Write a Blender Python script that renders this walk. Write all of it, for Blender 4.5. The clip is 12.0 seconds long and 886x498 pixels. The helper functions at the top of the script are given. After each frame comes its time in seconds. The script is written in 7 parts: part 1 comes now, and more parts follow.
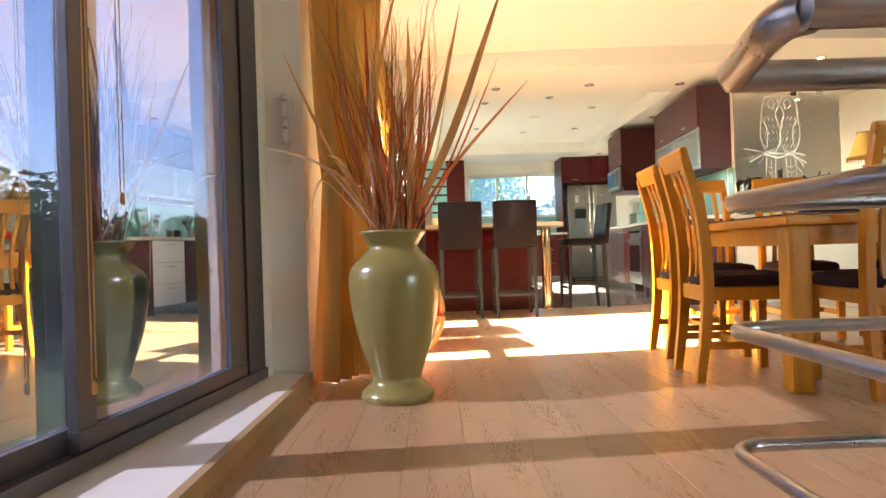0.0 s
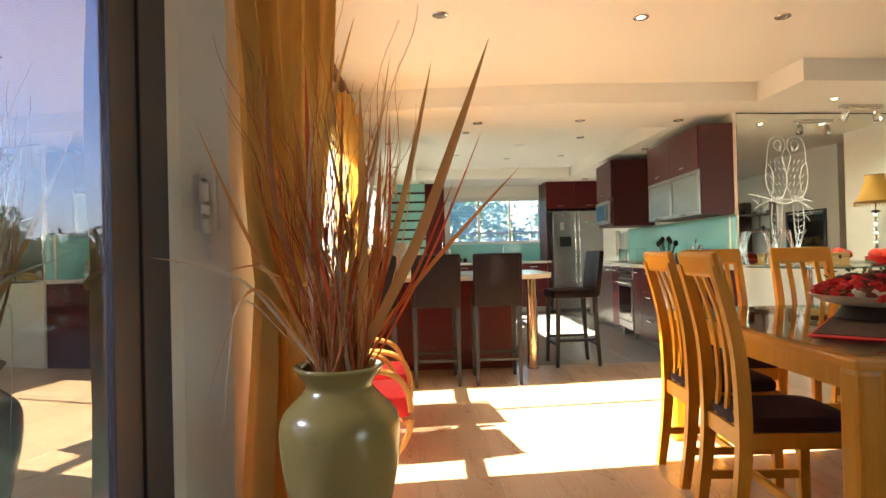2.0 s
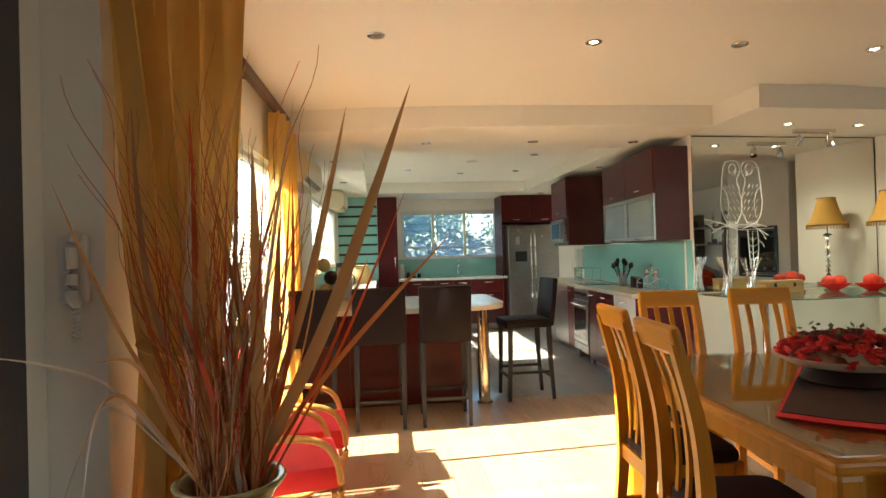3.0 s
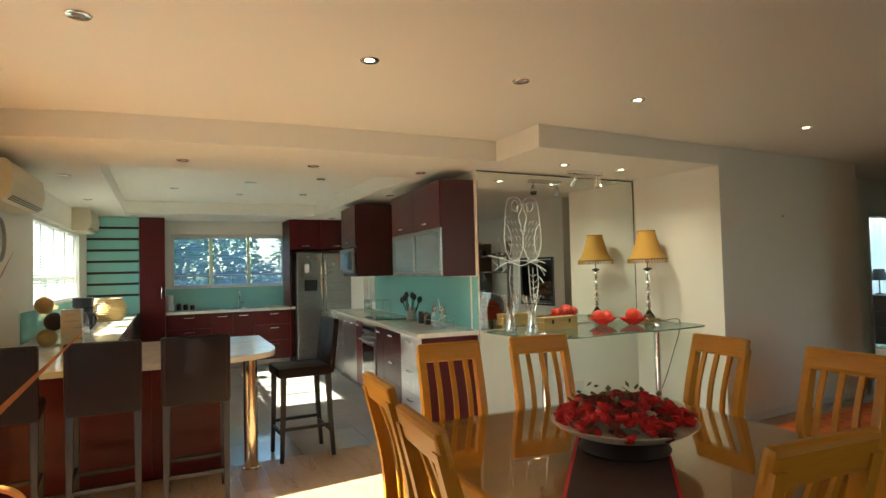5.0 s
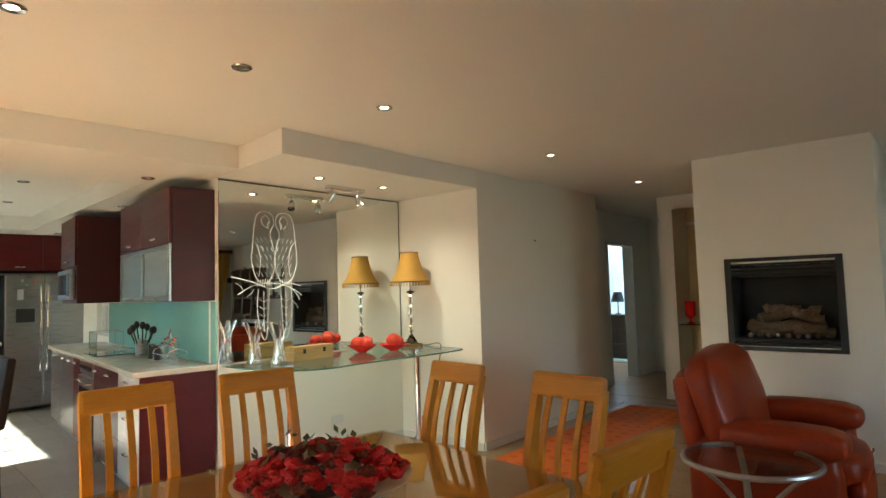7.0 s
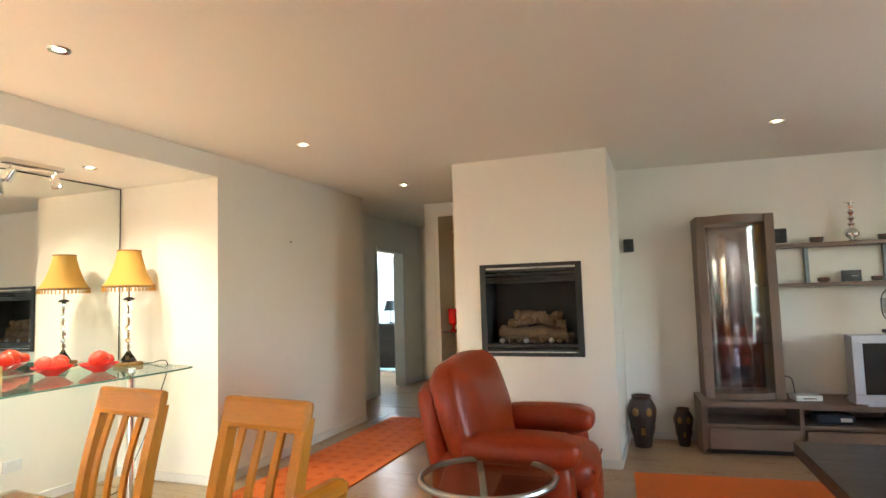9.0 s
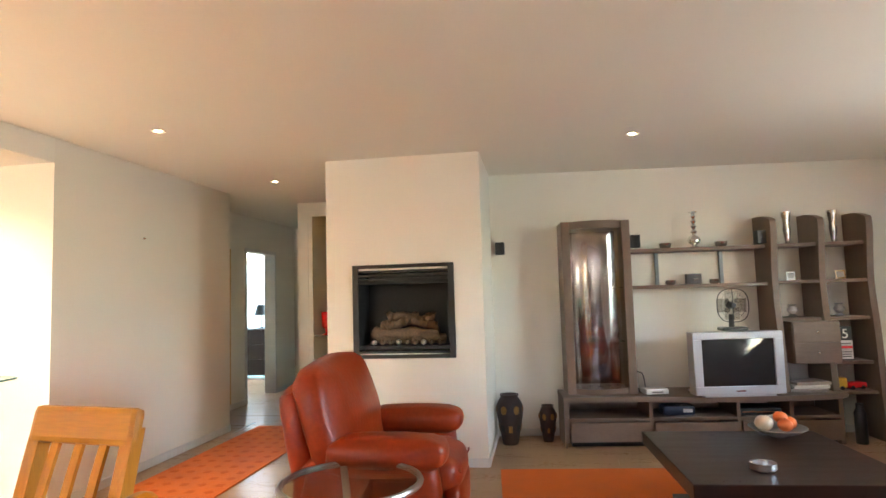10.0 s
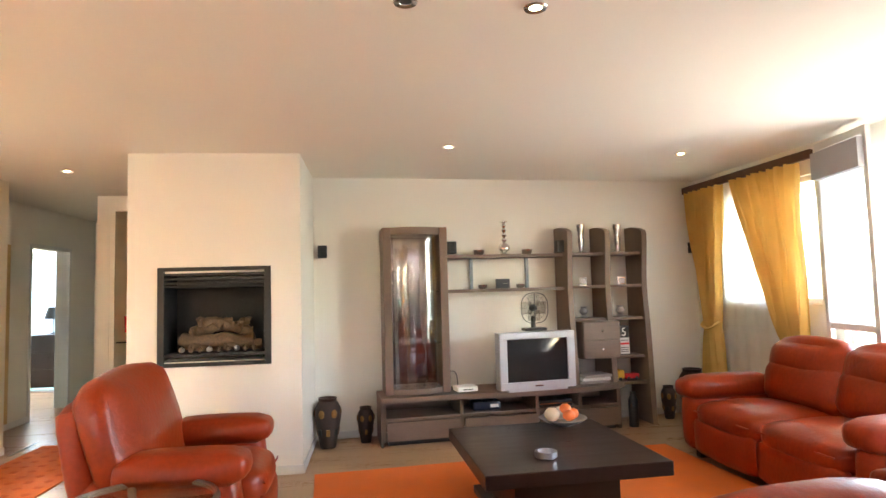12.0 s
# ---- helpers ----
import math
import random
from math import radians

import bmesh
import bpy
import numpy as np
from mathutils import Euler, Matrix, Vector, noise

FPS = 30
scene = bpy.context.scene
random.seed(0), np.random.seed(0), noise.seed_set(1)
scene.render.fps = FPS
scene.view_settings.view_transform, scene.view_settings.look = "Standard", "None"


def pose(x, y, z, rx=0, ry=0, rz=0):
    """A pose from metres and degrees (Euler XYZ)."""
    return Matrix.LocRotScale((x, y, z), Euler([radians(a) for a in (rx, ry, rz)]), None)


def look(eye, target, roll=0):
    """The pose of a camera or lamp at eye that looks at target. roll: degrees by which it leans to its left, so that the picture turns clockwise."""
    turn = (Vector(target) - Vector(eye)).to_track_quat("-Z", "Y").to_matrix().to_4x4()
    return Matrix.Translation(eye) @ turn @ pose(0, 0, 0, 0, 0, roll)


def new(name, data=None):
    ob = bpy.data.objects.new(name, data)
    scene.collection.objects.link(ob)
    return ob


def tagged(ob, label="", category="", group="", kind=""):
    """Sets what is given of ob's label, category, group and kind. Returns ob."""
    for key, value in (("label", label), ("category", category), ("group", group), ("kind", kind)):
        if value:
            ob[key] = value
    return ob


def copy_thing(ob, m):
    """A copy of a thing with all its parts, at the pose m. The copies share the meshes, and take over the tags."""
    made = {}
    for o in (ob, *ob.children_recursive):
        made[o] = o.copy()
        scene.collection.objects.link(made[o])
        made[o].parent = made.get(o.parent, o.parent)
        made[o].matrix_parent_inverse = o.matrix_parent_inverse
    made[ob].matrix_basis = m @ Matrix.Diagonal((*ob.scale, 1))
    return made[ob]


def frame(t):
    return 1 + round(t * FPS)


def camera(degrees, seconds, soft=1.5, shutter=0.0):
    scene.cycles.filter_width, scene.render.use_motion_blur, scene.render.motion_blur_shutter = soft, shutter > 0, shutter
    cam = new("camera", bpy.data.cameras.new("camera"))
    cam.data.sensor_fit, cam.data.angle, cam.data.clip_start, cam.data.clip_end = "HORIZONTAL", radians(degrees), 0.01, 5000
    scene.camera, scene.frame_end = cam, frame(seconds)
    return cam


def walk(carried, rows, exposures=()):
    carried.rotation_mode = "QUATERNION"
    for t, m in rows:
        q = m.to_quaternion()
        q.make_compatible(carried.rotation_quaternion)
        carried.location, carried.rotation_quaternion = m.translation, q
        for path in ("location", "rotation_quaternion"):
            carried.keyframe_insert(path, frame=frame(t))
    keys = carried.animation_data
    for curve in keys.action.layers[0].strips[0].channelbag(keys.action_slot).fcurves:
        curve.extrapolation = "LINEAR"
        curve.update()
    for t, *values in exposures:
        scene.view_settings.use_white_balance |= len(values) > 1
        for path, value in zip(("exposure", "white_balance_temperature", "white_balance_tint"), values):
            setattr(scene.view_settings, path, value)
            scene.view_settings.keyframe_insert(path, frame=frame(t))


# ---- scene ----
# ---- camera ----
cam = camera(73.9, 12.0)
PATH = [
    (0, (0.184, 0.266, 0.646), (0.213, 2.265, 0.653), -1.9),
    (0.5, (0.159, 0.441, 0.771), (0.183, 2.441, 0.781), -1.7),
    (1, (0.18, 0.584, 0.884), (0.211, 2.584, 0.896), -1.5),
    (1.5, (0.228, 0.759, 1.019), (0.281, 2.758, 1.032), -1.4),
    (2, (0.268, 0.888, 1.11), (0.361, 2.886, 1.125), -1.4),
    (2.5, (0.319, 1.053, 1.231), (0.489, 3.046, 1.248), -1.5),
    (4.3, (0.646, 1.54, 1.481), (1.164, 3.471, 1.529), -1.3),
    (4.5, (0.65, 1.595, 1.474), (1.266, 3.497, 1.531), -1.2),
    (5, (0.743, 1.675, 1.483), (1.608, 3.477, 1.552), -1.4),
    (5.5, (0.868, 1.711, 1.476), (1.886, 3.431, 1.56), -1.5),
    (6, (1.027, 1.743, 1.462), (2.138, 3.401, 1.584), -1.6),
    (6.5, (1.185, 1.804, 1.463), (2.442, 3.355, 1.591), -1.6),
    (7, (1.306, 1.86, 1.45), (2.724, 3.264, 1.588), -1.7),
    (7.2, (1.337, 1.868, 1.441), (2.815, 3.209, 1.576), -2.0),
    (8.8, (1.885, 1.925, 1.41), (3.668, 2.817, 1.562), -1.7),
    (9, (1.893, 1.927, 1.404), (3.712, 2.745, 1.556), -1.7),
    (9.5, (1.965, 1.921, 1.388), (3.864, 2.528, 1.539), -1.7),
    (10, (1.99, 1.895, 1.368), (3.935, 2.331, 1.526), -1.7),
    (10.5, (2.0, 1.849, 1.361), (3.972, 2.138, 1.521), -1.7),
    (11, (2.008, 1.806, 1.333), (3.993, 1.975, 1.504), -1.6),
    (11.5, (1.977, 1.766, 1.386), (3.971, 1.808, 1.535), -1.6),
    (12, (1.943, 1.754, 1.409), (3.935, 1.643, 1.547), -1.6),
]
walk(cam, [(t, look(eye, target, roll)) for t, eye, target, roll in PATH],
     [(0.0, 4.35, 6700, 4), (1.5, 4.05, 6700, 3), (2.5, 3.55, 6600, 2), (4.5, 2.95, 6500, -3), (5.5, 3.35, 6200, -5), (7.0, 3.45, 6200, -1), (9.0, 4.65, 6250, 5), (10.0, 4.95, 6400, 8), (12.0, 5.3, 6800, 12)])

# ---- world and sun ----
SUN_AZ = Vector((1.4, 0.11, -0.93)).normalized()      # the way the sunlight travels
world = bpy.data.worlds.new("sky")
scene.world = world
world.use_nodes = True
wn = world.node_tree
sky = wn.nodes.new("ShaderNodeTexSky")
sky.sky_type = "NISHITA"
sky.sun_disc = False
sky.sun_elevation = math.asin(-SUN_AZ.z)
sky.sun_rotation = math.atan2(-SUN_AZ.x, -SUN_AZ.y)
wn.nodes["Background"].inputs["Strength"].default_value = 0.15
wn.links.new(sky.outputs[0], wn.nodes["Background"].inputs["Color"])
sun = new("sun", bpy.data.lights.new("sun", "SUN"))
sun.data.energy, sun.data.angle, sun.data.color = 5.0, radians(0.5), (1.0, 0.95, 0.87)
sun.matrix_world = look((0, 0, 0), SUN_AZ)


def window_lamp(name, m, w, h, power, colour=(0.86, 0.93, 1.0)):
    """Sky light that enters at a window's opening; m looks into the room."""
    lamp = new(name, bpy.data.lights.new(name, "AREA"))
    lamp.data.shape, lamp.data.size, lamp.data.size_y = "RECTANGLE", w, h
    lamp.data.energy, lamp.data.color = power, colour
    lamp.matrix_world = m
    return lamp


# ---- materials ----
def mat(name, colour, rough=0.5, metal=0.0, vary=0.12, scale=6.0, fine=60.0, bump=0.1, coat=0.0, stretch=(1, 1, 1), spec=0.5, sheen=0.0, per_piece=0.0):
    """A painted, wooden, metal or cloth surface: base colour with stains at one scale and grain at another."""
    m = bpy.data.materials.new(name)
    m.use_nodes = True
    t, n = m.node_tree, m.node_tree.nodes
    b = n["Principled BSDF"]
    b.inputs["Metallic"].default_value = metal
    b.inputs["Coat Weight"].default_value = coat
    b.inputs["Coat Roughness"].default_value = 0.08
    b.inputs["Specular IOR Level"].default_value = spec
    b.inputs["Sheen Weight"].default_value = sheen
    co = n.new("ShaderNodeTexCoord")
    mp = n.new("ShaderNodeMapping")
    mp.inputs["Scale"].default_value = stretch
    t.links.new(co.outputs["Object"], mp.inputs["Vector"])
    big, small = n.new("ShaderNodeTexNoise"), n.new("ShaderNodeTexNoise")
    big.inputs["Scale"].default_value, small.inputs["Scale"].default_value = scale, fine
    big.inputs["Detail"].default_value, small.inputs["Detail"].default_value = 3, 4
    for k in (big, small):
        t.links.new(mp.outputs[0], k.inputs["Vector"])
    both = n.new("ShaderNodeMath")
    both.operation = "ADD"
    t.links.new(big.outputs["Fac"], both.inputs[0])
    t.links.new(small.outputs["Fac"], both.inputs[1])
    val = n.new("ShaderNodeMapRange")
    val.inputs["From Min"].default_value, val.inputs["From Max"].default_value = 0.6, 1.4
    val.inputs["To Min"].default_value, val.inputs["To Max"].default_value = 1 - vary, 1 + vary
    t.links.new(both.outputs[0], val.inputs["Value"])
    mul = n.new("ShaderNodeVectorMath")
    mul.operation = "SCALE"
    mul.inputs[0].default_value = colour
    last = val.outputs[0]
    if per_piece:
        info, pr, pm = n.new("ShaderNodeObjectInfo"), n.new("ShaderNodeMapRange"), n.new("ShaderNodeMath")
        pr.inputs["To Min"].default_value, pr.inputs["To Max"].default_value = 1 - per_piece, 1 + per_piece
        pm.operation = "MULTIPLY"
        t.links.new(info.outputs["Random"], pr.inputs["Value"])
        t.links.new(pr.outputs[0], pm.inputs[0])
        t.links.new(last, pm.inputs[1])
        last = pm.outputs[0]
    t.links.new(last, mul.inputs["Scale"])
    t.links.new(mul.outputs[0], b.inputs["Base Color"])
    rr = n.new("ShaderNodeMapRange")
    rr.inputs["From Min"].default_value, rr.inputs["From Max"].default_value = 0.6, 1.4
    rr.inputs["To Min"].default_value, rr.inputs["To Max"].default_value = max(0.02, rough * 0.8), min(1, rough * 1.2)
    t.links.new(both.outputs[0], rr.inputs["Value"])
    t.links.new(rr.outputs[0], b.inputs["Roughness"])
    if bump:
        bp = n.new("ShaderNodeBump")
        bp.inputs["Strength"].default_value, bp.inputs["Distance"].default_value = bump, 0.004
        t.links.new(both.outputs[0], bp.inputs["Height"])
        t.links.new(bp.outputs[0], b.inputs["Normal"])
    return m


def glass(name, colour=(0.95, 1.0, 0.98), rough=0.0, clear=0.85):
    """A thin pane: light passes straight, the surface mirrors by Fresnel."""
    m = bpy.data.materials.new(name)
    m.use_nodes = True
    t, n = m.node_tree, m.node_tree.nodes
    n.remove(n["Principled BSDF"])
    gl, tr, mx, lw_ = n.new("ShaderNodeBsdfGlossy"), n.new("ShaderNodeBsdfTransparent"), n.new("ShaderNodeMixShader"), n.new("ShaderNodeLayerWeight")
    gl.inputs["Roughness"].default_value = rough
    tr.inputs["Color"].default_value = (*colour, 1)
    lw_.inputs["Blend"].default_value = 0.5
    pw, mr = n.new("ShaderNodeMath"), n.new("ShaderNodeMapRange")
    pw.operation = "POWER"
    pw.inputs[1].default_value = 4.0
    f0 = ((clear - 1) / (clear + 1)) ** 2
    mr.inputs["To Min"].default_value, mr.inputs["To Max"].default_value = f0, 0.9
    t.links.new(lw_.outputs["Facing"], pw.inputs[0])
    t.links.new(pw.outputs[0], mr.inputs["Value"])
    t.links.new(mr.outputs[0], mx.inputs[0])
    t.links.new(tr.outputs[0], mx.inputs[1])
    t.links.new(gl.outputs[0], mx.inputs[2])
    t.links.new(mx.outputs[0], n["Material Output"].inputs["Surface"])
    return m


def sheer(name, colour, through_share):
    """Thin cloth or blind slats that glow with the light behind them."""
    m = mat(name, colour, 0.85, fine=400, vary=0.1, bump=0.05)
    t, n = m.node_tree, m.node_tree.nodes
    b = n["Principled BSDF"]
    tl, mx = n.new("ShaderNodeBsdfTranslucent"), n.new("ShaderNodeMixShader")
    mx.inputs[0].default_value = through_share
    t.links.new(b.inputs["Base Color"].links[0].from_socket, tl.inputs["Color"])
    t.links.new(b.outputs[0], mx.inputs[1])
    t.links.new(tl.outputs[0], mx.inputs[2])
    t.links.new(mx.outputs[0], n["Material Output"].inputs["Surface"])
    return m


def glow(name, colour, power):
    m = bpy.data.materials.new(name)
    m.use_nodes = True
    b = m.node_tree.nodes["Principled BSDF"]
    b.inputs["Emission Color"].default_value = (*colour, 1)
    b.inputs["Emission Strength"].default_value = power
    return m


WALL = mat("wall_paint", (0.83, 0.79, 0.70), 0.75, vary=0.03, scale=1.2, fine=90, bump=0.12, spec=0.3)
CEIL = mat("ceiling_paint", (0.85, 0.815, 0.73), 0.8, vary=0.02, scale=0.8, fine=60, bump=0.05, spec=0.25)
SKIRT = mat("skirting_paint", (0.74, 0.72, 0.68), 0.45, vary=0.04)
PLANK = mat("laminate_plank", (0.40, 0.25, 0.138), 0.30, vary=0.09, scale=1.1, fine=26, bump=0.0, stretch=(9, 0.7, 1), per_piece=0.07, spec=0.5)
UNDER = mat("floor_joint", (0.20, 0.13, 0.08), 0.8)
TILE = mat("floor_tile", (0.42, 0.39, 0.34), 0.10, vary=0.06, scale=3, fine=40, bump=0.015, per_piece=0.04)
GROUT = mat("tile_grout", (0.3, 0.28, 0.25), 0.9)
CHERRY = mat("dark_red_laminate", (0.080, 0.006, 0.007), 0.34, vary=0.2, scale=2, fine=30, bump=0.02, stretch=(1, 1, 8), spec=0.3)
CHERRY_D = mat("dark_cherry_panel", (0.055, 0.006, 0.006), 0.42, vary=0.2, scale=2, fine=30, bump=0.02, stretch=(1, 1, 8))
WHITE_GLOSS = mat("white_gloss_front", (0.75, 0.74, 0.71), 0.25, vary=0.03, bump=0.01)
STONE_TOP = mat("pale_stone_top", (0.66, 0.62, 0.52), 0.18, vary=0.1, scale=9, fine=120, bump=0.01)
STEEL = mat("brushed_steel", (0.36, 0.355, 0.35), 0.3, 1.0, vary=0.08, fine=120, bump=0.02, stretch=(1, 1, 12))
CHROME = mat("chrome", (0.75, 0.74, 0.72), 0.12, 1.0, vary=0.03, bump=0.0)
PEWTER = mat("silver_grey_steel", (0.46, 0.44, 0.44), 0.32, 1.0, vary=0.1, fine=160, bump=0.04)
TEAL = mat("aqua_back_painted_glass", (0.28, 0.60, 0.55), 0.08, vary=0.04, scale=1.5, bump=0.0, spec=0.6)
BLACK = mat("black_plastic", (0.015, 0.015, 0.016), 0.35, vary=0.2)
BLACK_IRON = mat("black_cast_metal", (0.014, 0.013, 0.012), 0.55, 0.0, vary=0.2)
DARK_GLASS = mat("dark_screen_glass", (0.02, 0.02, 0.022), 0.06, vary=0.05, bump=0.0)
MIRROR = mat("mirror_silver", (0.82, 0.86, 0.84), 0.01, 1.0, vary=0.0, bump=0.0)
PANE = glass("window_pane", (0.96, 0.98, 0.98), 0.0, 1.5)
DOOR_PANE = glass("door_pane", (0.29, 0.295, 0.36), 0.0, 4.2)
SHELF_GLASS = glass("green_edged_glass", (0.82, 0.94, 0.9), 0.0, 1.5)
CLEAR = glass("clear_crystal", (0.93, 0.95, 0.95), 0.03, 2.2)
CRYSTAL = mat("cut_crystal", (0.96, 0.97, 0.97), 0.04, vary=0.0, bump=0.0)
CRYSTAL.node_tree.nodes["Principled BSDF"].inputs["Transmission Weight"].default_value = 1.0
FROST = mat("ribbed_frosted_glass", (0.24, 0.29, 0.31), 0.22, vary=0.15, scale=2, fine=90, bump=0.3, stretch=(1, 1, 6), spec=0.6)
ALU = mat("grey_aluminium", (0.115, 0.11, 0.12), 0.4, 0.5, vary=0.08, fine=120)
WHITE_ALU = mat("white_window_frame", (0.72, 0.70, 0.66), 0.45, vary=0.04)
PINE = mat("honey_pine", (0.52, 0.20, 0.012), 0.38, vary=0.16, scale=3, fine=18, bump=0.05, stretch=(9, 9, 0.9), coat=0.0, spec=0.3)
PINE_H = mat("honey_pine_rail", (0.52, 0.20, 0.012), 0.38, vary=0.16, scale=3, fine=18, bump=0.05, stretch=(0.9, 9, 9), coat=0.0, spec=0.3)
SEAT = mat("plum_brown_cloth", (0.030, 0.010, 0.009), 0.85, vary=0.25, fine=220, bump=0.25, sheen=0.0, spec=0.2)
LEATHER_BLACK = mat("black_brown_leather", (0.010, 0.005, 0.004), 0.5, vary=0.2, fine=140, bump=0.25, spec=0.15)
LEATHER_RED = mat("rust_red_leather", (0.26, 0.028, 0.005), 0.35, vary=0.18, scale=6, fine=40, bump=0.5, spec=0.3)
RUG = mat("orange_wool", (0.74, 0.155, 0.010), 0.95, vary=0.12, fine=300, bump=0.6, sheen=0.05)
RUG_DARK = mat("rust_wool", (0.64, 0.11, 0.009), 0.95, vary=0.12, fine=300, bump=0.6)
GREY_OAK = mat("grey_brown_oak", (0.165, 0.108, 0.075), 0.5, vary=0.22, scale=2, fine=30, bump=0.06, stretch=(1.2, 6, 6))
GREY_OAK_V = mat("grey_brown_oak_upright", (0.165, 0.108, 0.075), 0.5, vary=0.22, scale=2, fine=30, bump=0.06, stretch=(6, 6, 1.2))
WENGE = mat("wenge_veneer", (0.022, 0.009, 0.006), 0.32, vary=0.25, scale=2, fine=40, bump=0.03, stretch=(1, 8, 8))
SILVER_PLASTIC = mat("silver_plastic", (0.42, 0.42, 0.45), 0.4, 0.2, vary=0.04)
CURTAIN = sheer("gold_curtain_cloth", (0.78, 0.50, 0.14), 0.3)
NET = sheer("white_net", (0.8, 0.78, 0.76), 0.6)
SLAT = sheer("white_blind_slat", (0.80, 0.80, 0.79), 0.18)
BLIND = sheer("white_roller_cloth", (0.78, 0.78, 0.8), 0.5)
# white slats with the blue of the sky light put into their colour
SLAT_SKYLIT = sheer("skylit_blue_blind_slat", (0.22, 0.38, 0.72), 0.35)
RAIL = mat("dark_wood_rail", (0.10, 0.04, 0.015), 0.45, vary=0.2)
VASE = mat("olive_green_glaze", (0.26, 0.21, 0.068), 0.22, vary=0.07, scale=5, fine=60, bump=0.02, spec=0.6)
RED_CLOTH = mat("bright_red_cloth", (0.72, 0.012, 0.018), 0.7, vary=0.08, fine=200, bump=0.2)
CANE = mat("bent_cane", (0.55, 0.27, 0.06), 0.4, vary=0.2)
GRASSES = [sheer("dried_leaf_" + str(i), c, 0.3) for i, c in
           enumerate([(0.62, 0.34, 0.12), (0.50, 0.17, 0.05), (0.56, 0.10, 0.035), (0.66, 0.56, 0.42), (0.42, 0.23, 0.09)])]
SHADE = sheer("gold_lampshade_silk", (0.56, 0.31, 0.06), 0.3)
ORANGE = mat("orange_fruit", (0.75, 0.16, 0.03), 0.45, vary=0.1, bump=0.2, fine=200)
TOMATO = mat("red_fruit", (0.62, 0.045, 0.015), 0.3, vary=0.15)
ROSE = mat("red_petal", (0.55, 0.012, 0.012), 0.75, vary=0.3, fine=50, bump=0.4)
ROSE_D = mat("dried_rose_petal", (0.16, 0.03, 0.015), 0.85, vary=0.35, fine=60, bump=0.4)
ROSE_L = mat("dried_leaf_green", (0.13, 0.10, 0.03), 0.8, vary=0.3)
RED_GLASS = mat("red_glass", (0.62, 0.01, 0.01), 0.08, vary=0.05, bump=0.0)
BEIGE_PAINT = mat("tan_feature_paint", (0.60, 0.42, 0.21), 0.7, vary=0.06, scale=2)
CREAM_PLASTIC = mat("cream_plastic", (0.70, 0.62, 0.44), 0.4, vary=0.03)
WHITE_PLASTIC = mat("white_plastic", (0.74, 0.73, 0.70), 0.4, vary=0.03)
LAMP_GLOW = glow("lit_downlight", (1.0, 0.78, 0.42), 3.0)
LOG = mat("ceramic_log", (0.12, 0.075, 0.042), 0.9, vary=0.45, scale=14, fine=60, bump=0.8)
CARVED = mat("carved_dark_wood", (0.035, 0.016, 0.012), 0.5, vary=0.4, scale=20, bump=0.5)
GOLD_PAINT = mat("dull_gold_band", (0.26, 0.13, 0.03), 0.5, 0.3, vary=0.3, scale=30)
PAPER = mat("printed_paper", (0.62, 0.60, 0.58), 0.6, vary=0.1)
PLATTER = mat("pale_ceramic", (0.58, 0.46, 0.32), 0.35, vary=0.1)
BOX_WOOD = mat("pale_wood_box", (0.50, 0.33, 0.12), 0.5, vary=0.2, stretch=(1, 8, 8))
ETCH = mat("etched_white", (0.78, 0.80, 0.78), 0.7, vary=0.1)
PATIO = mat("patio_paving", (0.15, 0.115, 0.085), 0.85, vary=0.15, scale=2, fine=40)
LAWN = mat("lawn", (0.045, 0.07, 0.022), 0.95, vary=0.35, scale=3, fine=60, bump=0.5)
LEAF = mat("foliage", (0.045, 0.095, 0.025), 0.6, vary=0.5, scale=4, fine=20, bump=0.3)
# the foliage again, with sunshine put into a lighter, yellower colour
LEAF_SUNLIT = mat("sunlit_foliage", (0.11, 0.15, 0.03), 0.6, vary=0.4, scale=4, fine=20)
BARK = mat("bark", (0.09, 0.065, 0.045), 0.9, vary=0.3, bump=0.6)
SMOKY = glass("smoky_plastic", (0.80, 0.78, 0.76), 0.2)


# ---- building helpers ----
ALC = pose(3.285, 5.28, 0, 0, 0, 3.6)       # the alcove wing: x along its wall, y into the alcove
TVW = pose(7.80, 2.50, 0, 0, 0, -81.66)     # the television wall: x along it, y into it
HIGH, LOW = 2.55, 2.375                     # ceiling and bulkhead


def box(bm, x0, x1, y0, y1, z0, z1, bev=0.0, m=None):
    r = bmesh.ops.create_cube(bm, size=1, matrix=Matrix.LocRotScale(((x0 + x1) / 2, (y0 + y1) / 2, (z0 + z1) / 2), None, (abs(x1 - x0), abs(y1 - y0), abs(z1 - z0))))
    vs = r["verts"]
    if bev:
        es = list({e for v in vs for e in v.link_edges})
        vs = list({v for f in bmesh.ops.bevel(bm, geom=es, offset=bev, segments=2, profile=0.6, affect="EDGES", clamp_overlap=True)["faces"] for v in f.verts} | {v for v in vs if v.is_valid})
    if m is not None:
        bmesh.ops.transform(bm, matrix=m, verts=[v for v in vs if v.is_valid])
    return vs


def ring_loft(bm, rings, caps=True):
    """Faces between rings of points; all rings have as many points."""
    rows = [[bm.verts.new(p) for p in ring] for ring in rings]
    n = len(rows[0])
    for a, b in zip(rows, rows[1:]):
        for i in range(n):
            bm.faces.new((a[i], a[(i + 1) % n], b[(i + 1) % n], b[i]))
    if caps:
        bm.faces.new(rows[0][::-1])
        bm.faces.new(rows[-1])
    return rows


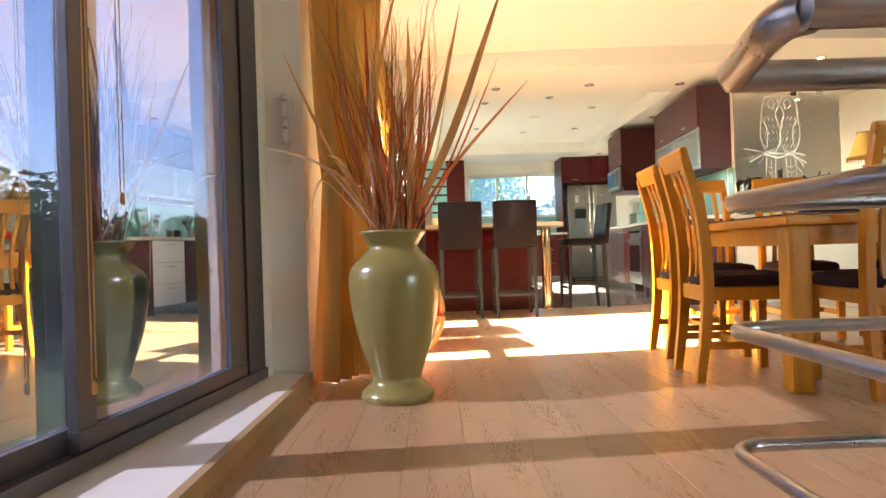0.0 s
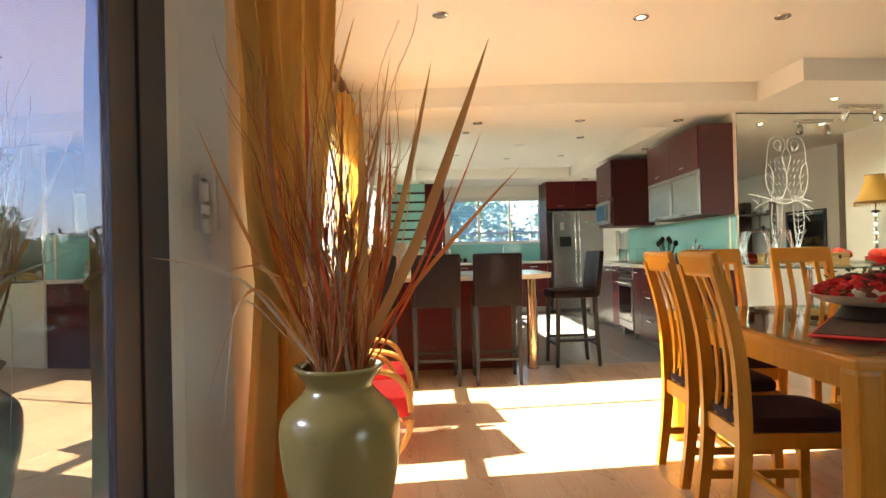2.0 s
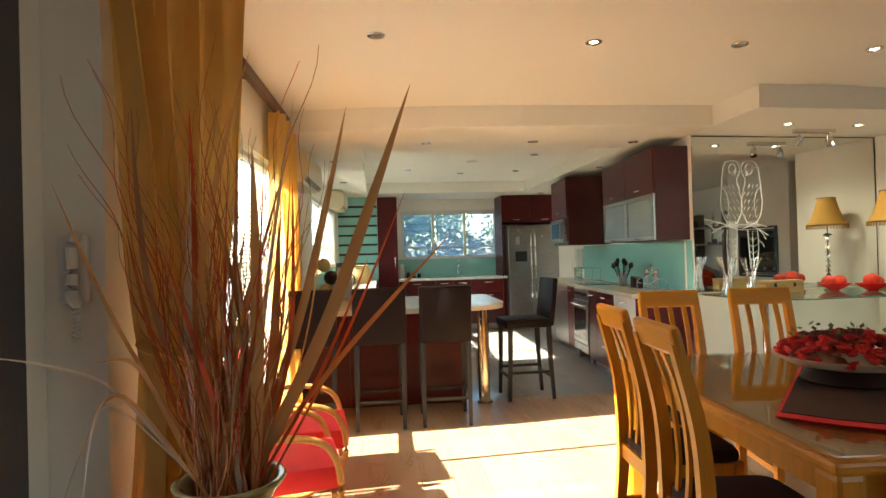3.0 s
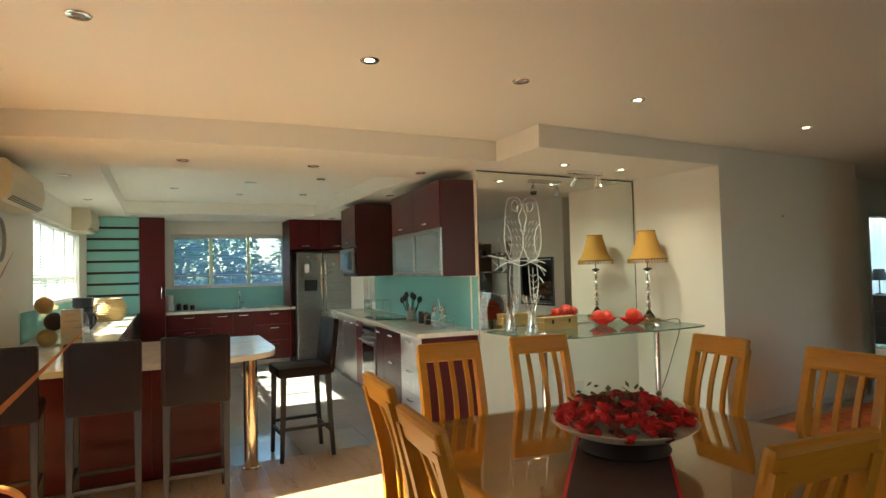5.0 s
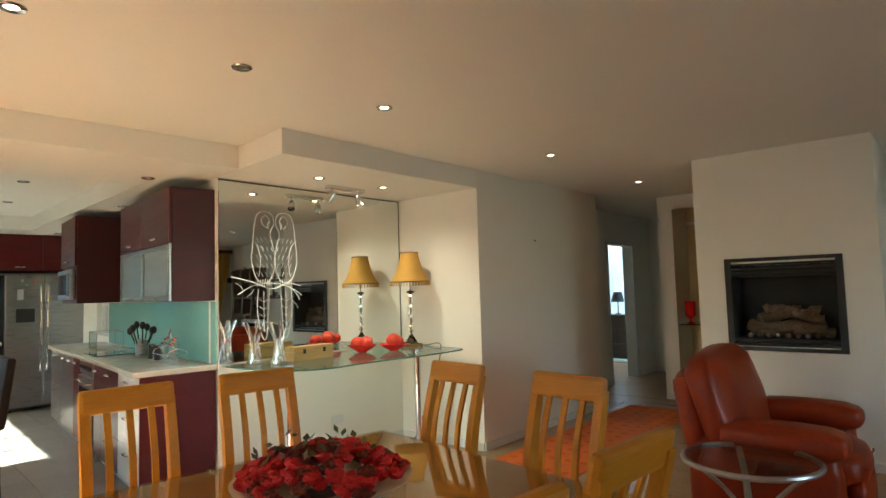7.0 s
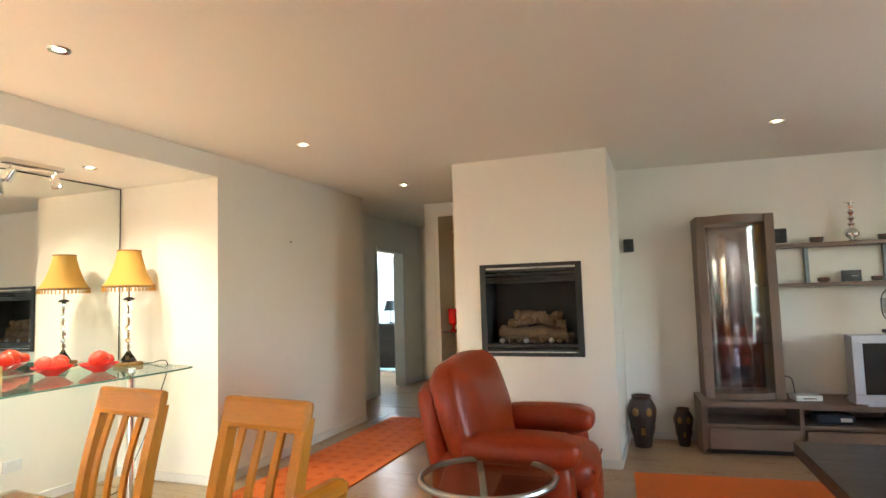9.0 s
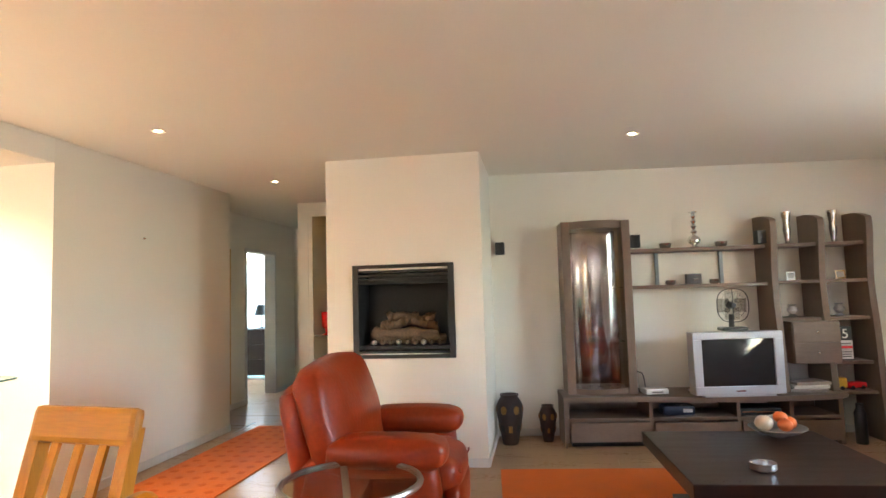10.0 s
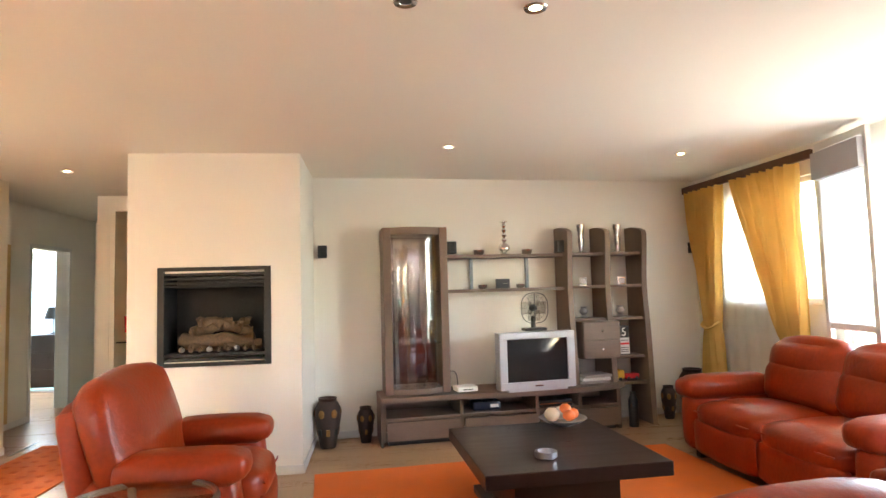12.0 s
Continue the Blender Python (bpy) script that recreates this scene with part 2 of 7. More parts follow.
def lathe(bm, profile, n=32, m=None, caps=True):
    """A turned shape about z from (radius, height) pairs."""
    rings = [[Vector((r * math.cos(2 * math.pi * i / n), r * math.sin(2 * math.pi * i / n), z)) for i in range(n)] for r, z in profile]
    if m is not None:
        rings = [[m @ p for p in ring] for ring in rings]
    return ring_loft(bm, rings, caps)


def rod(bm, p, q, r0, r1=None, n=10):
    p, q = Vector(p), Vector(q)
    r1 = r0 if r1 is None else r1
    turn = (q - p).to_track_quat("Z", "Y").to_matrix()
    ring_loft(bm, [[c + turn @ Vector((r * math.cos(2 * math.pi * i / n), r * math.sin(2 * math.pi * i / n), 0)) for i in range(n)] for c, r in ((p, r0), (q, r1))])


def spline(points, steps=6, closed=False):
    """Catmull-Rom curve through the points."""
    ps = [Vector(p) for p in points]
    out, n = [], len(ps)
    for i in range(n if closed else n - 1):
        a, b, c, d = (ps[(i + k) % n] if closed else ps[min(max(i + k, 0), n - 1)] for k in (-1, 0, 1, 2))
        for s in range(steps):
            t = s / steps
            out.append(0.5 * (2 * b + (c - a) * t + (2 * a - 5 * b + 4 * c - d) * t * t + (3 * b - a - 3 * c + d) * t ** 3))
    if not closed:
        out.append(ps[-1])
    return out


def tube(bm, points, r, n=10, closed=False, flat=1.0):
    """A bent bar along the points. r: a radius or one for each point; flat squeezes it across."""
    ps = [Vector(p) for p in points]
    rings = []
    for i, p in enumerate(ps):
        a = ps[i - 1] if (i or closed) else p
        b = ps[(i + 1) % len(ps)] if (closed or i < len(ps) - 1) else p
        turn = (b - a).to_track_quat("Z", "Y").to_matrix()
        rr = r[i] if isinstance(r, (list, tuple)) else r
        rings.append([p + turn @ Vector((rr * math.cos(2 * math.pi * k / n), flat * rr * math.sin(2 * math.pi * k / n), 0)) for k in range(n)])
    if closed:
        rings.append(rings[0])
    ring_loft(bm, rings, not closed)
    if closed:
        bmesh.ops.remove_doubles(bm, verts=bm.verts, dist=1e-5)


def prism(bm, outline, z0, z1):
    """A flat slab with the given (x, y) outline, counter-clockwise."""
    ring_loft(bm, [[Vector((x, y, z)) for x, y in outline] for z in (z0, z1)])


def finish(bm, smooth):
    bmesh.ops.recalc_face_normals(bm, faces=bm.faces)
    if smooth:
        for f in bm.faces:
            f.smooth = True
        for e in bm.edges:
            if len(e.link_faces) == 2 and e.calc_face_angle(0) > 0.7:
                e.smooth = False


def part(name, bm, material, parent=None, label="", smooth=False, m=None):
    """Links a bmesh as one mesh object under a thing or under a part."""
    finish(bm, smooth)
    me = bpy.data.meshes.new(name)
    bm.to_mesh(me)
    bm.free()
    me.materials.append(material)
    ob = new(name, me)
    if parent:
        ob.parent = parent
    if m is not None:
        ob.matrix_basis = m
    return tagged(ob, label)


def thing(name, m, label, category, group="", kind=""):
    ob = new(name)
    ob.empty_display_size = 0.1
    ob.matrix_basis = m
    return tagged(ob, label, category, group, kind)


def boxes(*rows, bev=0.0):
    bm = bmesh.new()
    for r in rows:
        box(bm, *r, bev=bev)
    return bm


def wall(name, p, q, z0=0.0, z1=HIGH, thick=0.2, holes=(), material=WALL):
    """A wall whose room face runs from p to q, the thickness lying to the left of that way; holes: (s0, s1, z0, z1)."""
    p, q = Vector((*p, 0)), Vector((*q, 0))
    length = (q - p).length
    m = Matrix.Translation(p) @ pose(0, 0, 0, 0, 0, math.degrees(math.atan2(q.y - p.y, q.x - p.x)))
    ss = sorted({0.0, length, *(h[0] for h in holes), *(h[1] for h in holes)})
    bm = bmesh.new()
    for a, b in zip(ss, ss[1:]):
        mine = sorted((h[2], h[3]) for h in holes if h[0] <= a + 1e-6 and h[1] >= b - 1e-6)
        low = z0
        for h0, h1 in mine + [(z1, z1)]:
            if h0 - low > 1e-4:
                box(bm, a, b, 0, thick, low, h0)
            low = h1
    return tagged(part(name, bm, material, m=m), kind="structure", category="wall")


# ---- floor, walls, ceiling ----
def flat(name, outline, z0, z1, material, label, category):
    bm = bmesh.new()
    prism(bm, outline, z0, z1)
    return tagged(part(name, bm, material), label, category, kind="structure")


# Corners of the plan
A_L = ALC @ Vector((0.10, 1.03, 0))
A_R = ALC @ Vector((2.07, 1.03, 0))
A_C = ALC @ Vector((2.07, 0.0, 0))
C_1 = ALC @ Vector((4.44, 0.0, 0))
C_2 = ALC @ Vector((4.44, 0.62, 0))
C_3 = ALC @ Vector((7.60, 0.62, 0))
C_4 = ALC @ Vector((7.60, -0.42, 0))
N_1 = ALC @ Vector((5.30, -0.42, 0))
N_2 = ALC @ Vector((5.30, -1.95, 0))
F_L = ALC @ Vector((3.28, -1.53, 0))
F_R = ALC @ Vector((3.28, -2.855, 0))
T_L = TVW @ Vector((-0.45, 0, 0))
T_R = TVW @ Vector((3.98, 0, 0))
S_L = Vector((-1.60, -2.53, 0))
LEFT, DOORX, BACK = -0.46, -0.644, 12.14
DOOR_A = (-1.49, -2.8)
LWL = pose(-0.46, 3.24, 0, 0, 0, 88.3)       # the window wall: x along it away from the glass doors, y outwards
RUN = pose(2.75, 6.36, 0, 0, 0, -3.9)        # the kitchen's long run: y along its fronts, x into it


def lw(s, out=0.0):
    return (LWL @ Vector((s, out, 0))).xy


def rn(x, y):
    return (RUN @ Vector((x, y, 0))).xy



SUB = flat("floor", [(-1.6, -3.2), (9.4, -3.2), (11.8, 5.0), (11.8, 10.5), (4.0, 13.0), (-0.9, 13.0)], -0.25, -0.012, UNDER, "pale laminate board floor", "floor")

wall("wall_window_side", lw(0), lw(3.7), holes=[(0.42, 2.96, 0.06, 2.10)], thick=0.2)
wall("wall_kitchen_left", lw(3.7), lw(8.9), holes=[(1.25, 3.9, 1.22, 2.10)], thick=0.2)
wall("wall_door_return", (-0.95, 3.24), (LEFT, 3.24), thick=0.12)
wall("wall_glass_front", DOOR_A, (DOORX, 3.235), holes=[(0.2, 6.008, 0.06, 2.40)], thick=0.2)
wall("wall_kitchen_back", (-0.6, BACK), (4.1, BACK), holes=[(1.50, 3.30, 1.275, 2.16)], thick=0.2)
wall("wall_kitchen_right", rn(0.57, 5.8), rn(0.57, 0.04), thick=0.2, holes=[(1.55, 2.25, 1.0, 1.42)])
wall("wall_alcove_back", A_L.xy, A_R.xy, thick=0.15)
wall("wall_alcove_side", A_R.xy, A_C.xy, thick=0.2)
wall("wall_dining", (ALC @ Vector((2.27, 0, 0))).xy, C_1.xy, thick=0.2)
wall("wall_passage_jog", (ALC @ Vector((4.436, 0.2, 0))).xy, C_2.xy, thick=0.15, material=BEIGE_PAINT)
wall("wall_passage", C_2.xy, C_3.xy, thick=0.15, holes=[(1.56, 2.42, 0.0, 2.05)])
wall("wall_passage_end", C_3.xy, C_4.xy, thick=0.2)
wall("wall_niche", N_1.xy, N_2.xy, thick=0.06, holes=[(0.13, 1.08, 0.0, 2.38)])
wall("wall_niche_back", (ALC @ Vector((5.82, -0.42, 0))).xy, (ALC @ Vector((5.82, -1.95, 0))).xy, thick=0.1, material=BEIGE_PAINT)
wall("wall_niche_side", (ALC @ Vector((7.60, -0.424, 0))).xy, (ALC @ Vector((5.303, -0.424, 0))).xy, thick=0.18)
wall("wall_niche_end", (ALC @ Vector((5.84, -1.50, 0))).xy, (ALC @ Vector((5.303, -1.50, 0))).xy, thick=0.15, material=BEIGE_PAINT)
wall("wall_chimney_left", (ALC @ Vector((5.30, -1.53, 0))).xy, (ALC @ Vector((3.285, -1.53, 0))).xy, thick=0.1)
wall("wall_chimney_front", F_L.xy, F_R.xy, thick=0.2, holes=[(0.26, 1.06, 0.92, 1.58)])
wall("wall_chimney_right", (ALC @ Vector((3.285, -2.855, 0))).xy, (ALC @ Vector((4.95, -2.855, 0))).xy, thick=0.1)
wall("wall_television", T_L.xy, T_R.xy, thick=0.2)
# unseen past s = 4.2: closed there to cut the light from the south
wall("wall_south", T_R.xy, S_L.xy, thick=0.2, holes=[(0.55, 1.75, 1.2, 2.3), (1.95, 4.2, 0.04, 2.32)])

wall("wall_bedroom_far", (ALC @ Vector((4.9, 3.6, 0))).xy, (ALC @ Vector((9.6, 3.6, 0))).xy, thick=0.2)
wall("wall_bedroom_left", (ALC @ Vector((4.9, 0.78, 0))).xy, (ALC @ Vector((4.9, 3.6, 0))).xy, thick=0.1)
wall("wall_bedroom_right", (ALC @ Vector((9.6, 3.8, 0))).xy, (ALC @ Vector((9.6, 0.62, 0))).xy, thick=0.1, holes=[(0.9, 2.3, 0.75, 2.25)])

# Ceiling: the main slab, the kitchen soffit round a raised tray, the alcove soffit
# the slab past x = -1.0 is an unseen eave, added to cut sky light
CEILING = flat("ceiling", [(-2.7, -3.6), (9.4, -3.6), (12.0, 5.0), (12.0, 10.5), (4.1, 13.0), (-1.0, 13.0), (-1.0, 3.3), (-2.2, 3.3)], HIGH, HIGH + 0.2, CEIL, "smooth cream painted ceiling with an added eave", "ceiling")
B_L, B_R = (-0.6, 6.21), (3.29, 5.905)
flat("ceiling_beam", [B_L, (0.4, 6.0), (1.64, 5.90), B_R, (3.29, 6.31), (3.7, 6.90), (0.30, 7.02), (-0.6, 7.02)], LOW, HIGH - 0.002, CEIL, "cream painted ceiling beam", "ceiling")
flat("ceiling_soffit_left", [(-0.6, 7.02), (0.30, 7.02), (0.30, 10.95), (-0.6, 10.95)], LOW, HIGH - 0.002, CEIL, "cream painted kitchen soffit", "ceiling")
flat("ceiling_soffit_right", [(2.95, 6.92), (3.7, 6.90), (3.9, 10.95), (2.95, 10.95)], LOW, HIGH - 0.002, CEIL, "cream painted kitchen soffit", "ceiling")
flat("ceiling_soffit_back", [(-0.6, 10.95), (3.9, 10.95), (4.0, BACK), (-0.6, BACK)], LOW, HIGH - 0.002, CEIL, "cream painted kitchen soffit", "ceiling")
P0, P1 = ALC @ Vector((0, 0, 0)), ALC @ Vector((2.069, 0.0, 0))
flat("ceiling_soffit_alcove", [P0.xy, P1.xy, A_R.xy, A_L.xy, (3.295, 6.31), (3.295, 5.905)], LOW, HIGH - 0.002, CEIL, "cream painted alcove soffit", "ceiling")


def skirting(p, q):
    p, q = Vector((*p[:2], 0)), Vector((*q[:2], 0))
    n = (q - p).length
    bm = bmesh.new()
    box(bm, 0, n, -0.014, -0.001, 0.0, 0.07, bev=0.004)
    ob = part("baseboard", bm, SKIRT, m=Matrix.Translation(p) @ pose(0, 0, 0, 0, 0, math.degrees(math.atan2(q.y - p.y, q.x - p.x))))
    tagged(ob, "narrow white painted skirting board", "baseboard", "skirting boards", "structure")


for a, b in ((A_L, A_R), (A_R, A_C), (A_C, C_1), (C_3, C_4), (N_1, ALC @ Vector((5.30, -0.62, 0))), (F_L, F_R),
             (F_R, ALC @ Vector((4.55, -2.855, 0))), (T_L, T_R), (Vector((DOORX, 3.24, 0.055)), Vector((LEFT, 3.24, 0.055)))):
    skirting(a, b)
skirting(C_2, ALC @ Vector((5.98, 0.62, 0)))
skirting(ALC @ Vector((6.88, 0.62, 0)), C_3)

# Raised threshold along the glass doors
bm = bmesh.new()
prism(bm, [(-1.52, -2.7), (-0.55, -2.7), (LEFT, 3.235), (-0.66, 3.235)], -0.01, 0.055)
STEP = tagged(part("trim", bm, SKIRT), "pale raised step along the glass doors", "threshold", kind="structure")

bm = bmesh.new()
prism(bm, [(-0.566, -2.7), (-0.536, -2.7), (LEFT + 0.014, 3.232), (LEFT - 0.016, 3.232)], -0.008, 0.059)
part("nosing", bm, mat("tan_step_nosing", (0.40, 0.27, 0.13), 0.5, vary=0.12, stretch=(8, 0.8, 1)), STEP, "tan wooden nosing")

# Sky light at the openings
sdir = (S_L - T_R).normalized()
smid = T_R + sdir * 3.07
window_lamp("sky_south", Matrix.Translation(smid + Vector((0, -0.30, 1.2))) @ pose(0, 0, 0, 90, 0, math.degrees(math.atan2(sdir.y, sdir.x)) - 180), 2.2, 2.2, 3)
window_lamp("sky_bedroom", ALC @ pose(9.85, 2.2, 1.5, 90, 0, 90), 1.4, 1.5, 0.16, (0.55, 0.66, 1.0))


# The alcove's two lit downlights
for u in (0.69, 1.38):
    spot = new("alcove_spot", bpy.data.lights.new("alcove_spot", "SPOT"))
    spot.data.energy, spot.data.color = 4.0, (1.0, 0.90, 0.74)
    spot.data.spot_size, spot.data.spot_blend, spot.data.shadow_soft_size = radians(140), 1.0, 0.03
    spot.matrix_world = ALC @ pose(u, 0.52, LOW - 0.02)

# ---- windows and glass doors ----
def window(name, m, w, z0, z1, lights, label, rows=(), depth=0.06, material=WHITE_ALU, pane=PANE, bar=0.025):
    """A framed window in its opening: x along the wall from 0 to w, y outwards."""
    th = thing(name, m, label, "window", kind="structure")
    f = 0.045
    part("window_frame", boxes((0, w, 0.06, 0.06 + depth, z0, z0 + f), (0, w, 0.06, 0.06 + depth, z1 - f, z1), (0, f, 0.062, 0.058 + depth, z0 + f, z1 - f), (w - f, w, 0.062, 0.058 + depth, z0 + f, z1 - f), bev=0.004), material, th)
    for i in range(1, lights):
        x = w * i / lights
        part("mullion", boxes((x - bar, x + bar, 0.063, 0.057 + depth, z0 + f, z1 - f), bev=0.004), material, th)
    for i in range(lights):
        a, b = w * i / lights + (f if i == 0 else bar), w * (i + 1) / lights - (f if i == lights - 1 else bar)
        for z in rows:
            part("transom", boxes((a, b, 0.065, 0.055 + depth, z - 0.022, z + 0.022), bev=0.003), material, th)
        p = part("pane", boxes((a - 0.01, b + 0.01, 0.085, 0.091, z0 + f - 0.01, z1 - f + 0.01)), pane, th)
        p.visible_shadow = False
    return th


def venetian(m, w, z0, z1, label, pitch=0.026, tilt=12, width=0.025, material=None):
    th = thing("venetian_blind", m, label, "blind", "venetian blinds")
    part("head_rail", boxes((0, w, -0.02, 0.02, z1, z1 + 0.035), bev=0.003), WHITE_ALU, th)
    part("bottom_rail", boxes((0, w, -0.012, 0.012, z0 - 0.012, z0), bev=0.003), WHITE_ALU, th)
    bm = bmesh.new()
    z, c, s = z0 + pitch / 2, math.cos(radians(tilt)) * width / 2, math.sin(radians(tilt)) * width / 2
    while z < z1:
        v = [bm.verts.new(p) for p in ((0.01, -c, z - s), (w - 0.01, -c, z - s), (w - 0.01, 0, z + 0.002), (0.01, 0, z + 0.002), (w - 0.01, c, z + s), (0.01, c, z + s))]
        bm.faces.new((v[0], v[1], v[2], v[3]))
        bm.faces.new((v[3], v[2], v[4], v[5]))
        z += pitch
    ob = part("slat", bm, material or SLAT, th)
    tagged(ob, kind="stuff")
    for x in (w * 0.15, w * 0.85):
        bm = bmesh.new()
        rod(bm, (x, 0, z0), (x, 0, z1), 0.002, n=5)
        part("cord", bm, WHITE_PLASTIC, th)
    return th


window("window_1", LWL @ pose(0.42, 0, 0), 2.54, 0.06, 2.10, 2, "white framed garden window from floor to head height", rows=(0.72,), bar=0.016)
for i in range(4):
    venetian(LWL @ pose(0.445 + 0.635 * i, 0.025, 0), 0.585, 0.12, 2.02, "open white venetian blind over the garden window", tilt=32)
window("window_2", LWL @ pose(4.95, 0, 0), 2.65, 1.22, 2.10, 4, "white framed kitchen side window", rows=(1.5,))
for i in range(4):
    venetian(LWL @ pose(4.98 + 0.66 * i, 0.025, 0), 0.61, 1.25, 2.04, "open white venetian blind over the kitchen side window", tilt=32)
window("window_3", pose(0.90, BACK, 0), 1.80, 1.275, 2.16, 3, "white framed window over the kitchen sink", rows=(1.48,))
# this blind's slats carry the sky's blue light in their colour
for i in range(3):
    venetian(pose(0.935 + 0.60 * i, BACK + 0.03, 0), 0.53, 1.32, 2.09, "open white venetian blind over the kitchen sink, slats coloured as skylit", tilt=48, pitch=0.027, material=SLAT_SKYLIT)
window("window_4", RUN @ pose(0.57, 4.25, 0, 0, 0, -90), 0.70, 1.0, 1.42, 1, "small white framed window over the worktop")
window("window_5", ALC @ pose(9.6, 2.9, 0, 0, 0, -90), 1.4, 0.75, 2.25, 2, "white framed bedroom window")


def glass_wall():
    """The sliding glass doors: x along the front, y outwards."""
    a, b = Vector((*DOOR_A, 0)), Vector((DOORX, 3.235, 0))
    m = Matrix.Translation(a) @ pose(0, 0, 0, 0, 0, math.degrees(math.atan2(b.y - a.y, b.x - a.x)))
    th = thing("door_1", m, "dark grey aluminium sliding glass doors", "glass door", kind="structure")
    for z0, z1 in ((0.06, 0.10), (2.35, 2.40)):
        part("track", boxes((0.2, 6.008, 0.0, 0.14, z0, z1), bev=0.004), ALU, th)
        part("track_lip", boxes((0.2, 6.008, -0.012, -0.002, z0, z1 + 0.012), bev=0.002), ALU, th)
    for x, w_ in ((0.2, 0.09), (5.842, 0.166)):
        part("jamb", boxes((x, x + w_, 0.0, 0.145, 0.10, 2.35), bev=0.004), ALU, th)
        part("jamb_seal", boxes((x - 0.004 + (0 if x > 1 else w_), x + 0.004 + (0 if x > 1 else w_), 0.001, 0.10, 0.10, 2.35)), BLACK, th, "black rubber seal")
    for k, (x0, x1, right) in enumerate(((0.3, 1.85, 0.11), (1.75, 3.35, 0.11), (3.25, 4.98, 0.14), (4.79, 5.834, 0.14))):
        y = 0.06 - 0.052 * (k % 2)
        leaf = part("door_leaf", boxes((x0, x1, y, y + 0.04, 0.10, 0.17), (x0, x1, y, y + 0.04, 2.28, 2.35), (x0, x0 + 0.075, y + 0.002, y + 0.038, 0.17, 2.28), (x1 - right, x1, y + 0.002, y + 0.038, 0.17, 2.28), bev=0.003), ALU, th)
        part("pane", boxes((x0 + 0.07, x1 - right + 0.005, y + 0.017, y + 0.023, 0.165, 2.285)), DOOR_PANE, leaf)
    return th


glass_wall()
SW = Matrix.Translation(T_R) @ pose(0, 0, 0, 0, 0, math.degrees(math.atan2(S_L.y - T_R.y, S_L.x - T_R.x)))
window("window_6", SW @ pose(0.55, 0, 0), 1.2, 1.2, 2.3, 2, "white framed window behind gold curtains")
window("door_2", SW @ pose(1.95, 0, 0), 2.25, 0.04, 2.32, 2, "tall white framed glass doors to the terrace", depth=0.07)


def bead_chain(x, y, z0, z1):
    th = thing("blind_chain", pose(x, y, 0), "beaded blind chain hanging before the glass door", "blind chain")
    bm = bmesh.new()
    tube(bm, [(0, 0, z0), (0, 0, z1)], 0.0018, 6)
    tube(bm, [(0.012, 0, z0 + 0.02), (0.012, 0, z1)], 0.0018, 6)
    part("chain", bm, CANE, th)
    bm = bmesh.new()
    lathe(bm, [(0.002, 0), (0.007, 0.005), (0.007, 0.03), (0.002, 0.04)], 10, pose(0.006, 0, z0 - 0.03))
    part("weight", bm, CANE, th, "small tan chain weight", True)


bead_chain(-0.80, 1.955, 0.30, 2.42)
bead_chain(-0.78, 2.10, 0.85, 2.42)


# ---- curtains ----
def curtain(m, w, z0, z1, tie, pull, label, folds=9, seed=1, gather=0.35, fold=0.05):
    """A curtain pulled in by a tie at height tie, towards x = 0 (pull 0) or x = w (pull 1)."""
    rnd = random.Random(seed)
    th = thing("curtain", m, label, "curtain", "gold curtains")
    ph = [rnd.uniform(0, 6.28) for _ in range(4)]
    bm = bmesh.new()
    nx, nz = folds * 10, 44
    grid = []
    for j in range(nz + 1):
        z = z0 + (z1 - z0) * j / nz
        if tie:
            d = (z - tie) / (z1 - tie) if z > tie else (tie - z) / (tie - z0) * 0.4
            k = gather + (1 - gather) * min(1, max(0, d)) ** 0.75
        else:
            k = 1.0
        row = []
        for i in range(nx + 1):
            u = i / nx
            x = u * w * k + (w * (1 - k) * pull)
            a = fold * (0.55 + 0.45 * k) * (1.15 - 0.3 * j / nz)
            y = a * math.sin(2 * math.pi * folds * u + ph[0] + 0.5 * math.sin(3 * z + ph[1])) + 0.012 * math.sin(2 * math.pi * folds * 0.37 * u + ph[2] + z) + 0.3 * fold * math.sin(2 * math.pi * folds * 2.7 * u + ph[1] + 0.8 * math.sin(2.2 * z + ph[3]))
            row.append(bm.verts.new((x + 0.01 * math.sin(5 * z + 9 * u + ph[3]), y, z)))
        grid.append(row)
    for a, b in zip(grid, grid[1:]):
        for i in range(nx):
            bm.faces.new((a[i], a[i + 1], b[i + 1], b[i]))
    part("cloth", bm, CURTAIN, th, smooth=True)
    if tie:
        x0, x1 = w * (1 - gather) * pull, w * (1 - gather) * pull + w * gather
        bm = bmesh.new()
        f_ = fold * 1.1 + 0.01
        tube(bm, spline([(x0 - 0.01, 0, tie + 0.06), (x0, -f_ * 0.9, tie + 0.02), ((x0 + x1) / 2, -f_ * 1.1, tie - 0.02), (x1, -f_ * 0.9, tie), (x1 + 0.01, 0, tie + 0.05), ((x0 + x1) / 2, f_, tie + 0.06)], 5, True), 0.022, 8, True, 0.5)
        part("tieback", bm, CURTAIN, th, "gold cloth tieback", True)
    return th


def rail(m, length):
    th = thing("curtain_rail", m, "dark wooden curtain rail under the ceiling", "curtain rail", "curtain rails")
    part("pole", boxes((0, length, -0.02, 0.02, -0.045, 0.03), bev=0.006), RAIL, th)
    for i in range(3):
        x = 0.1 + (length - 0.2) * i / 2
        part("bracket", boxes((x - 0.015, x + 0.015, 0.02, 0.10, -0.02, 0.02), bev=0.003), RAIL, th)


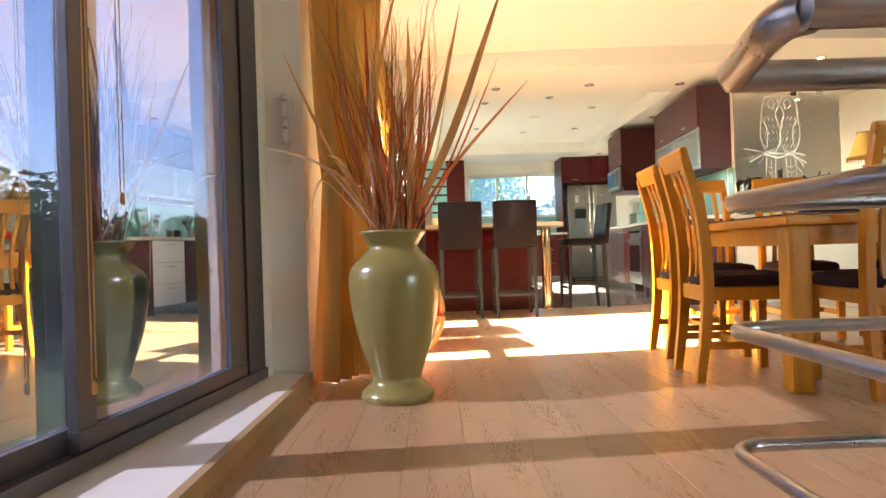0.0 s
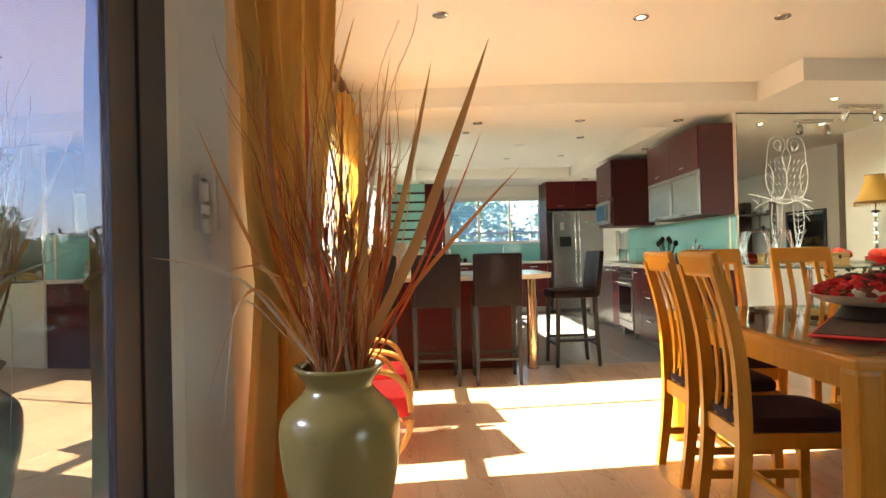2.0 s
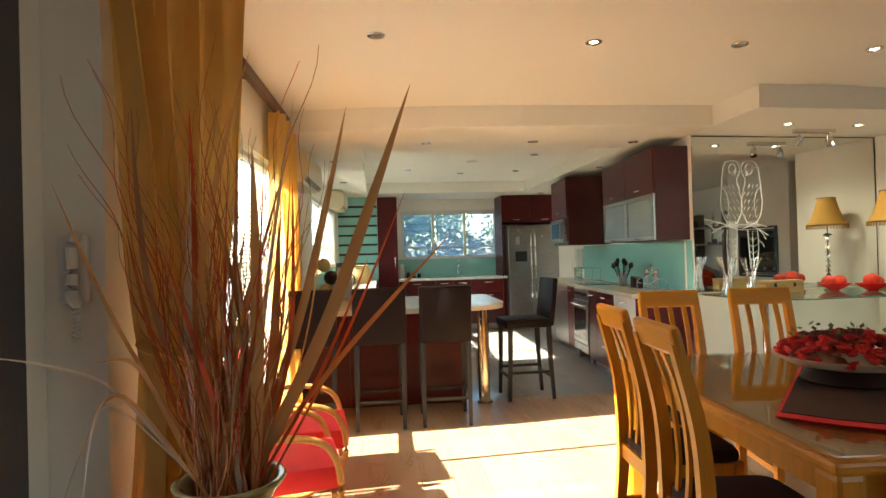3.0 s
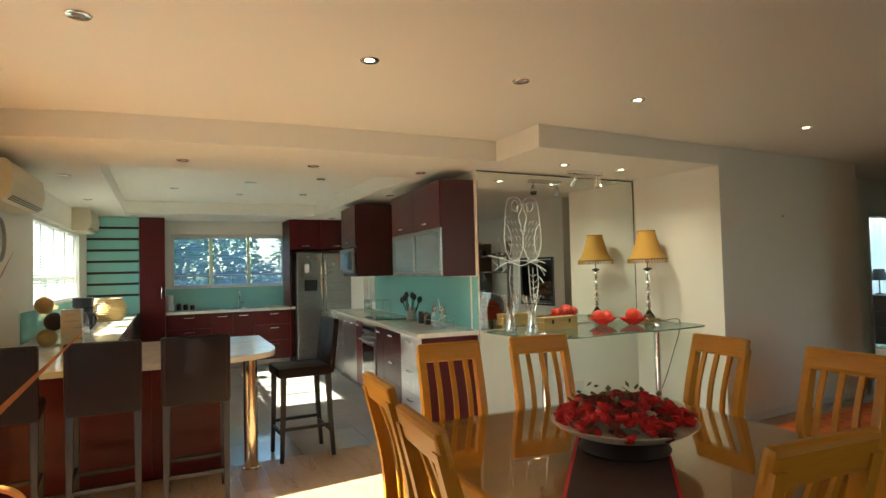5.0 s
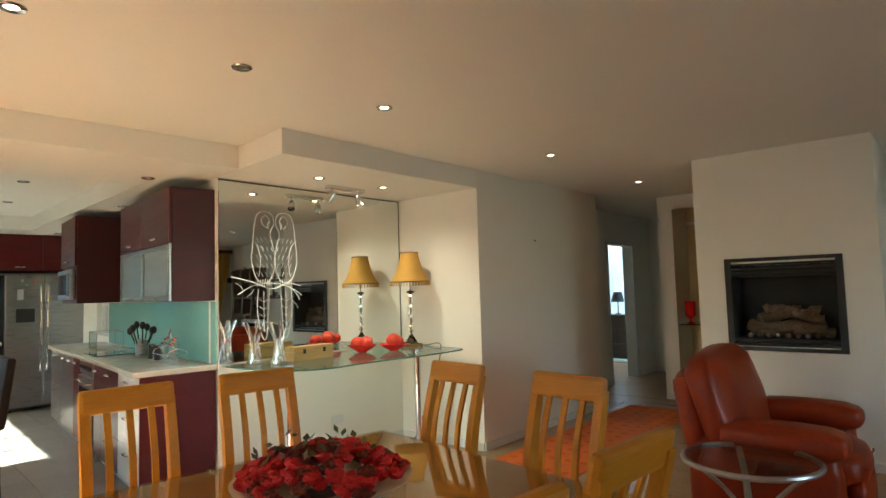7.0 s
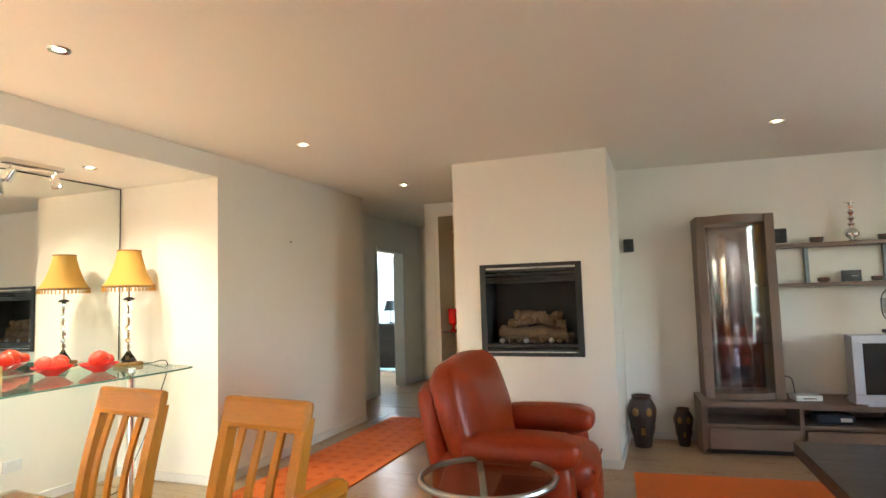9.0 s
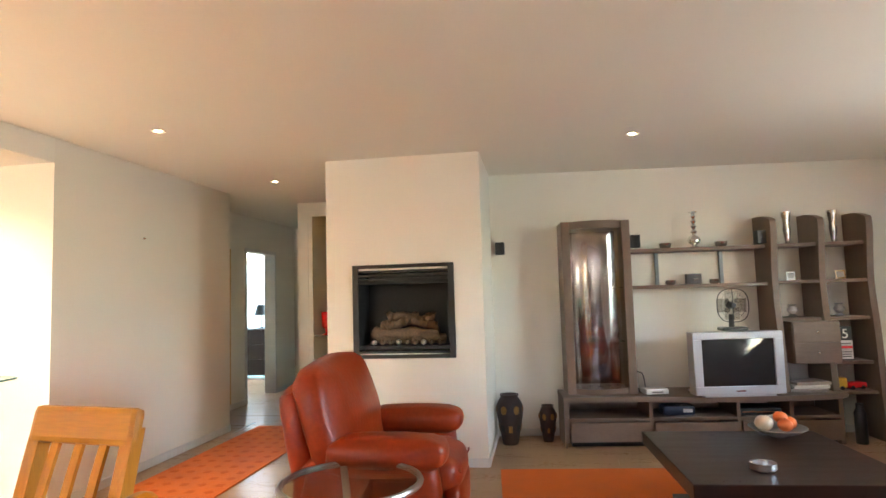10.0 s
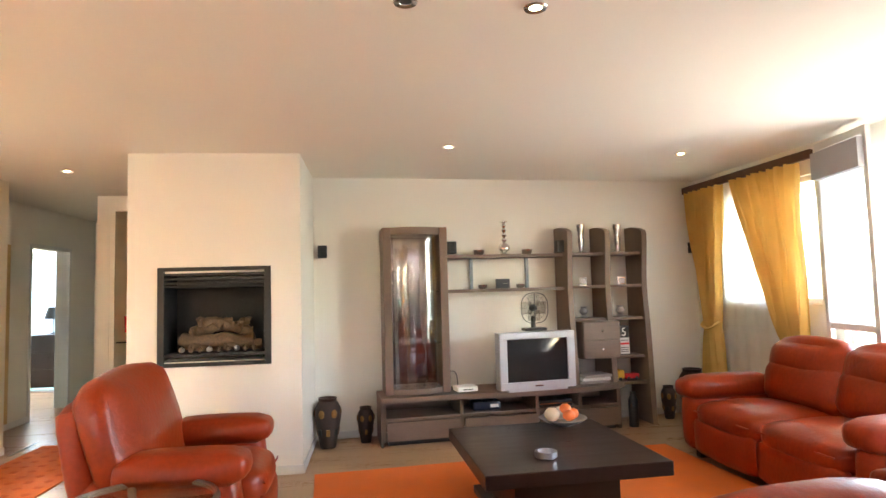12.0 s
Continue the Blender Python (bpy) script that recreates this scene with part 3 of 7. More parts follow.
curtain(LWL @ pose(-0.07, -0.05, 0, 0, 0, -36), 0.54, 0.012, 2.43, 1.02, 0.4, "gold patterned curtain tied back beside the garden window", 6, 3, 0.5, 0.06)
curtain(LWL @ pose(2.38, -0.10, 0), 0.64, 0.012, 2.43, 0, 0, "gold curtain hanging straight beside the garden window", 8, 5)
rail(LWL @ pose(0.06, -0.10, 2.47), 3.2)
curtain(SW @ pose(0.06, -0.12, 0), 0.62, 0.012, 2.40, 0.95, 0.6, "gold patterned curtain tied back in the corner", 7, 7, 0.26)
curtain(SW @ pose(0.88, -0.12, 0), 0.80, 0.012, 2.40, 0.80, 1.0, "gold patterned curtain tied back beside the terrace doors", 8, 9, 0.24)
rail(SW @ pose(0.02, -0.12, 2.44), 1.85)
bm = bmesh.new()
for a, b in ((0.45, 1.5),):
    rows = [[bm.verts.new((a + (b - a) * i / 40, 0.012 * math.sin(i * 1.1), z)) for i in range(41)] for z in (0.02, 2.36)]
    for i in range(40):
        bm.faces.new((rows[0][i], rows[0][i + 1], rows[1][i + 1], rows[1][i]))
tagged(part("net_curtain", bm, NET, m=SW @ pose(0, -0.03, 0), smooth=True), "white sheer net curtain between gold curtains", "curtain")
bm = bmesh.new()
rows = [[bm.verts.new((0.2 + 1.6 * i / 60, 0.03 * math.sin(i * 0.9), z)) for i in range(61)] for z in (0.5, 2.3)]
for i in range(60):
    bm.faces.new((rows[0][i], rows[0][i + 1], rows[1][i + 1], rows[1][i]))
tagged(part("bedroom_curtain", bm, NET, m=ALC @ pose(9.52, 3.1, 0, 0, 0, -90), smooth=True), "white sheer curtain over the bedroom window", "curtain")


# Terrace door leaf that stands open into the room
def open_leaf(m):
    th = thing("terrace_door", m, "open white framed glass door leaf with a roller blind", "glass door")
    w, f = 0.62, 0.05
    part("door_frame", boxes((0, w, 0, 0.04, 0.03, 0.03 + f), (0, w, 0, 0.04, 2.44, 2.50), (0, f, 0.001, 0.039, 0.08, 2.44), (w - f, w, 0.001, 0.039, 0.08, 2.44), (f, w - f, 0.003, 0.037, 1.02, 1.07), bev=0.004), WHITE_ALU, th)
    part("pane", boxes((f, w - f, 0.017, 0.023, 0.08, 2.44)), PANE, th).visible_shadow = False
    part("roller_blind", boxes((f, w - f, -0.006, -0.003, 1.07, 2.2)), BLIND, th)
    part("blind_box", boxes((0.02, w - 0.02, -0.05, -0.002, 2.2, 2.42), bev=0.006), SILVER_PLASTIC, th)


open_leaf(SW @ pose(1.88, -0.10, 0, 0, 0, -12))


# ---- dining things ----
def dining_chair(m):
    """A pine chair with a raked slatted back; it faces +y, its back legs stand at y = 0."""
    th = thing("dining_chair", m, "honey pine dining chair with slatted back and plum seat", "chair", "chairs round the dining table")
    for x in (-0.158, 0.158):
        bm = bmesh.new()
        pts = spline([(x, -0.035, 0), (x, 0.0, 0.25), (x, 0.012, 0.46), (x, -0.005, 0.75), (x, -0.075, 1.04)], 5)
        rings = []
        for i, p in enumerate(pts):
            t = i / (len(pts) - 1)
            hx, hy = 0.019, 0.019 + 0.006 * math.sin(math.pi * t)
            rings.append([p + Vector(d) for d in ((-hx, -hy, 0), (hx, -hy, 0), (hx, hy, 0), (-hx, hy, 0))])
        ring_loft(bm, rings)
        part("back_leg", bm, PINE, th)
        part("leg", boxes((x - 0.02, x + 0.02, 0.37, 0.41, 0, 0.44), bev=0.005), PINE, th)
        part("side_rail", boxes((x - 0.012, x + 0.012, 0.02, 0.37, 0.375, 0.435), bev=0.003), PINE, th)
        part("stretcher", boxes((x - 0.009, x + 0.009, 0.01, 0.37, 0.15, 0.185), bev=0.003), PINE, th)
    bm = bmesh.new()
    box(bm, -0.179, 0.179, -0.018, 0.018, -0.05, 0.05, bev=0.017, m=pose(0, -0.070, 1.045, 14, 0, 0))
    part("top_rail", bm, PINE_H, th)
    part("seat_rail", boxes((-0.142, 0.142, 0.0, 0.028, 0.37, 0.44), bev=0.004), PINE_H, th)
    part("front_rail", boxes((-0.14, 0.14, 0.376, 0.404, 0.37, 0.44), bev=0.004), PINE_H, th)
    part("cross_stretcher", boxes((-0.15, 0.15, 0.18, 0.20, 0.152, 0.183), bev=0.003), PINE_H, th)
    for x in (-0.082, 0.0, 0.082):
        bm = bmesh.new()
        pts = spline([(x, 0.014, 0.43), (x, 0.028, 0.6), (x, 0.005, 0.82), (x, -0.058, 1.01)], 4)
        ring_loft(bm, [[p + Vector(d) for d in ((-0.013, -0.006, 0), (0.013, -0.006, 0), (0.013, 0.006, 0), (-0.013, 0.006, 0))] for p in pts])
        part("slat", bm, PINE, th)
    bm = bmesh.new()
    n, lay = 24, []
    for s, z in ((0.98, 0.44), (1.0, 0.455), (0.99, 0.475), (0.93, 0.49), (0.6, 0.503), (0.2, 0.507)):
        lay.append([Vector((0.178 * s * math.copysign(abs(math.cos(a)) ** 0.35, math.cos(a)), 0.212 + 0.205 * s * math.copysign(abs(math.sin(a)) ** 0.35, math.sin(a)), z)) for a in (2 * math.pi * i / n for i in range(n))])
    ring_loft(bm, lay)
    part("seat", bm, SEAT, th, "plum brown cloth seat pad", True)
    return th


CHAIRS = ((1.44, 3.13, -95), (1.53, 3.72, -94), (2.12, 4.44, 176), (2.67, 4.41, 172), (3.34, 3.88, 87), (3.30, 3.22, 86), (2.07, 2.58, -3), (2.60, 2.61, -1))
first = dining_chair(pose(CHAIRS[0][0], CHAIRS[0][1], 0, 0, 0, CHAIRS[0][2]))
for x, y, r in CHAIRS[1:]:
    copy_thing(first, pose(x, y, 0, 0, 0, r))


def dining_table(m, hx, hy):
    th = thing("dining_table", m, "square honey pine dining table under a glass top", "table")
    bm = bmesh.new()
    box(bm, -hx, hx, -hy, hy, 0.705, 0.745, bev=0.012)
    part("tabletop", bm, PINE_H, th)
    for sx in (-1, 1):
        part("apron", boxes((sx * (hx - 0.06) - 0.012, sx * (hx - 0.06) + 0.012, -hy + 0.10, hy - 0.10, 0.62, 0.705), bev=0.003), PINE, th)
        part("apron", boxes((-hx + 0.10, hx - 0.10, sx * (hy - 0.06) - 0.012, sx * (hy - 0.06) + 0.012, 0.62, 0.705), bev=0.003), PINE_H, th)
        for sy in (-1, 1):
            part("leg", boxes((sx * (hx - 0.062) - 0.047, sx * (hx - 0.062) + 0.047, sy * (hy - 0.062) - 0.047, sy * (hy - 0.062) + 0.047, 0, 0.705), bev=0.018), PINE, th)
    bm = bmesh.new()
    box(bm, -hx + 0.02, hx - 0.02, -hy + 0.02, hy - 0.02, 0.749, 0.757, bev=0.003)
    part("glass_top", bm, glass("tabletop_glass", (0.93, 0.93, 0.86), 0.01, 1.6), th, "clear glass sheet")
    return th


TAB = pose(2.44, 3.46, 0, 0, 0, -2.5)
dining_table(TAB, 0.765, 0.815)
# cloth runner and platter of dried roses
bm = bmesh.new()
prism(bm, [(-0.735, 0.0), (-0.72, -0.18), (0.72, -0.18), (0.735, 0.0), (0.72, 0.18), (-0.72, 0.18)], 0, 0.003)
tagged(part("red_runner", bm, RED_CLOTH, m=TAB @ pose(-0.07, 0.03, 0.759, 0, 0, 50.5)), "red cloth runner on the dining table", "runner")
# brown mat; its length also stands in for the platter's dark reflection
bm = bmesh.new()
prism(bm, [(-0.68, 0.0), (-0.665, -0.168), (0.665, -0.168), (0.68, 0.0), (0.665, 0.168), (-0.665, 0.168)], 0, 0.003)
tagged(part("table_mat", bm, mat("brown_mat_cloth", (0.06, 0.024, 0.014), 0.8, fine=250, bump=0.2), m=TAB @ pose(-0.07, 0.03, 0.763, 0, 0, 50.5)), "dark brown cloth mat over the red runner, lengthened for the platter's reflection", "table mat")


def rose_platter(m):
    rnd = random.Random(11)
    th = thing("rose_platter", m, "pale ceramic platter heaped with dried red roses", "flower bowl")
    bm = bmesh.new()
    lathe(bm, [(0.17, 0.0), (0.175, 0.008), (0.15, 0.045), (0.14, 0.062)], 40)
    part("pedestal", bm, WENGE, th, "dark wooden pedestal", True)
    bm = bmesh.new()
    lathe(bm, [(0.10, 0.045), (0.13, 0.05), (0.12, 0.055), (0.22, 0.075), (0.275, 0.105), (0.28, 0.112), (0.265, 0.112), (0.2, 0.09), (0.05, 0.06)], 48)
    part("platter", bm, PLATTER, th, smooth=True)
    for k in range(190):
        a, r = rnd.uniform(0, 6.283), 0.26 * math.sqrt(rnd.random())
        z = 0.10 + 0.085 * (1 - (r / 0.27) ** 2) + rnd.uniform(-0.01, 0.02)
        c = Vector((r * math.cos(a), r * math.sin(a), z))
        s = rnd.uniform(0.018, 0.028)
        bm = bmesh.new()
        tilt = Euler((rnd.uniform(-0.5, 0.5), rnd.uniform(-0.5, 0.5), rnd.uniform(0, 6))).to_matrix()
        rings = []
        for q, (pr, pz) in enumerate(((0.25, -0.6), (0.85, -0.35), (1.05, 0.05), (1.12, 0.35), (0.92, 0.42), (0.80, 0.12), (0.66, 0.45), (0.50, 0.2), (0.36, 0.5), (0.12, 0.42))):
            rings.append([c + tilt @ (s * Vector((pr * (1 + 0.16 * math.sin(3 * g + q * 1.3)) * math.cos(g), pr * (1 + 0.16 * math.sin(3 * g + q * 1.3)) * math.sin(g), pz + 0.13 * math.sin(3 * g + q * 2.1)))) for g in (2 * math.pi * i / 12 for i in range(12))])
        ring_loft(bm, rings)
        part("rose", bm, ROSE_D if (rnd.random() < (0.6 if r < 0.15 else 0.18)) else ROSE, th)
    for k in range(40):
        a, r = rnd.uniform(0, 6.283), rnd.uniform(0.02, 0.2)
        c = Vector((r * math.cos(a), r * math.sin(a), 0.17 + rnd.uniform(0, 0.045)))
        d = Vector((rnd.uniform(-1, 1), rnd.uniform(-1, 1), rnd.uniform(0.2, 1))).normalized() * 0.035
        e = d.cross(Vector((0, 0, 1))).normalized() * 0.012
        bm = bmesh.new()
        bm.faces.new([bm.verts.new(p) for p in (c, c + d * 0.5 + e, c + d, c + d * 0.5 - e)])
        part("leaf", bm, ROSE_L, th)


rose_platter(TAB @ pose(-0.07, 0.01, 0.768))


# ---- the tall vase with dried grasses ----
def big_vase(m):
    rnd = random.Random(4)
    th = thing("floor_vase", m, "tall olive green glazed vase with dried grasses", "vase")
    bm = bmesh.new()
    prof = spline([(0.155, 0, 0.0), (0.162, 0, 0.025), (0.145, 0, 0.05), (0.112, 0, 0.085), (0.118, 0, 0.13), (0.16, 0, 0.25), (0.192, 0, 0.40), (0.203, 0, 0.52), (0.188, 0, 0.585), (0.145, 0, 0.63), (0.118, 0, 0.66), (0.112, 0, 0.68), (0.135, 0, 0.715), (0.150, 0, 0.735), (0.146, 0, 0.745), (0.125, 0, 0.735), (0.10, 0, 0.68)], 4)
    lathe(bm, [(p.x, p.z) for p in prof], 56, caps=False)
    part("vase_body", bm, VASE, th, smooth=True)
    bm = bmesh.new()
    lathe(bm, [(0.001, 0.60), (0.12, 0.62), (0.11, 0.66)], 24)
    part("soil", bm, UNDER, th, "dark filling inside the vase")

    def blade(base, tip, bend, width, material, name="grass_blade"):
        base, tip = Vector(base), Vector(tip)
        mid = (base + tip) / 2 + Vector(bend)
        pts = spline([base, base.lerp(mid, 0.5) + Vector(bend) * 0.12, mid, mid.lerp(tip, 0.55) + Vector(bend) * 0.1, tip], 5)
        side = (tip - base).cross(Vector((rnd.uniform(-1, 1), rnd.uniform(-1, 1), 0.1))).normalized()
        bm = bmesh.new()
        rows = []
        for i, p in enumerate(pts):
            t = i / (len(pts) - 1)
            w = width * 0.85 * (0.55 + 0.9 * t * (1 - t) * 2) * max(0.03, 1 - t ** 5)
            n = side.cross((pts[min(i + 1, len(pts) - 1)] - pts[max(i - 1, 0)])).normalized() * w * 0.22
            rows.append([bm.verts.new(p - side * w), bm.verts.new(p + n), bm.verts.new(p + side * w)])
        for a, b in zip(rows, rows[1:]):
            for k in (0, 1):
                bm.faces.new((a[k], a[k + 1], b[k + 1], b[k]))
        part(name, bm, material, th, smooth=True)

    def at_mouth():
        a, r = rnd.uniform(0, 6.283), 0.085 * math.sqrt(rnd.random())
        return (r * math.cos(a), r * math.sin(a), 0.64)

    # broad leaves that stand out
    for tip, bend, w, k in (((0.52, -0.13, 1.80), (0.02, 0, -0.05), 0.024, 4), ((0.20, 0.0, 1.81), (-0.02, 0, 0), 0.016, 3), ((0.08, 0.0, 1.93), (-0.10, 0, 0.04), 0.012, 0),
                            ((0.34, 0.1, 1.80), (0.03, 0, 0), 0.017, 4), ((-0.16, 0.12, 1.66), (-0.03, 0, 0), 0.02, 0), ((-0.20, -0.1, 1.75), (-0.08, 0, 0.06), 0.018, 4),
                            ((-0.48, 0.06, 1.58), (-0.06, 0, 0.05), 0.012, 0), ((0.63, -0.02, 1.40), (0.03, 0, 0.06), 0.009, 1), ((0.10, -0.1, 1.65), (0.01, 0, 0), 0.02, 0), ((0.51, 0.05, 1.54), (0.04, 0, 0.02), 0.007, 2),
                            ((-0.05, -0.12, 1.60), (-0.03, 0, 0), 0.017, 3), ((0.16, -0.06, 1.46), (0.03, 0, 0), 0.018, 1), ((0.30, 0.0, 1.66), (0.04, 0, 0), 0.012, 0), ((0.02, 0.1, 1.72), (0.02, 0, 0), 0.014, 1),
                            ((-0.10, 0.05, 1.80), (-0.02, 0, 0), 0.014, 2), ((-0.28, 0.05, 1.45), (-0.04, 0, 0.03), 0.013, 1), ((0.40, -0.05, 1.35), (0.04, 0, 0.02), 0.011, 2)):
        blade(at_mouth(), tip, bend, w, GRASSES[k])
    # leaves that droop over towards the wall and the glass
    for tip, bend in (((-0.39, -0.15, 0.66), (-0.06, 0, 0.36)), ((-0.36, -0.10, 0.50), (-0.12, 0, 0.40)), ((-0.40, 0.02, 1.05), (-0.02, 0, 0.22)), ((-0.58, -0.1, 1.12), (0.0, 0, 0.15))):
        blade(at_mouth(), tip, bend, 0.007, GRASSES[0 if rnd.random() < 0.5 else 3])
    for k in range(62):
        a = rnd.uniform(0, 6.283)
        h = rnd.uniform(0.95, 1.68)
        spread = rnd.uniform(0.04, 0.26) * (h - 0.5)
        c = rnd.choice((0, 1, 1, 2, 3, 3, 4))
        blade(at_mouth(), (spread * math.cos(a), spread * math.sin(a), h), (rnd.uniform(-0.05, 0.05), rnd.uniform(-0.05, 0.05), 0), rnd.uniform(0.003, 0.011), GRASSES[c])
    for k in range(110):
        a = rnd.uniform(0, 6.283)
        h = rnd.uniform(1.05, 1.88)
        spread = rnd.uniform(0.05, 0.34) * (h - 0.55)
        b, ph = Vector(at_mouth()), rnd.uniform(0, 6)
        pts = []
        for i in range(26):
            t = i / 25
            pts.append(b.lerp(Vector((spread * math.cos(a), spread * math.sin(a), h)), t) + Vector((math.sin(17 * t + ph), math.cos(14 * t + ph), 0)) * 0.02 * t)
        bm = bmesh.new()
        tube(bm, pts, [0.0028 * (1 - 0.75 * i / 25) for i in range(26)], 4)
        part("twig", bm, GRASSES[rnd.choice((0, 1, 2, 2, 4))], th, smooth=True)


big_vase(pose(0.0, 2.90, 0))


# ---- red cushioned cane chair by the window ----
def cane_chair(m):
    th = thing("cane_chair", m, "low bent cane chair with bright red cushions", "chair")
    for x in (-0.27, 0.27):
        bm = bmesh.new()
        tube(bm, spline([(x, -0.26, 0.02), (x, -0.30, 0.25), (x, -0.22, 0.45), (x, 0.0, 0.50), (x, 0.22, 0.44), (x, 0.28, 0.22), (x, 0.18, 0.03), (x, -0.05, 0.02)], 6, True), 0.017, 10, True)
        part("arm_loop", bm, CANE, th, smooth=True)
        bm = bmesh.new()
        tube(bm, spline([(x, -0.2, 0.1), (x * 0.95, -0.28, 0.4), (x * 0.9, -0.36, 0.72)], 5), 0.016, 10)
        part("back_post", bm, CANE, th, smooth=True)
    for y, z in ((0.25, 0.2), (-0.25, 0.2), (-0.34, 0.68)):
        bm = bmesh.new()
        rod(bm, (-0.27, y, z), (0.27, y, z), 0.014)
        part("cross_bar", bm, CANE, th)
    bm = bmesh.new()
    box(bm, -0.25, 0.25, -0.24, 0.30, 0.22, 0.34, bev=0.035)
    part("seat_cushion", bm, RED_CLOTH, th, "bright red seat cushion", True)
    bm = bmesh.new()
    box(bm, -0.25, 0.25, -0.06, 0.06, 0, 0.48, bev=0.035, m=pose(0, -0.22, 0.33, 16, 0, 0))
    part("back_cushion", bm, RED_CLOTH, th, "bright red back cushion", True)
    return th


c1 = cane_chair(pose(-0.10, 4.30, 0, 0, 0, -80))
copy_thing(c1, pose(-0.09, 4.92, 0, 0, 0, -84))


def tube_ring(x0, x1, y0, y1, z, r=0.06):
    """Points of a rounded rectangle."""
    out = []
    for cx, cy, a0 in ((x1 - r, y1 - r, 0), (x0 + r, y1 - r, 90), (x0 + r, y0 + r, 180), (x1 - r, y0 + r, 270)):
        out += [(cx + r * math.cos(radians(a0 + k * 18)), cy + r * math.sin(radians(a0 + k * 18)), z) for k in range(6)]
    return out


def steel_armchair(m):
    th = thing("steel_armchair", m, "chair of bent steel tube with thick arms", "chair")
    bm = bmesh.new()
    pts = [(0.62, 0.22, 0.855), (0.10, 0.22, 0.855), (0.045, 0.21, 0.855), (0.03, 0.17, 0.855), (0.0, 0.05, 0.855), (0.012, 0.012, 0.855), (0.06, 0.0, 0.855), (0.62, 0.0, 0.855)]
    tube(bm, spline(pts, 5), 0.020, 14)
    part("arm_loop", bm, PEWTER, th, smooth=True)
    for z, r, name in ((0.35, 0.010, "lower_ring"), (0.52, 0.010, "seat_ring"), (0.70, 0.013, "upper_ring")):
        bm = bmesh.new()
        tube(bm, tube_ring(0.075, 0.62, -0.06, 0.325, z, 0.05), r, 10, True)
        part(name, bm, PEWTER, th, smooth=True)
    for x in (0.60, 0.62):
        for y in (0.0, 0.25):
            bm = bmesh.new()
            rod(bm, (x, y, 0), (x, y, 0.855), 0.014)
            part("leg", bm, PEWTER, th)
    part("seat", boxes((0.35, 0.62, -0.02, 0.28, 0.515, 0.545), bev=0.012), BLACK, th, "black seat pad")


steel_armchair(pose(0.525, 0.79, 0))


# ---- kitchen ----
def bar_handle(th, m, w=0.13):
    bm = bmesh.new()
    tube(bm, spline([(-w / 2, 0, 0), (-w / 2, -0.022, 0.0), (0, -0.03, 0), (w / 2, -0.022, 0), (w / 2, 0, 0)], 4), 0.006, 8)
    return part("handle", bm, CHROME, th, "chrome bow handle", True, m=m)


def cabinet(m, w, d, z0, z1, fronts, label, front_mat=CHERRY, body_mat=CHERRY_D, plinth=True, name="base_cabinet", group="kitchen cabinets"):
    """x along the front from 0 to w, y inwards; fronts: (x0, x1, z0, z1, handle: h, v or none)."""
    th = thing(name, m, label, "cabinet", group)
    part("body", boxes((0.002, w - 0.002, 0.022, d, z0 + (0.1 if plinth else 0), z1), bev=0.002), body_mat, th)
    if plinth:
        part("plinth", boxes((0.002, w - 0.002, 0.07, d - 0.02, z0, z0 + 0.1)), STEEL, th, "brushed steel plinth")
    for x0, x1, a, b, hd, *mt in fronts:
        fr = part("door" if b - a > 0.35 else "drawer", boxes((x0 + 0.002, x1 - 0.002, 0, 0.02, a + 0.002, b - 0.002), bev=0.002), mt[0] if mt else front_mat, th)
        if hd == "h":
            bar_handle(fr, pose((x0 + x1) / 2, 0, b - 0.055))
        elif hd == "l":
            bar_handle(fr, pose((x0 + x1) / 2, 0, a + 0.05), 0.11)
        elif hd == "v":
            bar_handle(fr, pose(x1 - 0.05, 0, (a + b) / 2, 0, 90, 0), 0.16)
    return th


# back run under the window: x to the right, y inwards
def drawers(w, zs):
    return [(0, w, a, b, "h") for a, b in zip(zs, zs[1:])]


for k, x in enumerate((0.81, 1.45, 2.09)):
    cabinet(pose(x, 11.54, 0), 0.64, 0.58, 0, 0.885, drawers(0.64, (0.1, 0.40, 0.66, 0.885)) if k != 1 else [(0, 0.32, 0.1, 0.885, "h"), (0.32, 0.64, 0.1, 0.885, "h")], "dark red drawer unit under the kitchen window")
bm = bmesh.new()
box(bm, 0.81, 2.745, 11.50, 12.135, 0.89, 0.93, bev=0.006)
tagged(part("worktop", bm, STONE_TOP), "pale stone worktop under the kitchen window", "worktop")
cabinet(pose(0.46, 11.50, 0), 0.345, 0.62, 0, 2.37, [(0, 0.345, 0.1, 2.36, "v")], "tall dark red larder cupboard", name="tall_cabinet")
cabinet(pose(2.66, 11.50, 0), 1.05, 0.62, 1.87, 2.37, [(0, 0.525, 1.875, 2.36, "l"), (0.525, 1.05, 1.875, 2.36, "l")], "dark red cupboard above the fridge", plinth=False, name="wall_cabinet")
part("side_panel", boxes((2.66, 2.68, 11.50, 12.12, 0, 1.868)), CHERRY, bpy.data.objects["wall_cabinet"], m=pose(-2.66, -11.50, 0))

# striped aqua glass screen in the far corner
scr = thing("glass_screen", pose(-0.22, 11.52, 0), "aqua glass splashback with dark horizontal stripes", "splashback")
part("sheet", boxes((0, 0.675, 0, 0.012, 0.93, 2.37)), TEAL, scr)
for i in range(8):
    z = 1.20 + 0.165 * i
    if z < 2.34:
        part("stripe", boxes((0, 0.675, -0.006, -0.001, z, z + 0.035)), BLACK_IRON, scr)
bm = bmesh.new()
box(bm, 0.815, 2.74, 12.123, 12.134, 0.932, 1.27)
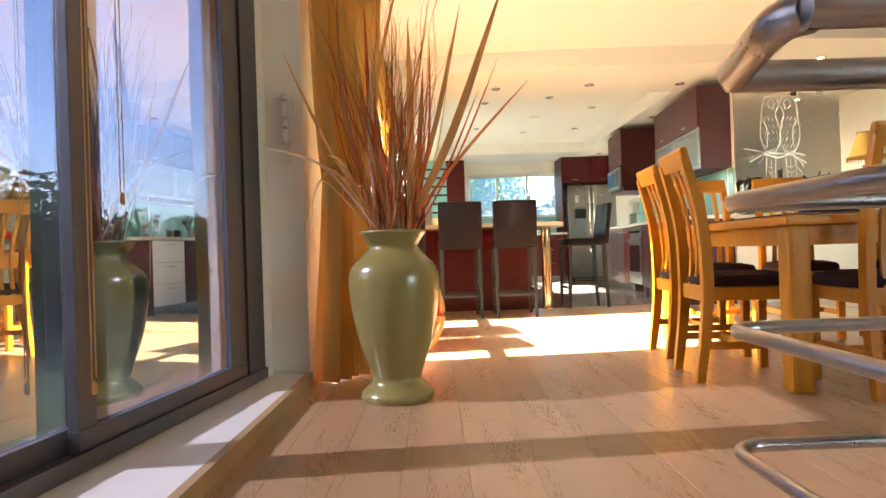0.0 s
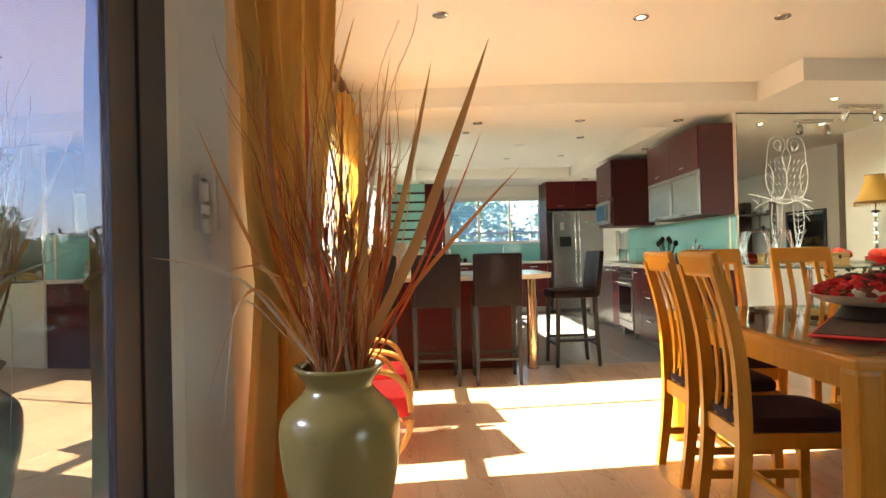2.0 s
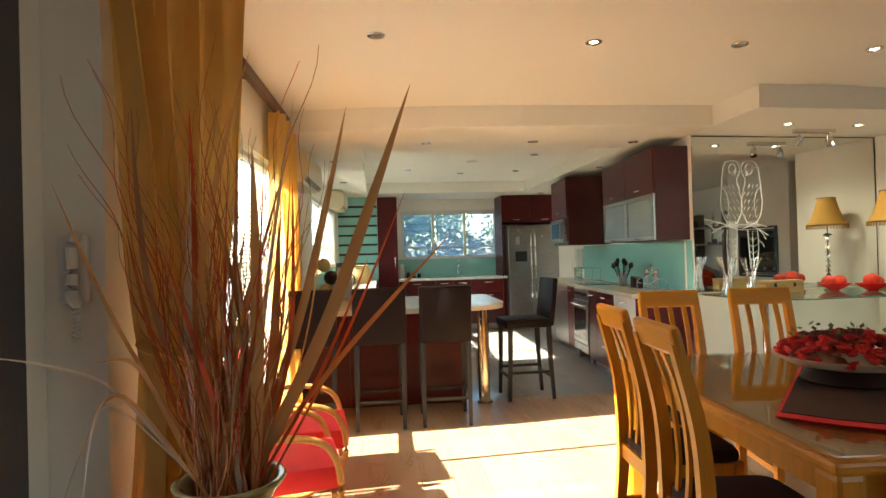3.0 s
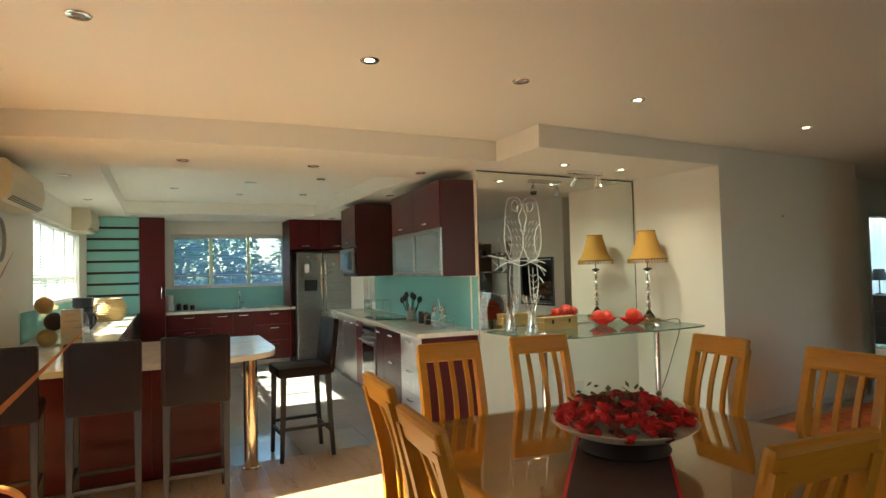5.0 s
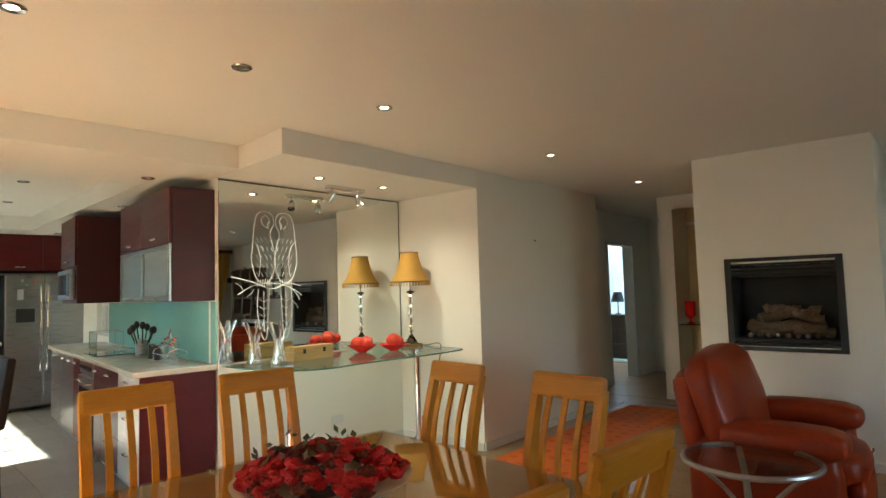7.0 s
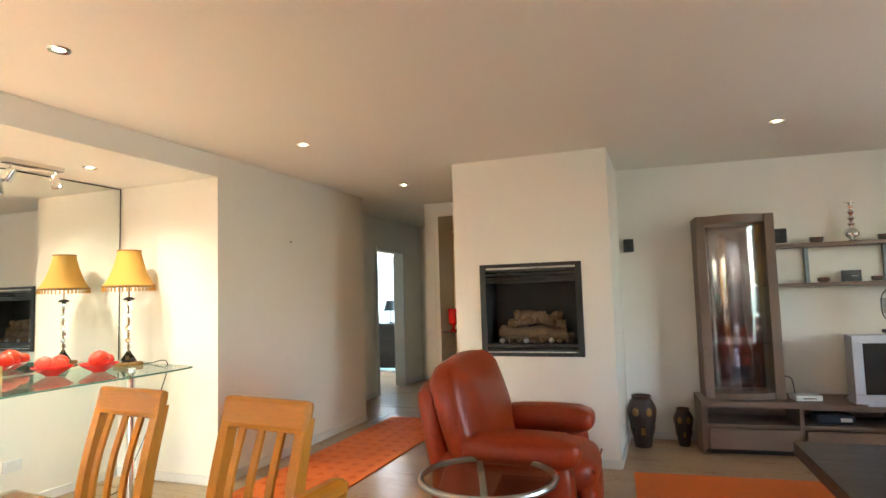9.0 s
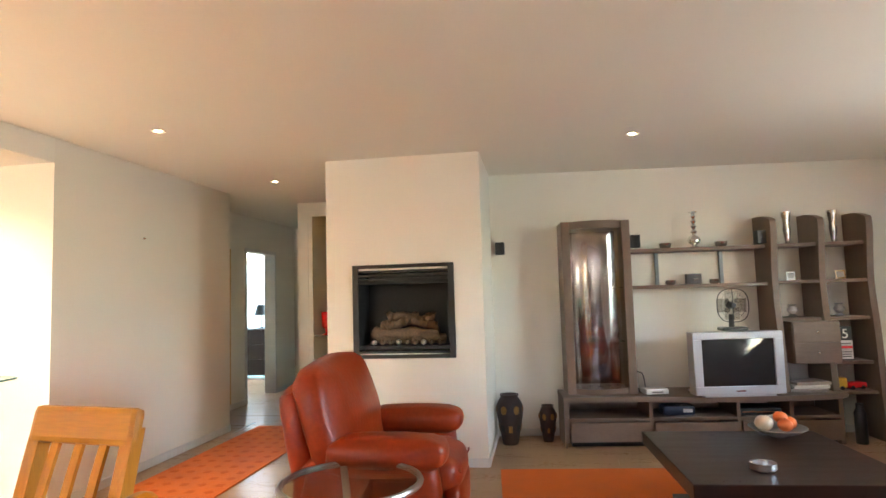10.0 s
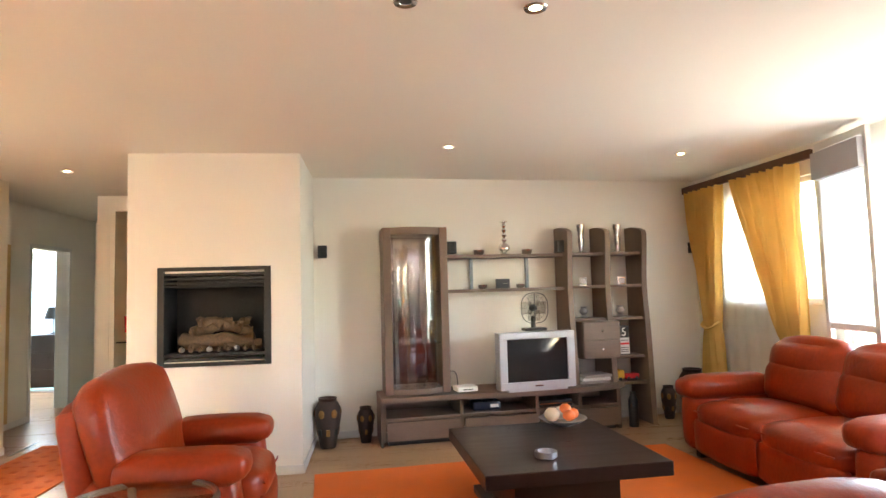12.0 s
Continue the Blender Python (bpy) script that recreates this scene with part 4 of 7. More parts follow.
tagged(part("back_splashback", bm, TEAL), "aqua glass splashback behind the sink", "splashback")


def fridge(m):
    th = thing("fridge", m, "tall steel double door fridge with dispenser", "fridge")
    part("carcass", boxes((0, 0.93, 0.05, 0.66, 0.03, 1.82), bev=0.006), mat("fridge_side_grey", (0.12, 0.12, 0.125), 0.4), th)
    for x0, x1, hx in ((0.0, 0.43, 0.395), (0.435, 0.93, 0.47)):
        d = part("door", boxes((x0, x1, 0, 0.05, 0.06, 1.81), bev=0.012), STEEL, th)
        bm = bmesh.new()
        tube(bm, spline([(hx, 0, 0.55), (hx, -0.05, 0.58), (hx, -0.055, 1.1), (hx, -0.05, 1.62), (hx, 0, 1.65)], 5), 0.012, 8)
        part("handle", bm, CHROME, d, "long chrome handle", True)
    part("dispenser", boxes((0.12, 0.33, -0.012, -0.001, 1.18, 1.36), bev=0.004), BLACK, th, "black water dispenser panel")
    part("note", boxes((0.13, 0.20, -0.008, -0.002, 1.48, 1.62)), PAPER, th, "paper note on the door")
    for x, z, c in ((0.22, 1.66, TEAL), (0.30, 1.70, ORANGE), (0.17, 1.72, PAPER), (0.60, 1.60, PAPER), (0.66, 1.68, ORANGE)):
        part("magnet", boxes((x, x + 0.03, -0.008, -0.001, z, z + 0.035), bev=0.003), c, th)
    for x in (0.05, 0.84):
        part("foot", boxes((x, x + 0.05, 0.06, 0.11, 0, 0.03)), BLACK, th)


fridge(pose(2.755, 11.42, 0))

# long run on the right: the local x axis runs away from the viewer along -y of the run
def rf(y1):
    return RUN @ pose(0.02, y1, 0, 0, 0, -90)


cabinet(rf(0.62), 0.60, 0.53, 0, 0.885, [(0, 0.60, a, b, "h", WHITE_GLOSS) for a, b in ((0.1, 0.36, ), (0.36, 0.62), (0.62, 0.885))], "white fronted drawer unit at the end of the run")
cabinet(rf(1.22), 0.60, 0.53, 0, 0.885, drawers(0.60, (0.1, 0.36, 0.62, 0.885)), "dark red drawer unit in the long run")
cabinet(rf(1.50), 0.28, 0.53, 0, 0.885, [(0, 0.28, 0.1, 0.885, "h")], "narrow dark red cupboard beside the oven")
cabinet(rf(2.45), 0.30, 0.53, 0, 0.885, [(0, 0.30, 0.1, 0.885, "h")], "narrow dark red cupboard beside the oven")
cabinet(rf(3.20), 0.75, 0.53, 0, 0.885, [(0, 0.375, 0.1, 0.885, "h"), (0.375, 0.75, 0.1, 0.885, "h")], "steel grey cupboard by the fridge", front_mat=STEEL)
cabinet(rf(3.82), 0.60, 0.53, 0, 0.885, drawers(0.60, (0.1, 0.5, 0.885)), "steel grey drawer unit by the fridge", front_mat=STEEL)
part("end_panel", boxes((0.6, 0.62, 0.0, 0.53, 0, 0.885), bev=0.002), CHERRY, bpy.data.objects["base_cabinet.003"], "dark red end panel")

ov = thing("oven", rf(2.14), "steel built in oven with black glass door", "oven")
part("body", boxes((0, 0.62, 0.02, 0.53, 0.12, 0.885), bev=0.003), STEEL, ov)
part("control_panel", boxes((0.01, 0.61, 0, 0.02, 0.76, 0.88), bev=0.003), STEEL, ov)
for i in range(6):
    bm = bmesh.new()
    lathe(bm, [(0.018, 0), (0.016, 0.022), (0.001, 0.023)], 14, pose(0.09 + 0.088 * i, 0, 0.82, 90, 0, 0))
    part("knob", bm, BLACK, ov, smooth=True)
dd = part("oven_door", boxes((0.01, 0.61, -0.012, 0.02, 0.22, 0.74), bev=0.006), STEEL, ov)
part("oven_glass", boxes((0.06, 0.56, -0.016, -0.011, 0.28, 0.64), bev=0.002), DARK_GLASS, dd, "black oven glass")
bm = bmesh.new()
tube(bm, [(0.05, -0.012, 0.69), (0.05, -0.05, 0.69), (0.57, -0.05, 0.69), (0.57, -0.012, 0.69)], 0.009, 8)
part("oven_handle", bm, CHROME, dd, smooth=True)
part("drawer", boxes((0.01, 0.61, -0.006, 0.02, 0.12, 0.21), bev=0.004), STEEL, ov)
for x in (0.05, 0.55):
    bm = bmesh.new()
    rod(bm, (x, 0.05, 0), (x, 0.05, 0.12), 0.018)
    part("foot", bm, STEEL, ov)

bm = bmesh.new()
box(bm, -0.02, 0.565, 0.0, 3.84, 0.89, 0.93, bev=0.006)
tagged(part("worktop", bm, STONE_TOP, m=RUN), "pale stone worktop along the kitchen wall", "worktop")
bm = bmesh.new()
box(bm, 0.556, 0.567, 0.01, 3.5, 0.932, 1.41)
tagged(part("side_splashback", bm, TEAL, m=RUN), "aqua glass splashback over the worktop", "splashback")
hob = thing("hob", RUN @ pose(0.05, 1.60, 0.931), "black glass hob set on the worktop", "hob")
part("hob_glass", boxes((0, 0.46, 0, 0.55, 0, 0.006), bev=0.002), DARK_GLASS, hob)
for x, y, r in ((0.13, 0.14, 0.08), (0.33, 0.14, 0.1), (0.13, 0.40, 0.1), (0.33, 0.40, 0.08)):
    bm = bmesh.new()
    lathe(bm, [(r, 0.0062), (r, 0.0072), (r - 0.006, 0.0072), (r - 0.006, 0.0062)], 28, pose(x, y, 0), caps=False)
    part("heat_ring", bm, STEEL, hob)

# wall cupboards of the run
wc = cabinet(RUN @ pose(0.225, 1.50, 0, 0, 0, -90), 1.46, 0.34, 1.42, 2.29, [(0, 0.73, 1.86, 2.285, "l"), (0.73, 1.46, 1.86, 2.285, "l")], "dark red wall cupboard with ribbed glass flaps", plinth=False, name="wall_cabinet")
for x0 in (0.0, 0.73):
    fl = part("glass_flap", boxes((x0 + 0.003, x0 + 0.727, 0, 0.02, 1.425, 1.46), (x0 + 0.003, x0 + 0.727, 0, 0.02, 1.82, 1.855), (x0 + 0.003, x0 + 0.04, 0.001, 0.019, 1.46, 1.82), (x0 + 0.69, x0 + 0.727, 0.001, 0.019, 1.46, 1.82), bev=0.002), STEEL, wc, "aluminium framed glass flap")
    part("ribbed_pane", boxes((x0 + 0.038, x0 + 0.692, 0.008, 0.013, 1.458, 1.822)), FROST, fl)
    bar_handle(fl, pose(x0 + 0.365, 0, 1.44), 0.1)
mw = cabinet(RUN @ pose(-0.01, 3.08, 0, 0, 0, -90), 0.80, 0.57, 1.42, 2.31, [(0, 0.80, 1.80, 2.305, "l")], "dark red tall wall cupboard over a microwave", plinth=False, name="wall_cabinet")
mo = thing("microwave", RUN @ pose(-0.015, 3.05, 1.46, 0, 0, -90), "steel microwave set into the wall cupboard", "microwave")
part("front", boxes((0.02, 0.72, -0.03, 0.018, 0, 0.31), bev=0.02), STEEL, mo)
part("window", boxes((0.08, 0.52, -0.036, -0.029, 0.05, 0.26), bev=0.01), DARK_GLASS, mo, "dark microwave window")
part("keypad", boxes((0.56, 0.70, -0.034, -0.029, 0.04, 0.27), bev=0.003), BLACK, mo)

# left counter, bar and their cupboards
bm = bmesh.new()
prism(bm, [lw(4.42), (0.40, 7.60), (0.42, 11.48), (-0.20, 11.48)], 0.89, 0.93)
tagged(part("worktop", bm, STONE_TOP), "pale stone worktop under the side window", "worktop")
for k in range(4):
    y = 7.68 + 0.95 * k
    cabinet(pose(0.37, y, 0, 0, 0, 90), 0.94, 0.55, 0, 0.885, drawers(0.94, (0.1, 0.36, 0.62, 0.885)), "dark red drawer unit under the side window")
bm = bmesh.new()
box(bm, 4.45, 8.2, -0.008, -0.002, 0.935, 1.2)
tagged(part("window_splashback", bm, TEAL, m=LWL), "aqua glass splashback under the side window", "splashback")
bm = bmesh.new()
tip = [(p.x, p.y) for p in spline([(1.10, 6.03, 0), (1.36, 6.12, 0), (1.50, 6.26, 0), (1.555, 6.48, 0)], 5)]
prism(bm, [(-0.33, 6.05)] + tip + [(1.575, 7.46), (-0.26, 7.62)], 0.865, 0.905)
bar = thing("breakfast_bar", pose(0, 0, 0), "dark red breakfast bar with pale stone top", "bar counter")
part("bar_top", bm, STONE_TOP, bar, "pale stone top with rounded corner")
for i in range(3):
    part("front_panel", boxes((-0.34 + 0.51 * i, 0.165 + 0.51 * i, 6.50, 6.52, 0.02, 0.863), bev=0.003), CHERRY, bar)
part("body", boxes((-0.34, 1.19, 6.521, 7.40, 0, 0.863)), CHERRY_D, bar)
post = thing("bar_post", pose(1.36, 6.45, 0), "polished steel post under the bar top", "post")
bm = bmesh.new()
lathe(bm, [(0.052, 0), (0.052, 0.864)], 28)
part("column", bm, mat("polished_steel", (0.72, 0.62, 0.45), 0.16, 1.0, vary=0.03, bump=0.0), post, smooth=True)
bm = bmesh.new()
lathe(bm, [(0.07, 0), (0.07, 0.008), (0.055, 0.014)], 28)
part("foot_plate", bm, CHROME, post, smooth=True)


def bar_stool(m):
    """A tall leather stool that faces +y; back legs at y = 0."""
    th = thing("bar_stool", m, "dark leather bar stool with straight back", "bar stool", "stools at the bar")
    for x in (-0.18, 0.18):
        for y, sp in ((0.02, -0.035), (0.38, 0.02)):
            bm = bmesh.new()
            ring_loft(bm, [[Vector((x + dx * s, y + off + dy * s, z)) for dx, dy in ((-1, -1), (1, -1), (1, 1), (-1, 1))] for z, s, off in ((0, 0.014, sp), (0.35, 0.017, sp * 0.3), (0.66, 0.02, 0))])
            part("leg", bm, BLACK_IRON, th)
        part("side_rung", boxes((x - 0.009, x + 0.009, 0.02, 0.38, 0.24, 0.265), bev=0.002), BLACK_IRON, th)
    for y in (0.01, 0.39):
        part("rung", boxes((-0.18, 0.18, y - 0.009, y + 0.009, 0.20, 0.225), bev=0.002), BLACK_IRON, th)
    bm = bmesh.new()
    box(bm, -0.205, 0.205, -0.01, 0.42, 0.655, 0.735, bev=0.022)
    part("seat", bm, LEATHER_BLACK, th, smooth=True)
    bm = bmesh.new()
    box(bm, -0.205, 0.205, -0.025, 0.025, 0, 0.44, bev=0.02, m=pose(0, 0.0, 0.665, 7, 0, 0))
    b = part("backrest", bm, LEATHER_BLACK, th, smooth=True)
    for x in (-0.18, 0.18):
        bm = bmesh.new()
        tube(bm, [(x, -0.03, 0.69), (x, -0.078, 1.085)], 0.0025, 5)
        part("seam", bm, SEAT, b, "pale stitched seam")
    return th


st = bar_stool(pose(-0.10, 5.78, 0, 0, 0, 4))
for x, y, r in ((0.43, 5.80, 1), (0.945, 5.80, -2), (1.98, 6.62, 92)):
    copy_thing(st, pose(x, y, 0, 0, 0, r))


# ---- wall units and small things in the kitchen ----
def aircon(m, w):
    th = thing("air_conditioner", m, "cream wall mounted air conditioner", "air conditioner", "air conditioners")
    bm = bmesh.new()
    prof = [(0, 0), (-0.14, 0.0), (-0.20, 0.05), (-0.215, 0.14), (-0.20, 0.26), (-0.17, 0.285), (0, 0.285)]
    ring_loft(bm, [[Vector((x, y, z)) for y, z in prof] for x in (0, w)])
    part("case", bm, CREAM_PLASTIC, th)
    for i in range(3):
        part("louvre", boxes((0.04, w - 0.04, -0.205 + 0.012 * i, -0.199 + 0.012 * i, 0.03 - 0.01 * i, 0.036 - 0.01 * i)), BLACK, th, "dark air outlet slot")


aircon(LWL @ pose(3.24, -0.002, 2.02), 1.02)
aircon(LWL @ pose(7.0, -0.002, 2.08), 0.80)
clk = thing("wall_clock", LWL @ pose(3.72, -0.001, 1.78, 90, 0, 0), "round steel rimmed wall clock", "clock")
bm = bmesh.new()
lathe(bm, [(0.17, 0), (0.175, 0.02), (0.165, 0.035), (0.155, 0.03), (0.155, 0.012)], 40, caps=False)
part("rim", bm, STEEL, clk, smooth=True)
bm = bmesh.new()
lathe(bm, [(0.155, 0.008), (0.155, 0.012)], 40)
part("dial", bm, WHITE_PLASTIC, clk)
for a, l in ((40, 0.09), (150, 0.13)):
    bm = bmesh.new()
    box(bm, -0.005, 0.005, 0, l, 0.013, 0.016, m=pose(0, 0, 0, 0, 0, a))
    part("pointer", bm, BLACK, clk)

ic = thing("intercom", pose(-0.545, 3.232, 1.22), "white intercom handset on the wall by the glass doors", "intercom")
part("base", boxes((-0.045, 0.045, -0.03, 0, 0, 0.22), bev=0.008), WHITE_PLASTIC, ic)
bm = bmesh.new()
tube(bm, spline([(0.015, -0.035, 0.005), (0.015, -0.065, 0.03), (0.015, -0.06, 0.11), (0.015, -0.065, 0.19), (0.015, -0.035, 0.215)], 5), [0.018] * 21, 10, flat=1.3)
part("handset", bm, WHITE_PLASTIC, ic, smooth=True)
bm = bmesh.new()
tube(bm, [(0.015 + 0.012 * math.cos(i * 0.9), -0.04 + 0.012 * math.sin(i * 0.9), 0.0 - 0.002 * i) for i in range(60)], 0.003, 5)
part("cord", bm, WHITE_PLASTIC, ic, smooth=True)


def tap(m):
    th = thing("tap", m, "chrome kitchen tap at the sink", "tap")
    bm = bmesh.new()
    tube(bm, spline([(0, 0, 0), (0, 0, 0.2), (0, -0.03, 0.26), (0, -0.10, 0.27), (0, -0.15, 0.24), (0, -0.155, 0.2)], 5), 0.012, 10)
    part("spout", bm, CHROME, th, smooth=True)
    bm = bmesh.new()
    rod(bm, (0.0, 0, 0.06), (0.07, 0, 0.09), 0.008)
    part("lever", bm, CHROME, th)


tap(pose(1.92, 12.03, 0.93))
sink = thing("sink", pose(1.60, 11.62, 0.931), "steel double sink in the worktop", "sink")
part("rim", boxes((0, 0.75, 0, 0.36, 0, 0.004), bev=0.001), STEEL, sink)
# no hollow bowls: flat dark sheets hold the shade inside them
for x in (0.03, 0.39):
    part("bowl", boxes((x, x + 0.33, 0.03, 0.33, 0.004, 0.006), bev=0.001), DARK_GLASS, sink, "flat dark sheet for the shaded bowl")


def jar(name, m, r, h, body, lid, label, cat="jar", group=""):
    th = thing(name, m, label, cat, group)
    bm = bmesh.new()
    lathe(bm, [(r * 0.9, 0), (r, h * 0.06), (r, h * 0.78), (r * 0.85, h * 0.86)], 20)
    part("jar_body", bm, body, th, smooth=True)
    bm = bmesh.new()
    lathe(bm, [(r * 0.9, h * 0.86), (r * 0.92, h * 0.98), (r * 0.8, h)], 20)
    part("lid", bm, lid, th, smooth=True)
    return th


for i in range(4):
    jar("spice_jar", RUN @ pose(0.36 + 0.03 * (i % 2), 0.78 + 0.085 * i, 0.931), 0.035, 0.12, GOLD_PAINT if i % 2 else CARVED, CHROME, "small spice jar with steel lid", group="spice jars")
for i in range(4):
    jar("glass_bottle", RUN @ pose(0.33 + 0.05 * (i % 2), 0.30 + 0.10 * i, 0.931), 0.03, 0.17 + 0.03 * (i % 2), CLEAR, CHROME, "clear glass oil bottle with steel cap", "bottle", "oil bottles")
rk = thing("cruet_rack", RUN @ pose(0.355, 0.45, 0.931), "small chrome wire rack round the oil bottles", "rack")
for y in (-0.19, 0.19):
    bm = bmesh.new()
    tube(bm, spline([(-0.07, y, 0.003), (-0.07, y, 0.09), (0, y, 0.12), (0.07, y, 0.09), (0.07, y, 0.003)], 6), 0.003, 6)
    part("end_loop", bm, CHROME, rk, smooth=True)
for x in (-0.07, 0.07):
    bm = bmesh.new()
    rod(bm, (x, -0.19, 0.07), (x, 0.19, 0.07), 0.003, n=6)
    part("side_wire", bm, CHROME, rk)
bm = bmesh.new()
tube(bm, spline([(0, -0.19, 0.12), (0, -0.06, 0.14), (0, 0, 0.27), (0, 0.06, 0.14), (0, 0.19, 0.12)], 6), 0.004, 6)
part("carry_arch", bm, CHROME, rk, smooth=True)
cr = thing("utensil_pot", RUN @ pose(0.36, 1.28, 0.931), "steel pot full of black kitchen utensils", "utensils")
bm = bmesh.new()
lathe(bm, [(0.05, 0), (0.055, 0.01), (0.055, 0.15), (0.048, 0.15), (0.045, 0.02)], 20)
part("pot", bm, STEEL, cr, smooth=True)
for i in range(7):
    a = i * 0.9
    bm = bmesh.new()
    t = Vector((0.10 * math.cos(a), 0.10 * math.sin(a), 0.23 + 0.025 * (i % 3)))
    rod(bm, (0.02 * math.cos(a), 0.02 * math.sin(a), 0.02), t, 0.006, n=6)
    bmesh.ops.create_uvsphere(bm, u_segments=10, v_segments=6, radius=1, matrix=Matrix.LocRotScale(t, None, (0.026, 0.016, 0.036)))
    part("utensil", bm, BLACK, cr, smooth=True)
toaster = thing("dish_rack", RUN @ pose(0.22, 2.45, 0.931), "small wire framed glass case on the worktop", "dish rack")
for x in (0, 0.25):
    for y in (0, 0.36):
        part("rack_post", boxes((x, x + 0.008, y, y + 0.008, 0, 0.18)), CHROME, toaster)
for z in (0.0, 0.172):
    part("rack_frame", boxes((0, 0.258, 0, 0.008, z, z + 0.008), (0, 0.258, 0.36, 0.368, z, z + 0.008), (0, 0.008, 0.008, 0.36, z, z + 0.008), (0.25, 0.258, 0.008, 0.36, z, z + 0.008)), CHROME, toaster)
part("rack_glass", boxes((0.002, 0.006, 0.008, 0.36, 0.008, 0.172)), SHELF_GLASS, toaster)

ke = thing("kettle", pose(0.02, 8.55, 0.931), "steel electric kettle on the side worktop", "kettle")
bm = bmesh.new()
lathe(bm, [(0.075, 0), (0.08, 0.02), (0.07, 0.15), (0.05, 0.21), (0.015, 0.225), (0.012, 0.245)], 24)
part("kettle_body", bm, STEEL, ke, smooth=True)
bm = bmesh.new()
tube(bm, spline([(0.06, 0, 0.19), (0.12, 0, 0.18), (0.13, 0, 0.1), (0.075, 0, 0.04)], 5), 0.011, 8)
part("handle", bm, BLACK, ke, smooth=True)
cm = thing("coffee_maker", pose(-0.02, 9.15, 0.931), "black coffee maker with glass jug", "coffee maker")
part("stand", boxes((-0.09, 0.09, 0.05, 0.16, 0, 0.34), bev=0.01), BLACK, cm)
part("head", boxes((-0.09, 0.09, -0.10, 0.05, 0.24, 0.34), bev=0.01), BLACK, cm)
part("base", boxes((-0.09, 0.09, -0.10, 0.05, 0, 0.03), bev=0.006), BLACK, cm)
bm = bmesh.new()
lathe(bm, [(0.05, 0.03), (0.065, 0.05), (0.06, 0.14), (0.045, 0.17)], 20, pose(0, -0.03, 0))
part("jug", bm, CLEAR, cm, smooth=True)
bk = thing("wicker_basket", pose(0.14, 10.35, 0.931), "round golden wicker basket on the worktop", "basket")
for i in range(11):
    z = 0.012 + 0.026 * i
    r = 0.15 + 0.045 * math.sin(math.pi * min(1, i / 10))
    bm = bmesh.new()
    tube(bm, [(r * math.cos(2 * math.pi * k / 36), r * math.sin(2 * math.pi * k / 36), z + 0.005 * math.sin(k * 3 + i)) for k in range(36)], 0.014, 6, True)
    part("coil", bm, BOX_WOOD, bk, smooth=True)
bm = bmesh.new()
lathe(bm, [(0.14, 0), (0.14, 0.01)], 24)
part("bottom", bm, BOX_WOOD, bk)
sp = thing("ball_sculpture", pose(-0.10, 7.45, 0.931), "stand of woven balls on the bar end", "ornament")
for i, (x, z, r, c) in enumerate(((0, 0.07, 0.075, BOX_WOOD), (0.05, 0.20, 0.075, CARVED), (-0.02, 0.335, 0.07, BOX_WOOD))):
    bm = bmesh.new()
    bmesh.ops.create_icosphere(bm, subdivisions=3, radius=r, matrix=pose(x, 0, z))
    b = part("ball", bm, c, sp, smooth=True)
tn = thing("steel_canister", pose(0.10, 7.25, 0.906), "tall square brushed steel canister on the bar", "canister")
bm = bmesh.new()
box(bm, -0.075, 0.075, -0.05, 0.05, 0, 0.33, bev=0.006)
part("can", bm, STEEL, tn)
for i in range(4):
    jar("storage_jar", pose(0.90 + 0.10 * i, 11.98, 0.931), 0.035, 0.13 - 0.015 * i, CARVED if i else WHITE_PLASTIC, CHROME, "small storage jar on the window worktop", group="storage jars")
pt = thing("paper_towel", pose(0.86, 11.75, 0.931), "white paper towel roll on a stand", "paper towel")
bm = bmesh.new()
lathe(bm, [(0.055, 0.01), (0.057, 0.015), (0.057, 0.25), (0.02, 0.252)], 24)
part("roll", bm, PAPER, pt, smooth=True)
bm = bmesh.new()
lathe(bm, [(0.07, 0), (0.07, 0.01)], 24)
part("stand", bm, CHROME, pt)


# ---- alcove with mirror and glass shelf ----
mir = thing("wall_mirror", ALC @ pose(0.10, 1.026, 0), "large wall mirror with two etched parrots", "mirror")
part("mirror_sheet", boxes((0, 1.955, -0.008, 0, 0.93, 2.36)), MIRROR, mir)
part("mirror_edge", boxes((0, 1.955, -0.010, -0.001, 2.361, 2.368), (1.956, 1.962, -0.010, -0.001, 0.93, 2.368)), BLACK_IRON, mir, "thin dark mirror edge")


def etched(points, r=0.007, closed=False):
    bm = bmesh.new()
    tube(bm, [(x, -0.0115, z) for x, _, z in spline([(x, 0, z) for x, z in points], 5, closed)], r * 0.33, 6, closed)
    part("etched_line", bm, ETCH, mir)


